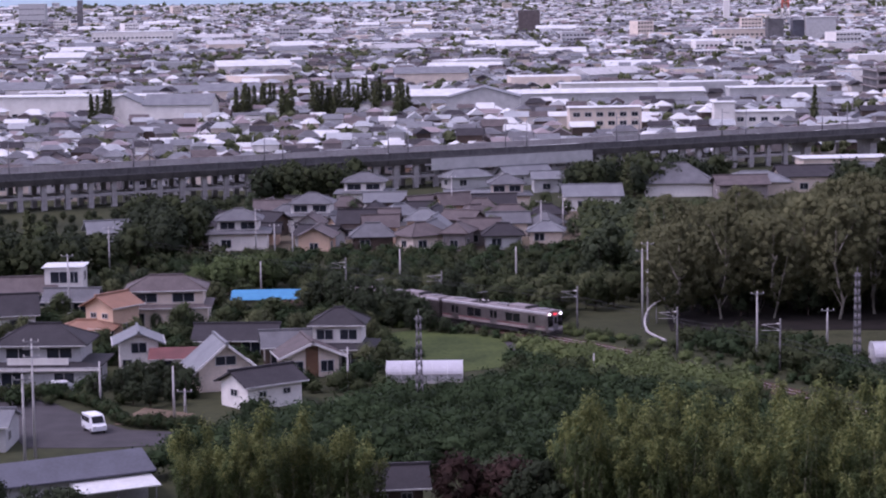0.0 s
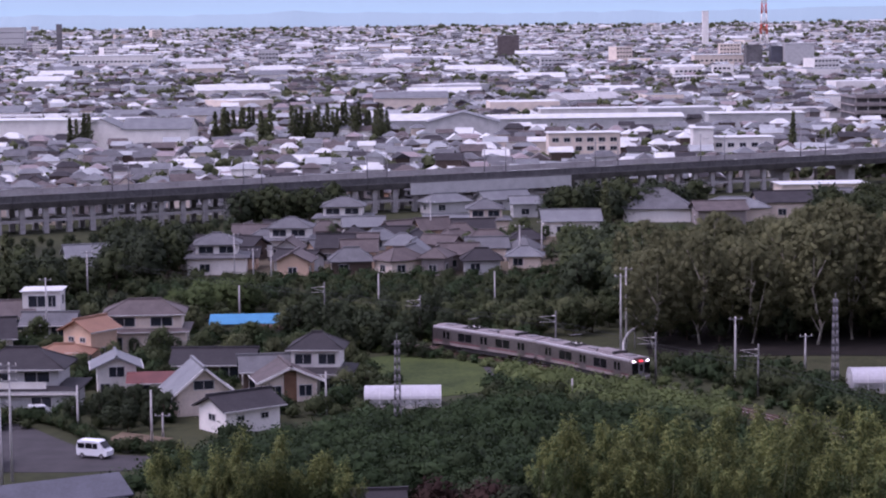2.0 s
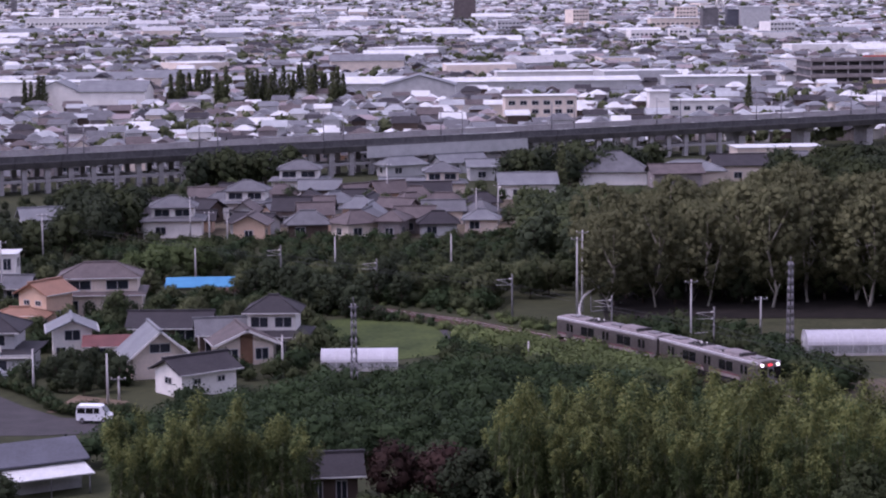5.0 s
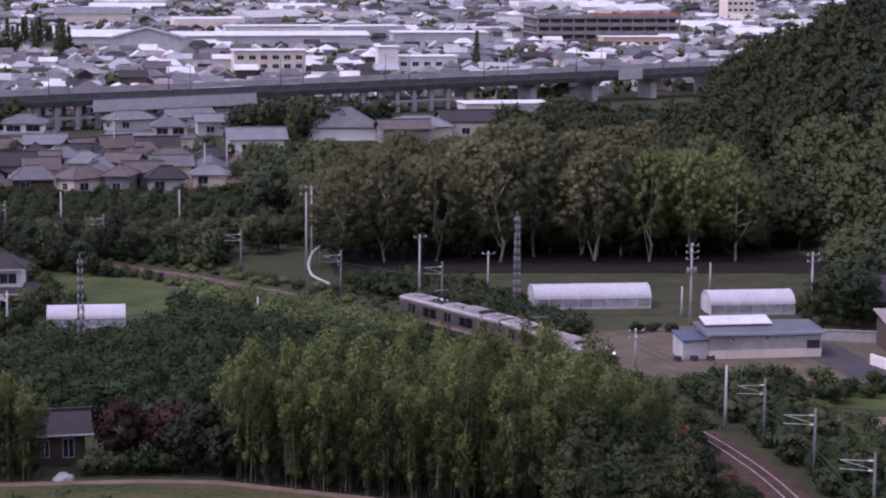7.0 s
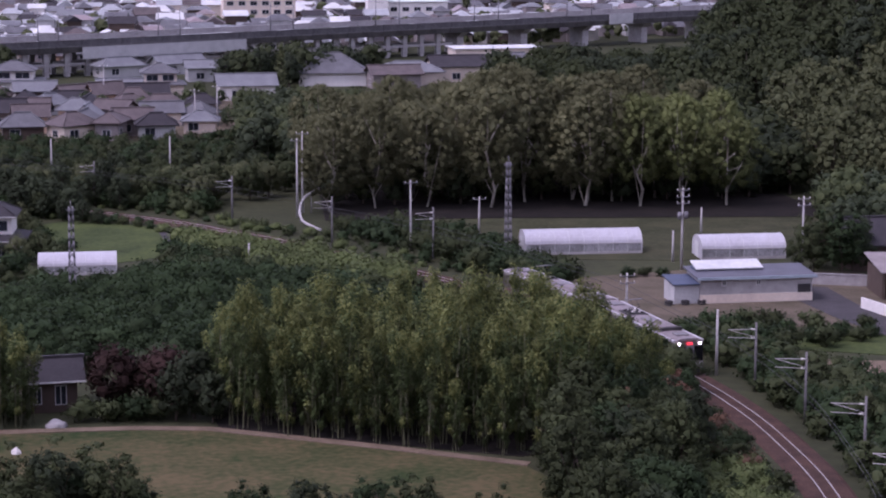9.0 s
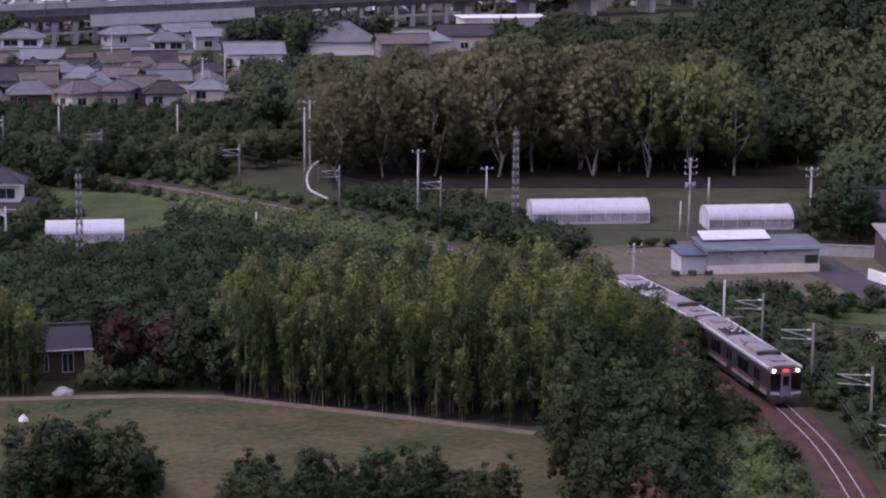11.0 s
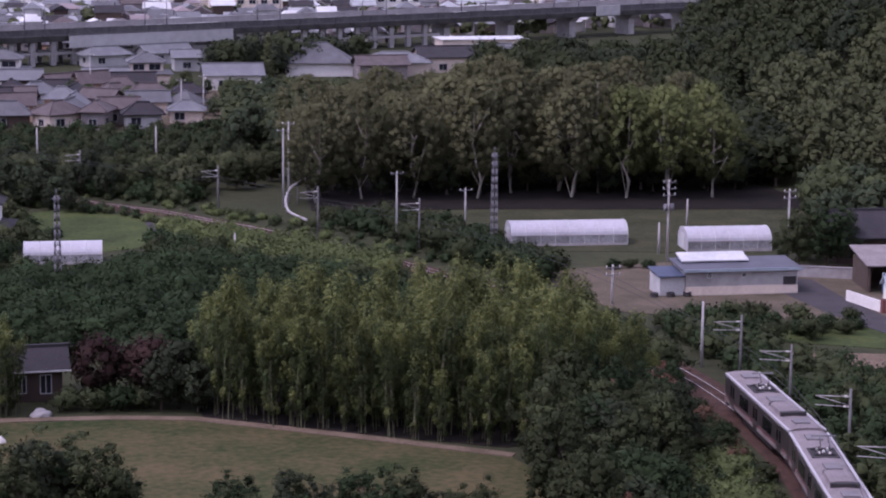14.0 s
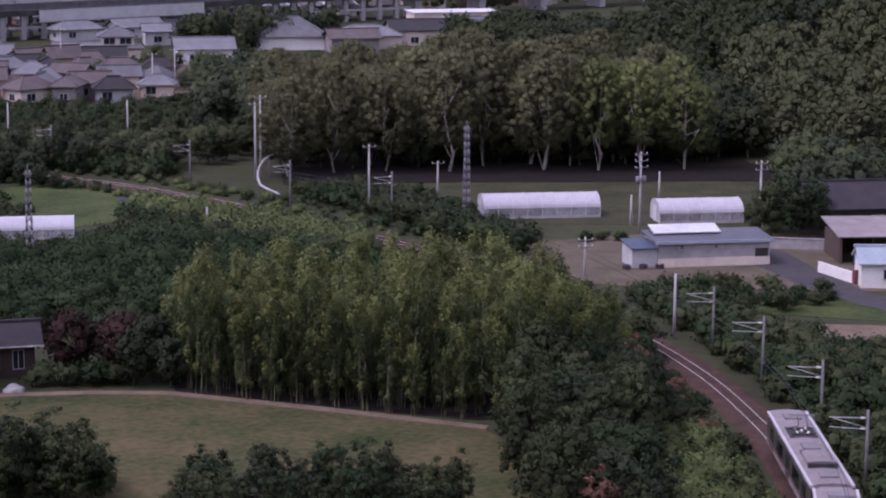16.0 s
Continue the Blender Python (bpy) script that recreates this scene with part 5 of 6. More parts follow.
        part("destination_sign", bm, M_SIGN if s > 0 else M_BLACK, t, "red lit destination sign" if s > 0 else "")
        bm = bmesh.new()
        box(bm, min(xf - 0.3, xf + s * 0.12), max(xf - 0.3, xf + s * 0.12), -1.2, 1.2, 0.3, 0.72)
        box(bm, min(xf, xf + s * 0.5), max(xf, xf + s * 0.5), -0.2, 0.2, 0.6, 0.95)
        part("coupler_skirt", bm, M_UNDER, t)
        for sy in (-1, 1):
            bm = bmesh.new()
            prism(bm, [(sy * 0.5, 0.95), (sy * 1.3, 1.1), (sy * 1.3, 1.28), (sy * 0.5, 1.16)], min(xf, xf + s * 0.06), max(xf, xf + s * 0.06))
            part("front_stripe", bm, M_TRAIN_EDGE, t)
    return t


lead_car = train_car("silver commuter train car with lit headlights leading", True)
rear_car = train_car("silver commuter train car coupled behind", False)


# ---- van on the lane ----
M_VAN = mat("white_car_paint", (0.8, 0.8, 0.82), 0.25, (0.76, 0.76, 0.78), 1.0, 0.0)


def make_van():
    t = thing("van", "white minivan driving along the lane", "van")
    bm = bmesh.new()
    side = [(-2.1, 0.35), (2.15, 0.35), (2.2, 0.85), (1.75, 1.08), (1.05, 1.85), (0.7, 1.93), (-1.95, 1.93), (-2.15, 1.1)]
    v0, v1 = [bm.verts.new((x, -0.84, z)) for x, z in side], [bm.verts.new((x, 0.84, z)) for x, z in side]
    for i in range(len(side)):
        bm.faces.new((v0[i], v0[(i + 1) % 8], v1[(i + 1) % 8], v1[i]))
    bm.faces.new(v0[::-1])
    bm.faces.new(v1)
    bmesh.ops.recalc_face_normals(bm, faces=bm.faces[:])
    bmesh.ops.bevel(bm, geom=bm.edges[:], offset=0.09, segments=2)
    part("body", bm, M_VAN, t)
    for s in (-1, 1):
        for x0, x1 in ((-1.95, -0.95), (-0.85, 0.1), (0.2, 0.85)):
            bm = bmesh.new()
            prism(bm, [(s * 0.83, 1.12), (s * 0.86, 1.12), (s * 0.86, 1.7), (s * 0.83, 1.7)], x0, x1)
            part("side_window", bm, M_BLACK, t)
        bm = bmesh.new()
        box(bm, 1.95, 2.2, s * 0.6 - 0.16, s * 0.6 + 0.16, 0.72, 0.9)
        part("headlight", bm, M_FRAME, t)
        for x in (-1.35, 1.4):
            bm = bmesh.new()
            tube(bm, (x, s * 0.68, 0.32), (x, s * 0.87, 0.32), 0.32, 0.32, 14)
            w = part("wheel", bm, M_UNDER, t)
            bm = bmesh.new()
            tube(bm, (x, s * 0.86, 0.32), (x, s * 0.885, 0.32), 0.19, 0.19, 10)
            part("hub_cap", bm, M_STEEL, w)
    bm = bmesh.new()
    v = [bm.verts.new(p) for p in ((1.73, -0.68, 1.16), (1.73, 0.68, 1.16), (1.14, 0.66, 1.8), (1.14, -0.66, 1.8))]
    w = [bm.verts.new(p.co + Vector((0.05, 0, 0.04))) for p in v]
    for i in range(4):
        bm.faces.new((v[i], v[(i + 1) % 4], w[(i + 1) % 4], w[i]))
    bm.faces.new(w)
    bm.faces.new(v[::-1])
    part("windscreen", bm, M_BLACK, t)
    bm = bmesh.new()
    box(bm, -2.2, -2.1, -0.7, 0.7, 1.15, 1.7)
    part("rear_window", bm, M_BLACK, t)
    for o in t.children_recursive:
        o.data.transform(Matrix.Diagonal((0.82, 0.9, 0.96, 1)))
    return t


van = make_van()


def parked_car(x, y, rz, label="white hatchback parked beside the house", paint=None):
    t = thing("parked_car", label, "car", x, y, 0, rz)
    bm = bmesh.new()
    side = [(-1.8, 0.3), (1.85, 0.3), (1.9, 0.75), (1.1, 0.92), (0.4, 1.42), (-1.3, 1.45), (-1.8, 0.95)]
    v0, v1 = [bm.verts.new((a, -0.78, z)) for a, z in side], [bm.verts.new((a, 0.78, z)) for a, z in side]
    for i in range(7):
        bm.faces.new((v0[i], v0[(i + 1) % 7], v1[(i + 1) % 7], v1[i]))
    bm.faces.new(v0[::-1])
    bm.faces.new(v1)
    bmesh.ops.recalc_face_normals(bm, faces=bm.faces[:])
    bmesh.ops.bevel(bm, geom=bm.edges[:], offset=0.08, segments=2)
    part("body", bm, paint or M_VAN, t)
    for s in (-1, 1):
        bm = bmesh.new()
        prism(bm, [(s * 0.77, 0.92), (s * 0.8, 0.92), (s * 0.8, 1.3), (s * 0.77, 1.3)], -1.3, 0.35)
        part("side_window", bm, M_BLACK, t)
        for a in (-1.15, 1.2):
            bm = bmesh.new()
            tube(bm, (a, s * 0.64, 0.3), (a, s * 0.81, 0.3), 0.3, 0.3, 12)
            part("wheel", bm, M_UNDER, t)


parked_car(-45.5, 252.6, 20)
M_CAR_BLUE = mat("blue_car_paint", (0.06, 0.13, 0.22), 0.3, (0.05, 0.11, 0.19), 1.0, 0.0)
parked_car(83.6, 229.2, 70, "blue hatchback parked under the open barn", M_CAR_BLUE)


# ---- poles, masts and wires ----
def pole(x, y, h, arms=1, label="grey concrete utility pole with crossarm", lean=0.0, r=0.16):
    t = thing("utility_pole", label, "pole", x, y, float(gz(x, y)), random.uniform(-20, 20), "utility poles")
    bm = bmesh.new()
    tube(bm, (0, 0, -0.3), (lean, 0, h), r, r * 0.62, 8)
    part("post", bm, M_POLE, t)
    for k in range(arms):
        bm = bmesh.new()
        z = h - 0.35 - 0.75 * k
        box(bm, -0.85, 0.85, -0.17, -0.09, z, z + 0.1)
        ar = part("crossarm", bm, M_STEEL, t)
        for px in (-0.75, 0, 0.75):
            bm = bmesh.new()
            tube(bm, (px, -0.13, z + 0.1), (px, -0.13, z + 0.3), 0.06, 0.04, 6)
            part("insulator", bm, M_WHITE, ar)
    return t


def transformer_pole(x, y, h):
    t = pole(x, y, h, 3, "concrete power pole with crossarms and transformer cans")
    for s in (-1, 1):
        bm = bmesh.new()
        tube(bm, (s * 0.42, -0.1, h - 3.6), (s * 0.42, -0.1, h - 2.8), 0.24, 0.24, 10)
        part("transformer", bm, M_STEEL, t)


def lattice_pole(x, y, h, w=0.34):
    t = thing("lattice_mast", "slim grey steel lattice mast", "mast", x, y, 0, 12)
    bm = bmesh.new()
    n = int(h / 0.9)
    for i in range(n):
        z0, z1 = i * h / n - 0.2, (i + 1) * h / n - 0.2
        q0, q1 = w * (1 - 0.45 * i / n), w * (1 - 0.45 * (i + 1) / n)
        c0, c1 = [(-q0, -q0), (q0, -q0), (q0, q0), (-q0, q0)], [(-q1, -q1), (q1, -q1), (q1, q1), (-q1, q1)]
        for k in range(4):
            tube(bm, (*c0[k], z0), (*c1[k], z1), 0.07, 0.07, 4)
            tube(bm, (*c0[k], z0), (*c1[(k + 1) % 4], z1), 0.04, 0.04, 4)
    part("lattice", bm, M_STEEL, t)
    bm = bmesh.new()
    box(bm, -0.5, 0.5, -0.06, 0.06, h - 0.6, h - 0.48)
    tube(bm, (0, 0, h - 0.3), (0, 0, h + 0.5), 0.06, 0.04, 5)
    part("crossarm", bm, M_STEEL, t)


for x, y, h, a in ((35.2, 268.6, 8.4, 1), (8.0, 338, 6.0, 0), (-9.5, 338, 5.9, 0), (-13.2, 252.4, 4.9, 0), (-31.0, 237, 5.6, 0), (-30.2, 240.1, 2.6, 1), (-39.7, 242.4, 5.3, 0), (-42.2, 217.5, 11.8, 3), (-42.8, 215.4, 9.2, 2),
                   (-55.2, 312.8, 8.8, 1), (-30.1, 333.4, 4.9, 0), (-31.4, 374.8, 6.0, 1), (-28.2, 372, 6.4, 1), (45.2, 278.3, 4.8, 1), (23.6, 295.5, 10.5, 1), (24.6, 299, 11, 1), (15.0, 258.4, 2.8, 0),
                   (64.6, 255.5, 3.7, 0), (73.0, 274.5, 3.5, 0), (77.4, 246.1, 8.9, 2), (94.3, 271.6, 3.6, 0), (52.3, 226, 4.2, 2), (53.9, 196.2, 6.1, 0), (-56, 355, 8.0, 1), (14, 400, 7, 1), (18, 402, 7.5, 1), (-2, 440, 8, 1), (-35, 380, 8, 1)):
    pole(x, y, h, a)
transformer_pole(64.2, 249.8, 9.6)
lattice_pole(46.2, 262.9, 11.4)
lattice_pole(-4.8, 236.7, 10.9)


def catenary_mast(x, y, h, reach):
    s = TRACK_S[np.argmin((TRACK[:, 0] - x) ** 2 + (TRACK[:, 1] - y) ** 2)] - TRACK_0
    p, d = on_track(s)
    ang = math.degrees(math.atan2(p.y - y, p.x - x))
    t = thing("catenary_mast", "railway catenary mast with pale bracket arms", "mast", x, y, 0, ang, "catenary masts")
    bm = bmesh.new()
    tube(bm, (0, 0, -0.3), (0, 0, h), 0.13, 0.1, 8)
    part("post", bm, M_MAST, t)
    bm = bmesh.new()
    tube(bm, (0, 0, h - 0.6), (reach, 0, h - 0.5), 0.045, 0.04, 6)
    tube(bm, (0, 0, h - 1.3), (reach * 0.9, 0, h - 0.58), 0.04, 0.035, 6)
    tube(bm, (0, 0, h - 1.4), (reach, 0, h - 1.2), 0.04, 0.03, 6)
    part("bracket", bm, M_POLE, t, "pale bracket arm")
    for z in (h - 0.6, h - 1.38):
        bm = bmesh.new()
        tube(bm, (0.15, 0, z), (0.5, 0, z + 0.03), 0.075, 0.075, 8)
        part("insulator", bm, M_WHITE, t)


for x, y in ((25.9, 271.5), (36.9, 261), (14.8, 291.4), (55.6, 189.5), (56.3, 177), (56.0, 161), (54.2, 146), (-3, 309), (-17, 325)):
    catenary_mast(x, y, 6.2, 2.7)


def wires():
    for off, z, sag in ((0.0, 5.25, 0.0), (0.0, 6.0, 0.35)):
        c = bpy.data.curves.new("overhead_wire", "CURVE")
        c.dimensions, c.bevel_depth = "3D", 0.018
        sp = c.splines.new("POLY")
        ss = np.arange(-18, 300, 5.0)
        sp.points.add(len(ss) - 1)
        for i, s in enumerate(ss):
            p, d = on_track(s)
            sp.points[i].co = (p.x, p.y, z - sag * abs(math.sin(s * math.pi / 40)), 1)
        c.materials.append(M_WIRE)
        tagged(new("overhead_wire", c), "thin overhead contact wire above the railway", "wire", kind="structure")


wires()


# ---- greenhouses, shed and farm ----
M_SIDEFILM = mat("grimy_film", (0.4, 0.39, 0.4), 0.5, (0.13, 0.13, 0.12), 0.55, 0.2)


def greenhouse(x, y, l, w, h, rz, label):
    t = thing("greenhouse", label, "greenhouse", x, y, 0, rz, "greenhouses")
    pts = [(-w / 2, -0.1)] + [(-w / 2 * math.cos(a) if 0 < a < math.pi else 0, h * 0.48 + h * 0.52 * math.sin(a)) for a in [math.pi * i / 12 for i in range(1, 12)]] + [(w / 2, -0.1)]
    pts = [(-w / 2, -0.1), (-w / 2, h * 0.48)] + pts[1:-1] + [(w / 2, h * 0.48), (w / 2, -0.1)]
    bm = bmesh.new()
    prism(bm, pts[::-1], -l / 2, l / 2)
    part("film_cover", bm, M_FILM, t)
    n = int(l / 1.6)
    hoop = bmesh.new()
    polytube(hoop, [(0, p[0] * 1.012, p[1] * 1.012) for p in pts], [0.03] * len(pts), 4)
    me = bpy.data.meshes.new("hoop")
    hoop.to_mesh(me)
    hoop.free()
    me.materials.append(M_METAL_WHITE)
    for i in range(n + 1):
        piece("hoop", me, t, m=pose(-l / 2 + i * l / n, 0, 0))
    bm = bmesh.new()
    for s in (-1, 1):
        box(bm, -l / 2 - 0.05, l / 2 + 0.05, s * w / 2 * 1.01 - 0.04, s * w / 2 * 1.01 + 0.04, h * 0.46, h * 0.49)
        box(bm, -l / 2, l / 2, s * w / 2 * 1.015 - 0.05, s * w / 2 * 1.015 + 0.05, -0.1, 0.32)
    part("side_rail", bm, M_CONC, t)
    for s in (-1, 1):
        bm = bmesh.new()
        box(bm, -l / 2 + 0.1, l / 2 - 0.1, s * w / 2 * 1.006 - 0.02, s * w / 2 * 1.006 + 0.02, 0.3, h * 0.455)
        part("side_film", bm, M_SIDEFILM, t, "grimy rolled side film")
    bm = bmesh.new()
    box(bm, -l / 2 - 0.06, -l / 2 - 0.01, -0.9, 0.9, 0, 1.9)
    part("door", bm, M_METAL_WHITE, t)
    KEEP.append((x, y, l * 0.35))
    KEEP.append((x - l * 0.35, y, l * 0.25))
    KEEP.append((x + l * 0.35, y, l * 0.25))


greenhouse(55.3, 264.2, 14.2, 4.8, 2.75, -1, "long white plastic-film tunnel greenhouse")
greenhouse(73.4, 258.4, 10.2, 4.8, 2.65, -1, "white plastic-film tunnel greenhouse behind the shed")
greenhouse(-4.6, 257.8, 8.8, 4.4, 2.3, 0, "small white film greenhouse beside the orchard")


def farm():
    t = thing("farm_shed", "low grey block shed with blue-edged sheet roof", "shed", 67.2, 232.2, 0, 1.5)
    bm = bmesh.new()
    box(bm, -6.2, 6.2, -2.6, 2.6, -0.3, 2.85)
    part("wall", bm, M_CONC, t)
    bm = bmesh.new()
    prism(bm, [(-3.0, 2.72), (3.0, 3.05), (3.0, 3.18), (-3.0, 2.86)], -6.6, 6.6)
    part("roof", bm, M_SLATE, t)
    bm = bmesh.new()
    box(bm, -6.62, 6.62, -3.06, -3.0, 2.62, 2.92)
    part("fascia", bm, M_PALE_BLUE, t, "pale blue-grey eaves band")
    bm = bmesh.new()
    prism(bm, [(0.2, 3.2), (2.6, 3.75), (2.6, 3.85), (0.2, 3.32)], -5.9, 1.6)
    part("upper_roof", bm, M_METAL_WHITE, t, "bright white sheet on the roof")
    bm = bmesh.new()
    box(bm, -5.9, 1.6, 0.4, 2.5, 3.05, 3.3)
    part("upper_wall", bm, M_SHED_BLUE, t)
    bm = bmesh.new()
    box(bm, -6.24, 6.24, -2.66, -2.6, -0.1, 1.0)
    part("plinth", bm, M_CREAM, t, "pale lower wall")
    for a in (-3.6, 0.2):
        add_window(t, "f", a, 2.2, 0.5, 0.6, 6.2, 2.6)
    # Dark slab on the closed wall, an opening's shade painted as colour.
    bm = bmesh.new()
    box(bm, 4.6, 6.0, -2.7, -2.58, 1.0, 1.9)
    part("opening", bm, M_UNDER, t)
    bm = bmesh.new()
    box(bm, -9.0, -6.24, -2.4, 1.6, -0.3, 2.1)
    part("annex_wall", bm, M_GREYWALL, t)
    bm = bmesh.new()
    prism(bm, [(-2.7, 2.1), (1.9, 2.4), (1.9, 2.52), (-2.7, 2.22)], -9.2, -6.26)
    part("annex_roof", bm, M_SHED_BLUE, t, "dark blue sheet roof")
    KEEP.append((66, 232, 9))
    KEEP.append((72, 232, 6))
    for i, x in enumerate((57.6, 59.4, 61.2)):
        st = thing("tyre_stack", "dark pile of old tyres by the shed", "tyres", x, 229.2, 0, group="tyre piles")
        for k in range(2):
            bm = bmesh.new()
            rings = []
            for j in range(12):
                a = 2 * math.pi * j / 12
                rings.append([bm.verts.new(((0.36 + 0.13 * math.cos(b)) * math.cos(a), (0.36 + 0.13 * math.cos(b)) * math.sin(a), 0.14 + 0.27 * k + 0.13 * math.sin(b))) for b in [2 * math.pi * q / 6 for q in range(6)]])
            for j in range(12):
                for q in range(6):
                    bm.faces.new((rings[j][q], rings[(j + 1) % 12][q], rings[(j + 1) % 12][(q + 1) % 6], rings[j][(q + 1) % 6]))
            part("tyre", bm, M_UNDER, st)
    w = thing("yard_wall", "low pale concrete yard wall", "wall", 79.0, 238.0, 0, -20, kind="structure")
    bm = bmesh.new()
    box(bm, -3.4, 3.4, -0.1, 0.1, -0.3, 1.25)
    box(bm, -3.45, 3.45, -0.16, 0.16, 1.25, 1.33)
    part("panel", bm, M_CONC, w)
    house("long barn with dark grey roof and open front", 93.5, 251, 20, 9, 3.2, 2, "gable", 2.2, M_TILE_DARK, M_TIMBER, 0.8, name="barn", cat="barn", wins=[("f", -2, 1.6, 1.6, 1.3)])
    house("small white shed with pale blue-grey roof", 82.3, 217.8, 6, 5, 2.6, -12, "gable", 1.2, M_PALE_BLUE, M_WHITE, 0.35, name="small_shed", cat="shed", wins=[("f", 0, 1.5, 1.6, 1.1)])
    t = thing("open_barn", "open-fronted barn with dull grey sheet roof and timber posts", "barn", 88.4, 232.0, 0, -5)
    bm = bmesh.new()
    prism(bm, [(-4.2, 3.0), (3.8, 3.9), (3.8, 4.02), (-4.2, 3.12)], -7.4, 7.4)
    part("roof", bm, M_DULL, t, "dull grey-brown sheet roof")
    for x0, x1, y0, y1 in ((-7, 7, 3.2, 3.4), (-7, -6.85, -3.2, 3.2), (6.85, 7, -3.2, 3.2)):
        bm = bmesh.new()
        box(bm, x0, x1, y0, y1, -0.3, 3.0)
        part("wall", bm, M_TIMBER, t, "dark boarded wall")
    for k in range(5):
        bm = bmesh.new()
        box(bm, -6.95 + k * 3.45, -6.75 + k * 3.45, -3.6, -3.4, -0.3, 3.05)
        part("post", bm, M_TIMBER, t)
    KEEP.append((88, 232, 9))
    w = thing("boundary_wall", "low pale wall with red gatepost beside the lane", "wall", 78.2, 221.6, 0, -76, kind="structure")
    bm = bmesh.new()
    box(bm, -3.4, 3.2, -0.12, 0.12, -0.3, 1.2)
    part("panel", bm, M_WHITE, w)
    bm = bmesh.new()
    box(bm, 3.2, 3.65, -0.22, 0.22, -0.3, 1.5)
    part("gatepost", bm, M_RUST, w, "dull red gatepost")


M_PALE_BLUE = mat("pale_blue_sheet", (0.36, 0.42, 0.46), 0.5, (0.27, 0.32, 0.36), 0.5, 0.1)
M_SHED_BLUE = mat("blue_sheet_metal", (0.085, 0.105, 0.16), 0.6, (0.06, 0.075, 0.115), 0.5, 0.1)
farm()


# ---- pale curved pipe rail beside the tall poles ----
def curved_rail():
    t = thing("curved_barrier", "pale curved guard rail climbing beside the tall poles", "barrier", 0, 0, 0)
    pts = smooth_line([(26.9, 300.5), (24.7, 297.0), (23.7, 293), (23.75, 288), (24.8, 284), (25.6, 282)], 8)
    zs = np.interp(np.linspace(0, 5, len(pts)), range(6), (3.1, 2.4, 1.3, 0.6, 0.45, 0.35))
    bm = bmesh.new()
    for i in range(len(pts) - 1):
        tube(bm, (*pts[i], zs[i]), (*pts[i + 1], zs[i + 1]), 0.17, 0.17, 6)
    part("rail", bm, M_POLE, t)
    for i in (4, 20):
        bm = bmesh.new()
        tube(bm, (*pts[i], -0.3), (*pts[i], zs[i]), 0.07, 0.07, 6)
        part("post", bm, M_STEEL, t)


curved_rail()
KEEP.append((25, 290, 7))


# ---- planting ----
far_wood = [tree_kind("tree", "dark green tree at the wood edge", "tree", 105 + i, (L_WOOD, L_DARK)[i], M_BARK, 7.0, 6.2, 0.7, 18, 34, 0.34, 0.2) for i in range(2)]
far_shrub = [tree_kind("shrub", "low shrub at the wood edge", "shrub", 145 + i, (L_WOOD, L_ORCH)[i], M_BARK, 2.4, 3.0, 0.1, 9, 30, 0.24, 0.07) for i in range(2)]
fine_shrub = [tree_kind("shrub", "leafy shrub in lineside undergrowth", "shrub", 152 + i, (L_WOOD, L_ORCH)[i], M_BARK, 2.4, 3.0, 0.1, 13, 50, 0.14, 0.07) for i in range(2)]
wood = [tree_kind("tree", "dark green broadleaf tree in a dense wood", "tree", 100 + i, (L_WOOD, L_MID, L_WOOD, L_MID)[i], M_BARK, 7.0, 6.0 + 0.5 * (i % 2), 0.7, 30 - 3 * (i % 2), 84, 0.22, 0.2) for i in range(4)]
dark = [tree_kind("tree", "very dark green evergreen tree", "tree", 110 + i, L_DARK, M_BARK, 8.5, 6.4, 0.8, 30, 74, 0.25, 0.22) for i in range(2)]
plane = [tree_kind("plane_tree", "tall plane tree with pale bark and yellowing crown", "tree", 120 + i, L_PLANE, M_BARK_PALE, 18.5, 12.5, 3.0, 210, 78, 0.16, 0.27, lean=0.6) for i in range(3)]
orch = [tree_kind("orchard_tree", "low dark green orchard tree", "tree", 130 + i, L_ORCH, M_BARK, 3.4, 4.6, 0.6, 18, 66, 0.2, 0.1) for i in range(2)]
shrub = [tree_kind("shrub", "dense green shrub beside the track", "shrub", 140 + i, (L_WOOD, L_ORCH)[i], M_BARK, 2.4, 3.0, 0.1, 13, 56, 0.18, 0.07) for i in range(2)]
vine = [tree_kind("vine_thicket", "bright green creeper thicket beside the track", "shrub", 150, L_VINE, M_BARK, 1.7, 3.4, 0.0, 13, 60, 0.18, 0.06)]
hillt = [tree_kind("tree", "dark tree on the wooded hill", "tree", 160 + i, (L_WOOD, L_DARK, L_WOOD)[i], M_BARK, 11.5, 8.6, 1.0, 44, 34, 0.32, 0.28) for i in range(3)]
hillb = [tree_kind("tree", "olive green tree on the hillside", "tree", 165 + i, (L_MID, L_MID)[i], M_BARK, 11.0, 7.6, 0.5, 44, 34, 0.3, 0.25) for i in range(2)]
# Lighter leaves on the far conifers, with haze put into their colour.
conif = [tree_kind("conifer", "slim dark conifer in a row", "tree", 170 + i, L_MID, M_BARK, 10.5, 3.2, 0.3, 34, 34, 0.26, 0.16, "cone") for i in range(2)]
plane2 = [tree_kind("plane_tree", "tall plane tree with yellow-green crown and pale bark", "tree", 126 + i, L_PLANE2, M_BARK_PALE, 18.0, 11.5, 3.4, 200, 78, 0.16, 0.27, lean=0.6) for i in range(2)]
red = [tree_kind("red_leaved_tree", "garden tree with dark red leaves", "tree", 180, L_RED, M_BARK, 6.4, 6.4, 0.8, 28, 76, 0.23, 0.18)]


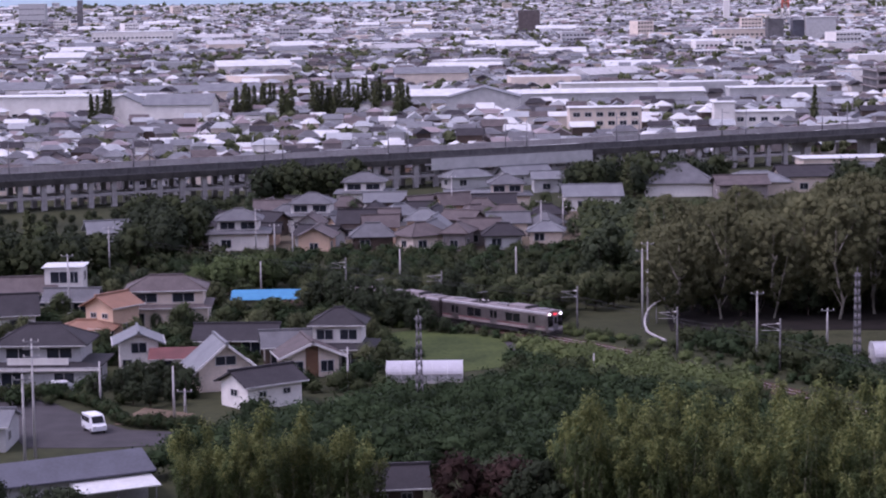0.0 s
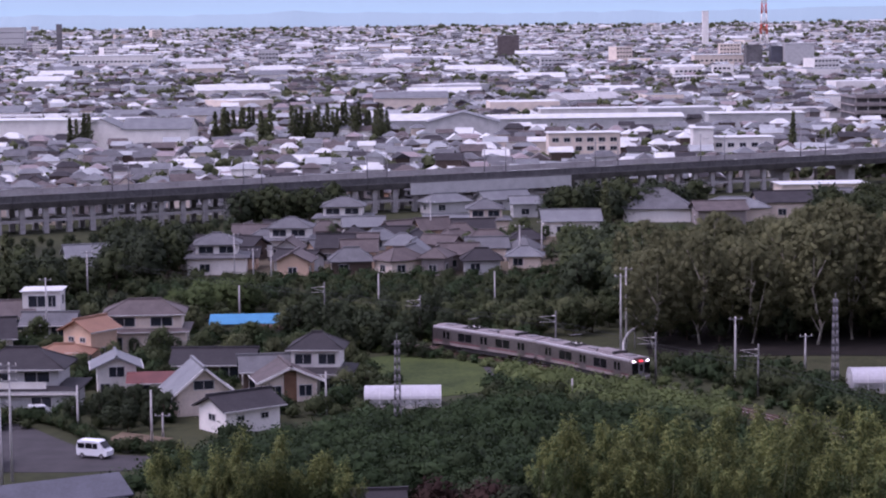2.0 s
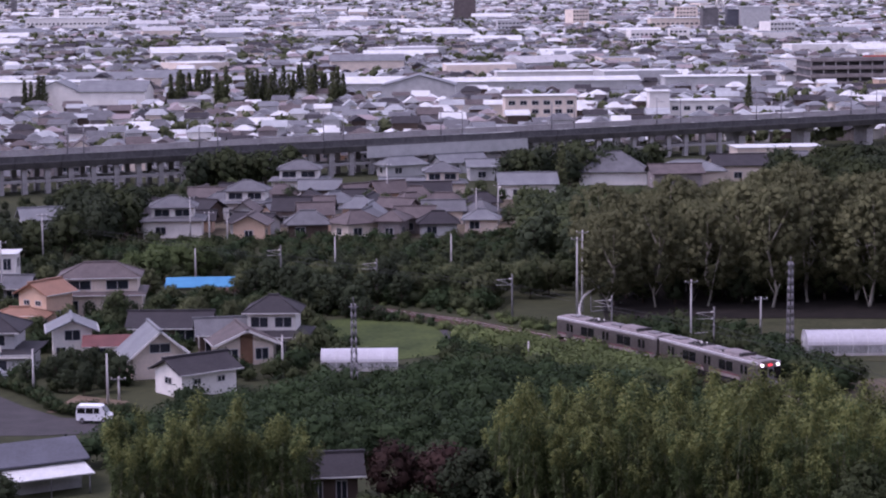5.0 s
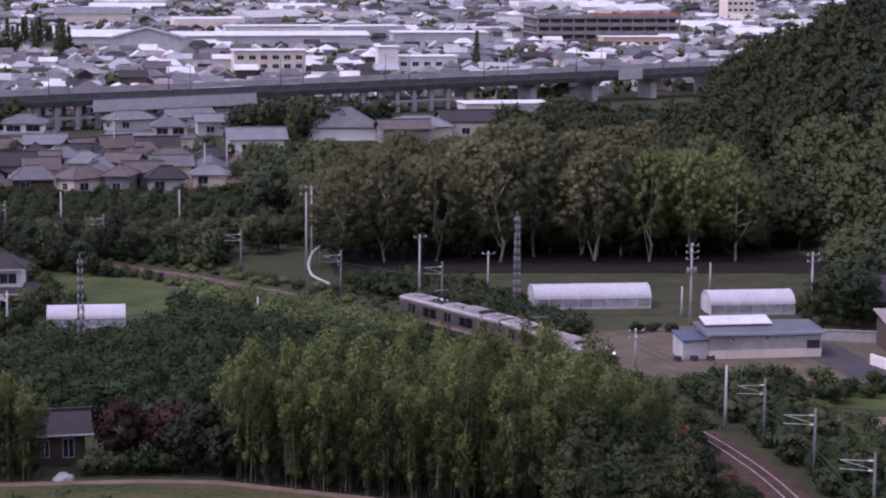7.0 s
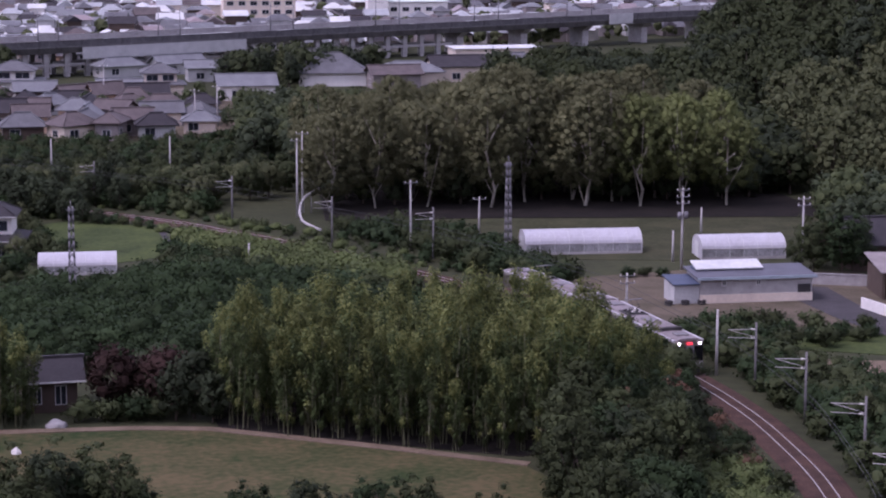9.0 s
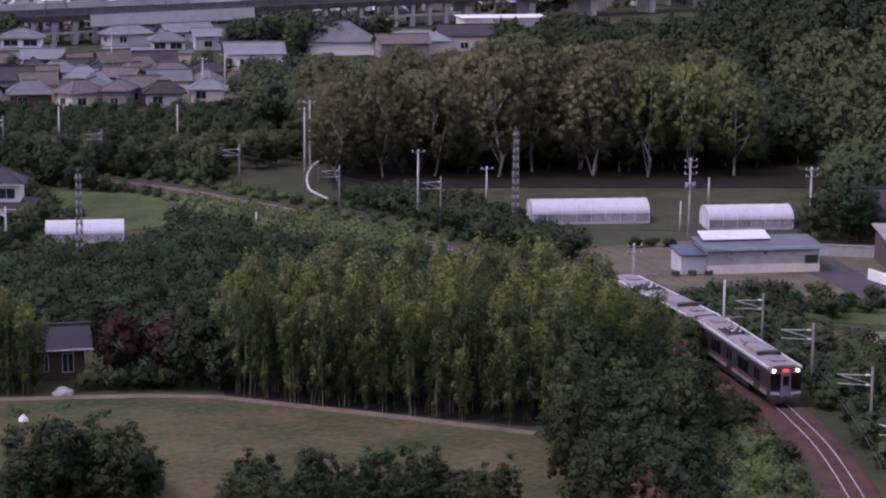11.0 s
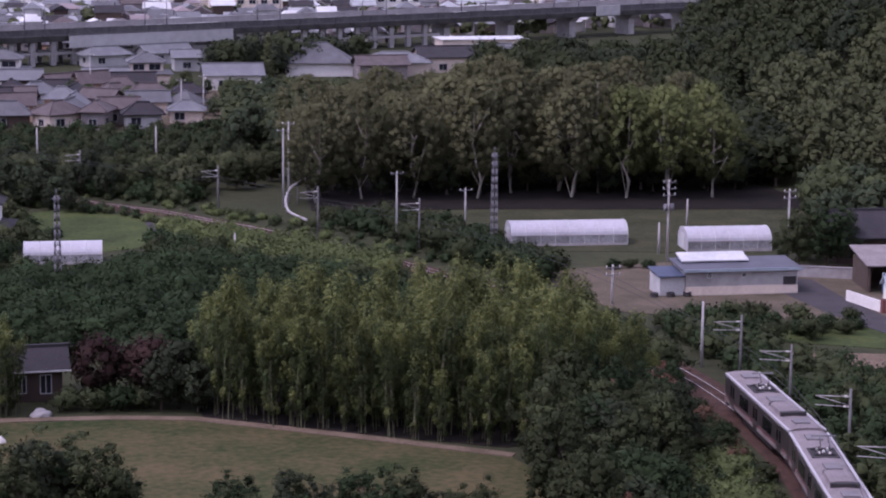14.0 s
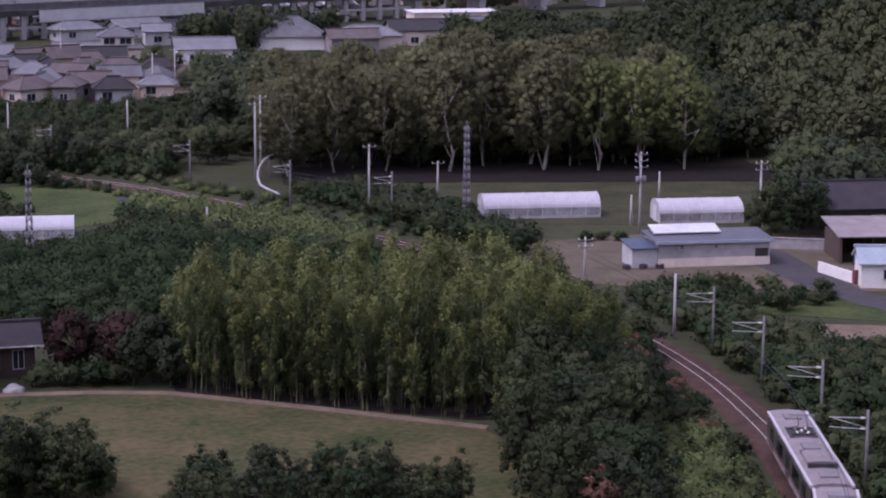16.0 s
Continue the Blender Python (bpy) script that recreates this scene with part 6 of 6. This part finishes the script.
def bamboo_kind(seed, h):
    """A bare culm that bows at the tip under drooping leafy sprays."""
    rng = np.random.default_rng(seed)
    t = thing("bamboo", "tall bamboo stem with yellow-green plume", "bamboo")
    bm = bmesh.new()
    a, bend = rng.uniform(0, 6.3), rng.uniform(0.6, 1.5)
    pts = [(0, 0, -0.3)] + [(math.cos(a) * bend * f ** 3, math.sin(a) * bend * f ** 3, h * f * (1 - 0.05 * f * f)) for f in [i / 8 for i in range(1, 9)]]
    polytube(bm, pts, [0.07 * (1 - 0.1 * i) for i in range(9)], 6)
    for k in range(4):
        q = rng.uniform(0, 6.3)
        ex, ey, eh = math.cos(q) * rng.uniform(0.25, 0.7), math.sin(q) * rng.uniform(0.25, 0.7), h * rng.uniform(0.5, 0.8)
        polytube(bm, [(ex, ey, -0.3), (ex * 1.05, ey * 1.05, eh * 0.5), (ex * 0.6, ey * 0.6, eh)], [0.05, 0.045, 0.02], 5)
    part("culm", bm, M_CULM, t)
    verts, faces, norms, tips = [], [], [], []
    for j in range(26):
        f = 0.1 + 0.9 * ((j + rng.uniform(0, 1)) / 26) ** 0.75
        k = min(7, int(f * 8))
        p0, p1 = Vector(pts[k]), Vector(pts[k + 1])
        stem = np.array(p0.lerp(p1, f * 8 - k))
        reach = (0.3 + 0.95 * math.sin(math.pi * min(1.0, f * 0.94) ** 1.3)) * rng.uniform(0.25, 1.0)
        ang = j * 2.4 + rng.uniform(-0.5, 0.5)
        c = stem + (math.cos(ang) * reach, math.sin(ang) * reach, -0.25 * reach)
        r = rng.uniform(0.5, 0.88) * (1.0 if f > 0.5 else 0.7)
        n = 84
        d = rng.normal(size=(n, 3))
        d /= np.linalg.norm(d, axis=1)[:, None]
        p = c + d * rng.uniform(0.35, 1.2, (n, 1)) * r * (0.8, 0.8, 1.3)
        out = d * 0.7 + (math.cos(ang) * 0.5, math.sin(ang) * 0.5, -0.8) + rng.normal(size=(n, 3)) * 0.35
        out /= np.linalg.norm(out, axis=1)[:, None]
        side = np.cross(out, rng.normal(size=(n, 3)))
        side /= np.linalg.norm(side, axis=1)[:, None]
        l = rng.uniform(0.14, 0.3, (n, 1))
        face = d * 1.2 + (math.cos(ang) * 0.35, math.sin(ang) * 0.35, 0.1 + 0.4 * f) + rng.normal(size=(n, 3)) * 0.2
        side *= np.where((np.cross(side, out) * face).sum(1) < 0, -1, 1)[:, None]
        norms.append(np.repeat(face, 4, axis=0))
        quad = np.stack([p - out * l * 0.5, p + side * l * 0.26, p + out * l, p - side * l * 0.26], 1)
        b0 = len(verts)
        verts.extend(quad.reshape(-1, 3).tolist())
        faces.extend([(b0 + 4 * q, b0 + 4 * q + 1, b0 + 4 * q + 2, b0 + 4 * q + 3) for q in range(n)])
        # Upper tufts mostly take paler leaves: sky light on the tops, painted in.
        top_lit = rng.random() < (0.85 if f > 0.78 else 0.16)
        tips.extend([int(top_lit and rng.random() < 0.85) for q in range(n)])
    me = bpy.data.meshes.new("plume")
    me.from_pydata(verts, [], faces)
    me.materials.append(L_BAMBOO)
    me.materials.append(L_TIP)
    me.polygons.foreach_set("material_index", tips)
    soften(me, np.concatenate(norms))
    piece("plume", me, t)
    return t


bam = [bamboo_kind(200 + i, 11.2) for i in range(5)]
B1 = [(8, 181.8), (17, 176.8), (31, 169.5), (36, 171), (46, 182), (43, 192), (33, 199), (14, 195), (7, 189)]
B2 = [(-24.5, 184.5), (-7.0, 184.5), (-7.5, 187), (-16, 189.5), (-24.5, 190)]
plant(bam, scatter(B1, 1.25, 1, False, 40000, 240), "bamboo grove", 0.67, 0.99, size=lambda x, y: (1 - 0.035 * max(0, x - 38)) * (0.97 + 0.3 * noise.noise(Vector((x * 0.3, y * 0.3, 2.0)))))
plant(bam, scatter(B2, 1.15, 2, False, 12000, 56), "bamboo grove", 0.6, 0.84, first=False, size=lambda x, y: 0.98 + 0.3 * noise.noise(Vector((x * 0.25, y * 0.25, 6.0))))

P1 = scatter([(27, 298), (50, 300), (84, 297.5), (84, 312), (60, 316), (27, 312)], 5.6, 3, False, 6000, 28)
P2 = scatter([(26, 316), (84, 314), (84, 345), (40, 345), (28, 330)], 7.0, 4, False, 6000, 34)
plane_size = lambda x, y: 0.74 + 0.15 * min(1, max(0, (x - 26) / 22)) + 0.02 * (50 < x < 66)
plant(plane, [p for p in P1 if p[0] < 68], "plane tree wood", 0.9, 1.02, size=plane_size)
grow_stuff("gap_wood", "dark trees between the plane wood and the hillside", "wood", far_wood, scatter([(86, 309), (98, 305), (99, 345), (86, 345)], 4.0, 91, False, 3000, 30), 1.0, 1.5)
plant(plane2, [p for p in P1 if p[0] >= 68], "plane tree wood", 0.86, 0.98, size=plane_size)
plant(plane, P2, "plane tree wood", 0.9, 1.02, first=False, size=lambda x, y: 0.98 * plane_size(x, y) * (45.8 - 0.0895 * y) / 17.5)
grow_stuff("understorey", "dark low trees filling the shade of the plane wood", "undergrowth", far_wood, scatter([(28, 304), (88, 303), (90, 312), (28, 312)], 4.4, 41, False, 4000, 34), 0.6, 0.95)

# woods between the houses and the village stay low enough to look over
plant(wood, scatter([(-52, 324), (-30, 324), (-10, 316), (18, 308), (26, 322), (22, 336), (-52, 338)], 3.7, 5, True, 9000, 90), "mixed wood", 0.85, 1.12, size=lambda x, y: min(0.85, max(0.25, (45.8 - 0.1305 * y) / 7.0)))
grow_stuff("low_wood", "low dark trees before the village", "wood", far_wood, scatter([(-56, 338), (24, 336), (30, 352), (-56, 352)], 3.0, 31, True, 9000, 100), 0.3, 0.42)
grow_stuff("hedge_wood", "low dark bushes before the village", "bushes", far_shrub, scatter([(-60, 352), (30, 352), (20, 384), (-44, 380), (-58, 376)], 2.5, 32, True, 14000, 300), 0.5, 1.0)
light = [tree_kind("tree", "pale green bamboo-like tree clump", "tree", 190, L_BAMBOO, M_BARK, 5.4, 5.0, 0.3, 26, 70, 0.24, 0.14)]
plant(light, scatter([(-40, 330), (-29, 330), (-28, 345), (-40, 345)], 3.0, 61, True, 3000, 14), "pale clump", 0.7, 1.05)
plant(dark, scatter([(-14, 300), (-4, 302), (2, 306), (-4, 320), (-16, 318)], 3.6, 6, True, 5000, 20), "mixed wood", 0.42, 0.6, first=False)
grow_stuff("left_wood", "dark mixed wood below the viaduct", "wood", far_wood, scatter([(-122, 352), (-62, 338), (-46, 384), (-44, 440), (-64, 452), (-120, 425)], 4.6, 7, True, 12000, 210), 0.85, 1.15,
           lambda x, y: min(1.1, max(0.3, (45.8 - (0.1095 if x < -0.15 * y else 0.094) * y) / 7.0)))
grow_stuff("viaduct_groves", "dark groves in front of the viaduct", "wood", far_wood, scatter([(22, 470), (40, 474), (56, 492), (60, 505), (26, 492)], 4.2, 8, False, 3000, 26) + scatter([(-42, 470), (-24, 478), (-22, 488), (-40, 484)], 4.2, 9, False, 3000, 16), 0.85, 1.2)
grow_stuff("middle_wood", "mixed wood beside the village", "wood", far_wood, scatter([(20, 352), (30, 336), (44, 346), (62, 420), (46, 450), (26, 430), (22, 400)], 4.6, 10, True, 6000, 80), 0.85, 1.15, lambda x, y: min(1.0, max(0.4, (45.8 - 0.098 * y) / 7.0)))
grow_stuff("village_trees", "dark garden trees between the village roofs", "trees", far_wood, scatter([(-45, 400), (22, 400), (30, 460), (-50, 470)], 7, 11, False, 4000, 60), 0.3, 0.62)
plant(wood, scatter([(-66, 262), (-10, 262), (-8, 320), (-66, 330)], 5, 12, True, 4000, 50), "garden trees", 0.3, 0.6, first=False)
plant(orch, scatter([(-30, 206), (-24, 206), (14, 203), (30, 214), (26, 236), (14, 246), (3, 246), (-1, 240), (-11, 239), (-14, 230), (-24, 226.5), (-26, 219)], 2.8, 13, False, 9000, 185), "orchard trees", 0.75, 1.15)
plant(shrub, scatter([(6, 268), (14, 254), (28, 238), (44, 214), (51, 204), (49, 196), (36, 205), (22, 226), (6, 248)], 2.2, 14, False, 9000, 170), "lineside shrubs", 0.75, 1.25)
plant(vine, scatter([(8, 277), (18, 268), (31, 252), (34, 245), (26, 246), (10, 262)], 1.8, 15, False, 5000, 80), "creeper thicket", 0.7, 1.3)
plant(shrub, scatter([(36, 262), (42, 250), (47, 238), (50, 240), (46, 256), (40, 268)], 2.2, 16, False, 4000, 40), "lineside shrubs", 0.8, 1.4, first=False)
grow_stuff("undergrowth", "tangled green undergrowth beside the track", "undergrowth", fine_shrub, scatter([(54.5, 209), (55.6, 200), (56.2, 170), (54.5, 140), (66, 130), (84, 150), (84, 178), (66, 190), (60, 207)], 2.0, 17, False, 14000, 300), 0.55, 1.25)
dry = [tree_kind("dry_shrub", "brown dry shrub beside the track", "shrub", 158, L_DRY, M_BARK, 1.5, 2.6, 0.0, 10, 50, 0.12, 0.05)]
plant(dry, scatter([(45, 178), (49.5, 178), (50, 163), (46.5, 163)], 2.2, 92, False, 4000, 12), "dry lineside shrubs", 0.5, 1.1)
plant(dry, [(43.5, 186.5), (45, 183.5), (42, 181)], "dry lineside shrubs", 1.0, 1.5, first=False)
grow_stuff("bank_weeds", "rough weeds on the bank beside the track", "weeds", fine_shrub + dry, scatter([(42, 180), (50, 184), (50.5, 158), (49, 138), (42, 138), (45, 160)], 1.3, 93, False, 8000, 150), 0.3, 0.7)
ragged = [tree_kind("tree", "ragged dark green tree before the field", "tree", 220 + i, (L_WOOD, L_ORCH, L_DARK)[i], M_BARK, 6.8, 5.6, 0.2, 81, 74, 0.12, 0.14, "ragged") for i in range(3)]
near = [tree_kind("tree", "dark green tree with ragged crown beside the track", "tree", 210 + i, (L_WOOD, L_ORCH, L_WOOD)[i], M_BARK, 6.6, 5.4, 0.3, 84, 76, 0.13, 0.17) for i in range(3)]
plant(near + ragged, scatter([(33, 167), (31, 140), (36, 138), (41.5, 158), (45, 175), (41, 176)], 2.1, 18, False, 6000, 62), "trees by the track", 0.5, 1.1)
plant(near, scatter([(40, 176), (46, 174), (50, 197), (45.5, 198)], 1.9, 28, False, 3000, 26), "trees by the track", 0.32, 0.55, first=False)
plant(near + wood, scatter([(43.5, 187), (48.5, 186), (48, 207), (42.5, 207)], 1.8, 29, False, 3000, 24), "trees by the track", 0.45, 0.72, first=False)
plant(wood, scatter([(60, 184), (66, 181), (84, 168), (84, 150), (68, 140), (61, 160)], 4.2, 19, False, 4000, 36), "trees by the track", 0.3, 0.55, first=False)
plant(ragged, scatter([(-8, 150), (0, 150), (1.5, 156), (-8, 158)], 2.0, 20, False, 3000, 14), "trees before the field", 0.45, 1.1, first=False)
plant(ragged, scatter([(6, 143), (24, 141), (25, 149), (7, 150)], 2.2, 21, False, 3000, 26), "trees before the field", 0.4, 0.85, first=False)
plant(vine, scatter([(43, 162), (48.3, 164), (46.5, 140), (37.5, 140)], 1.6, 22, False, 4000, 44), "creeper thicket", 0.5, 0.95, first=False)
plant(shrub, scatter([(54, 214), (57, 204), (62, 204), (76, 210), (74, 214), (60, 217)], 2.0, 43, False, 3000, 26), "lineside shrubs", 0.6, 1.0, first=False)
plant(dark, scatter([(-41, 245), (-33, 242), (-30, 249), (-36, 254)], 2.6, 51, True, 3000, 12), "garden trees", 0.35, 0.5, first=False)
hedge = smooth_line([(-48, 251), (-43, 246.5), (-39, 240), (-35.5, 232.6), (-31, 230.4), (-27, 229.6)], 5)
plant(shrub, [(x, y + 0.6) for x, y in hedge], "clipped lane hedge", 0.55, 0.75, first=False)
plant(dark, [(-44, 297.5), (-41, 297), (-38, 297.5), (-35.5, 298), (-33, 299)], "garden trees", 0.3, 0.42, first=False)
plant(dark, [(-40, 187), (-37, 186), (-35, 187.5), (-33.2, 186)], "trees by the store", 0.45, 0.6, first=False)
plant(dark, [(-9.5, 298), (-7, 295.5), (-4.5, 294), (-2.5, 292.8), (-11.5, 300)], "trees by the track", 0.3, 0.42, first=False)
grow_stuff("garden_bushes", "dark garden shrubs and hedges between the houses", "bushes", shrub, scatter([(-66, 244), (-44, 244), (-32, 246), (-8, 250), (-6, 272), (-12, 298), (-20, 312), (-66, 330)], 2.5, 95, True, 9000, 170), 0.5, 1.25)
grow_stuff("trackside_bushes", "dense dark shrubs at the foot of the wood", "bushes", shrub, scatter([(-16, 296), (-9, 313), (2, 306), (10, 299), (14, 303), (4, 314), (-8, 320), (-20, 316)], 2.0, 96, False, 5000, 60), 0.6, 1.3)
plant(wood, scatter([(-24, 312), (-9, 316), (4, 309), (12, 304), (16, 310), (0, 318), (-24, 322)], 3.4, 97, True, 3000, 26), "mixed wood", 0.45, 0.7, first=False)
grow_stuff("barn_wood", "dark trees behind the barns", "wood", far_wood, scatter([(87, 264), (106, 258), (110, 292), (94, 290)], 3.6, 98, True, 3000, 40), 0.7, 1.05)
plant(dark, [(-20, 310.6), (-17.6, 308.4), (-15, 306), (-12.6, 303.6), (-10.2, 301.4), (-8, 299.4), (-6, 298.2)], "trees by the track", 0.55, 0.72, first=False)
grow_stuff("pasture_bushes", "dark bushes round the poles by the track", "bushes", far_shrub, scatter([(28, 285), (32, 270), (38, 262), (47, 261), (45, 270), (34, 284)], 2.0, 81, False, 4000, 44), 0.6, 1.2)
weeds = scatter([(-12, 300), (2, 290), (20, 264), (34, 240), (40, 236), (44, 240), (38, 256), (30, 274), (14, 294), (-4, 312)], 1.7, 71, False, 9000, 190)
grow_stuff("trackside_weeds", "rough green and brown weeds beside the track", "weeds", vine + far_shrub, weeds, 0.3, 0.62)
plant(red, [(-0.4, 189.5), (3.6, 189.0)], "red-leaved trees", 0.8, 0.95)
plant(dark, [(6, 186), (8.5, 188.5), (3, 193), (10, 191), (12, 197), (7.5, 184.2), (4.5, 185.5)], "dark garden trees", 0.5, 0.75, first=False)
plant(shrub, [(-1, 186), (1.4, 185.8), (3, 186.2), (0, 188), (-3.2, 186.4), (-9.5, 188)], "garden shrubs", 0.6, 1.0, first=False)
grow_stuff("hill_wood", "dark broadleaf wood covering the hill", "wood", hillt, scatter([(76, 352), (100, 352), (150, 348), (190, 352), (190, 452), (120, 455), (92, 445), (70, 430)], 5.0, 23, False, 14000, 360), 0.8, 1.15, lambda x, y: 1.0 if x > 0.266 * y else float(min(1.0, max(0.3, (45.8 - 0.08 * y - gz(x, y)) / 12.5))))
grow_stuff("hillside_trees", "olive green trees and bamboo on the slope", "wood", hillb, scatter([(99, 304), (103, 288), (140, 288), (150, 346), (104, 350)], 4.4, 24, False, 12000, 150), 0.8, 1.1)
far_wood[0].matrix_basis, far_wood[1].matrix_basis = pose(-70, 372, 0), pose(-76, 366, 0)
fine_shrub[0].matrix_basis, fine_shrub[1].matrix_basis = pose(64, 186, 0), pose(67, 184, 0)
far_shrub[0].matrix_basis, far_shrub[1].matrix_basis = pose(-50, 362, 0), pose(-46, 360, 0)
for k in (*hillt, *hillb):
    k.matrix_basis = pose(150 + 9 * (hillt + hillb).index(k), 340, float(gz(150 + 9 * (hillt + hillb).index(k), 340)))
plant(ragged, [(78.4, 245), (81.2, 243.4), (83.4, 246), (80, 249)], "yard trees", 0.85, 1.1, first=False)
plant(shrub, [(48.5, 250.5), (57, 246), (59, 246.5), (61, 246), (64.5, 246), (67, 246.3)], "clipped yard bushes", 0.5, 0.6, first=False)
plant(conif, [(-75 + i * 1.5 + random.uniform(-0.4, 0.4), 760 + random.uniform(-3, 3)) for i in range(13)] + [(-50 + i * 1.55, 765 + random.uniform(-3, 3)) for i in range(22)] + [(-120 + i * 2, 735) for i in range(4)] + [(104, 668), (-68, 352), (33, 452)], "conifer row", 1.0, 1.3)


dead = [tree_kind("dead_branch_tree", "small tree with dry orange-brown leaves", "tree", 230, L_DEAD, M_BARK, 6.2, 2.6, 1.5, 36, 60, 0.12, 0.1, "ragged")]
plant(dead, [(33.0, 137.5), (38.9, 167.0), (44.2, 172.5)], "dead-leaved trees", 0.95, 1.1)


def lump(name, label, category, x, y, w, h, material, seed):
    """A soft heap or sack resting on the ground."""
    bm = bmesh.new()
    bmesh.ops.create_icosphere(bm, subdivisions=3, radius=1)
    for v in bm.verts:
        k = 1 + 0.35 * noise.noise(v.co * 1.7 + Vector((seed, 0, 0)))
        v.co = Vector((v.co.x * w / 2 * k, v.co.y * w / 2.6 * k, max(-0.05, v.co.z * h * k)))
    for f in bm.faces:
        f.smooth = True
    t = part(name, bm, material)
    t.matrix_basis = pose(x, y, 0.06)
    tagged(t, label, category)


lump("sack", "white plastic sack lying on the field", "sack", -8.3, 176.2, 0.8, 0.45, M_WHITE, 1.0)
lump("rubble_heap", "pale heap of rubble beside the path", "heap", -5.4, 184.6, 1.7, 0.55, M_CONC, 4.0)


def far_trees():
    """Tree clumps among the far roofs."""
    rng = np.random.default_rng(77)
    cs, rs = [], []
    for _ in range(3600):
        y = rng.uniform(520, 4700) if rng.random() < 0.62 else rng.uniform(520, 1500)
        x = rng.uniform(-0.24, 0.42) * y
        if y < viaduct_y(x) + 12 or any((x - a) ** 2 + (y - b) ** 2 < r * r for a, b, r in LANDMARKS):
            continue
        n = rng.integers(1, 5) + (rng.random() < 0.12) * 9
        for k in range(n):
            r = rng.uniform(1.1, 2.2) * (1 + (y - 520) / 3600)
            cs.append((x + k * 2.6 + rng.normal(), y + rng.normal() * 2.5, r * rng.uniform(0.8, 2.0)))
            rs.append(r)
    verts, faces = cards(rng, np.array(cs), rs, 12, 0.9)
    cores(rng, np.array(cs), rs, 0.9, verts, faces)
    me = bpy.data.meshes.new("town_trees")
    me.from_pydata(verts, [], faces)
    # Town trees get the lighter leaf colour to stand in for distance haze.
    me.materials.append(L_MID)
    tagged(piece("town_trees", me), "scattered dark trees between the far roofs", "trees", kind="stuff")


far_trees()


# ---- what moves ----
def car_pose(s_mid):
    p, _ = on_track(s_mid - 6.9)
    q, _ = on_track(s_mid + 6.9)
    m = (p + q) / 2
    return pose(m.x, m.y, RAIL_Z, 0, 0, math.degrees(math.atan2(q.y - p.y, q.x - p.x)))


def motions():
    steps = [i * 0.25 for i in range(65)]
    walk(lead_car, [(t, car_pose(75.5 + 11.235 * t - 10.0)) for t in steps])
    walk(rear_car, [(t, car_pose(75.5 + 11.235 * t - 30.1)) for t in steps])
    walk(van, [(0.0, pose(-38.4, 229.9, 0.06, 0, 0, -62)), (0.5, pose(-37.6, 229.5, 0.06, 0, 0, -48)), (1.0, pose(-36.9, 229.15, 0.06, 0, 0, -36)),
               (1.5, pose(-36.3, 228.9, 0.06, 0, 0, -27)), (2.0, pose(-35.8, 228.75, 0.06, 0, 0, -21)), (2.5, pose(-35.2, 228.6, 0.06, 0, 0, -15)),
               (3.0, pose(-34.6, 228.4, 0.06, 0, 0, -10)), (5.3, pose(-30.6, 227.6, 0.06, 0, 0, -8)), (6.0, pose(-29.2, 227.3, 0.06, 0, 0, -7)),
               (9.0, pose(-22.6, 226.2, 0.06, 0, 0, -7)), (16.0, pose(-8.0, 224.2, 0.06, 0, 0, -7))])


motions()
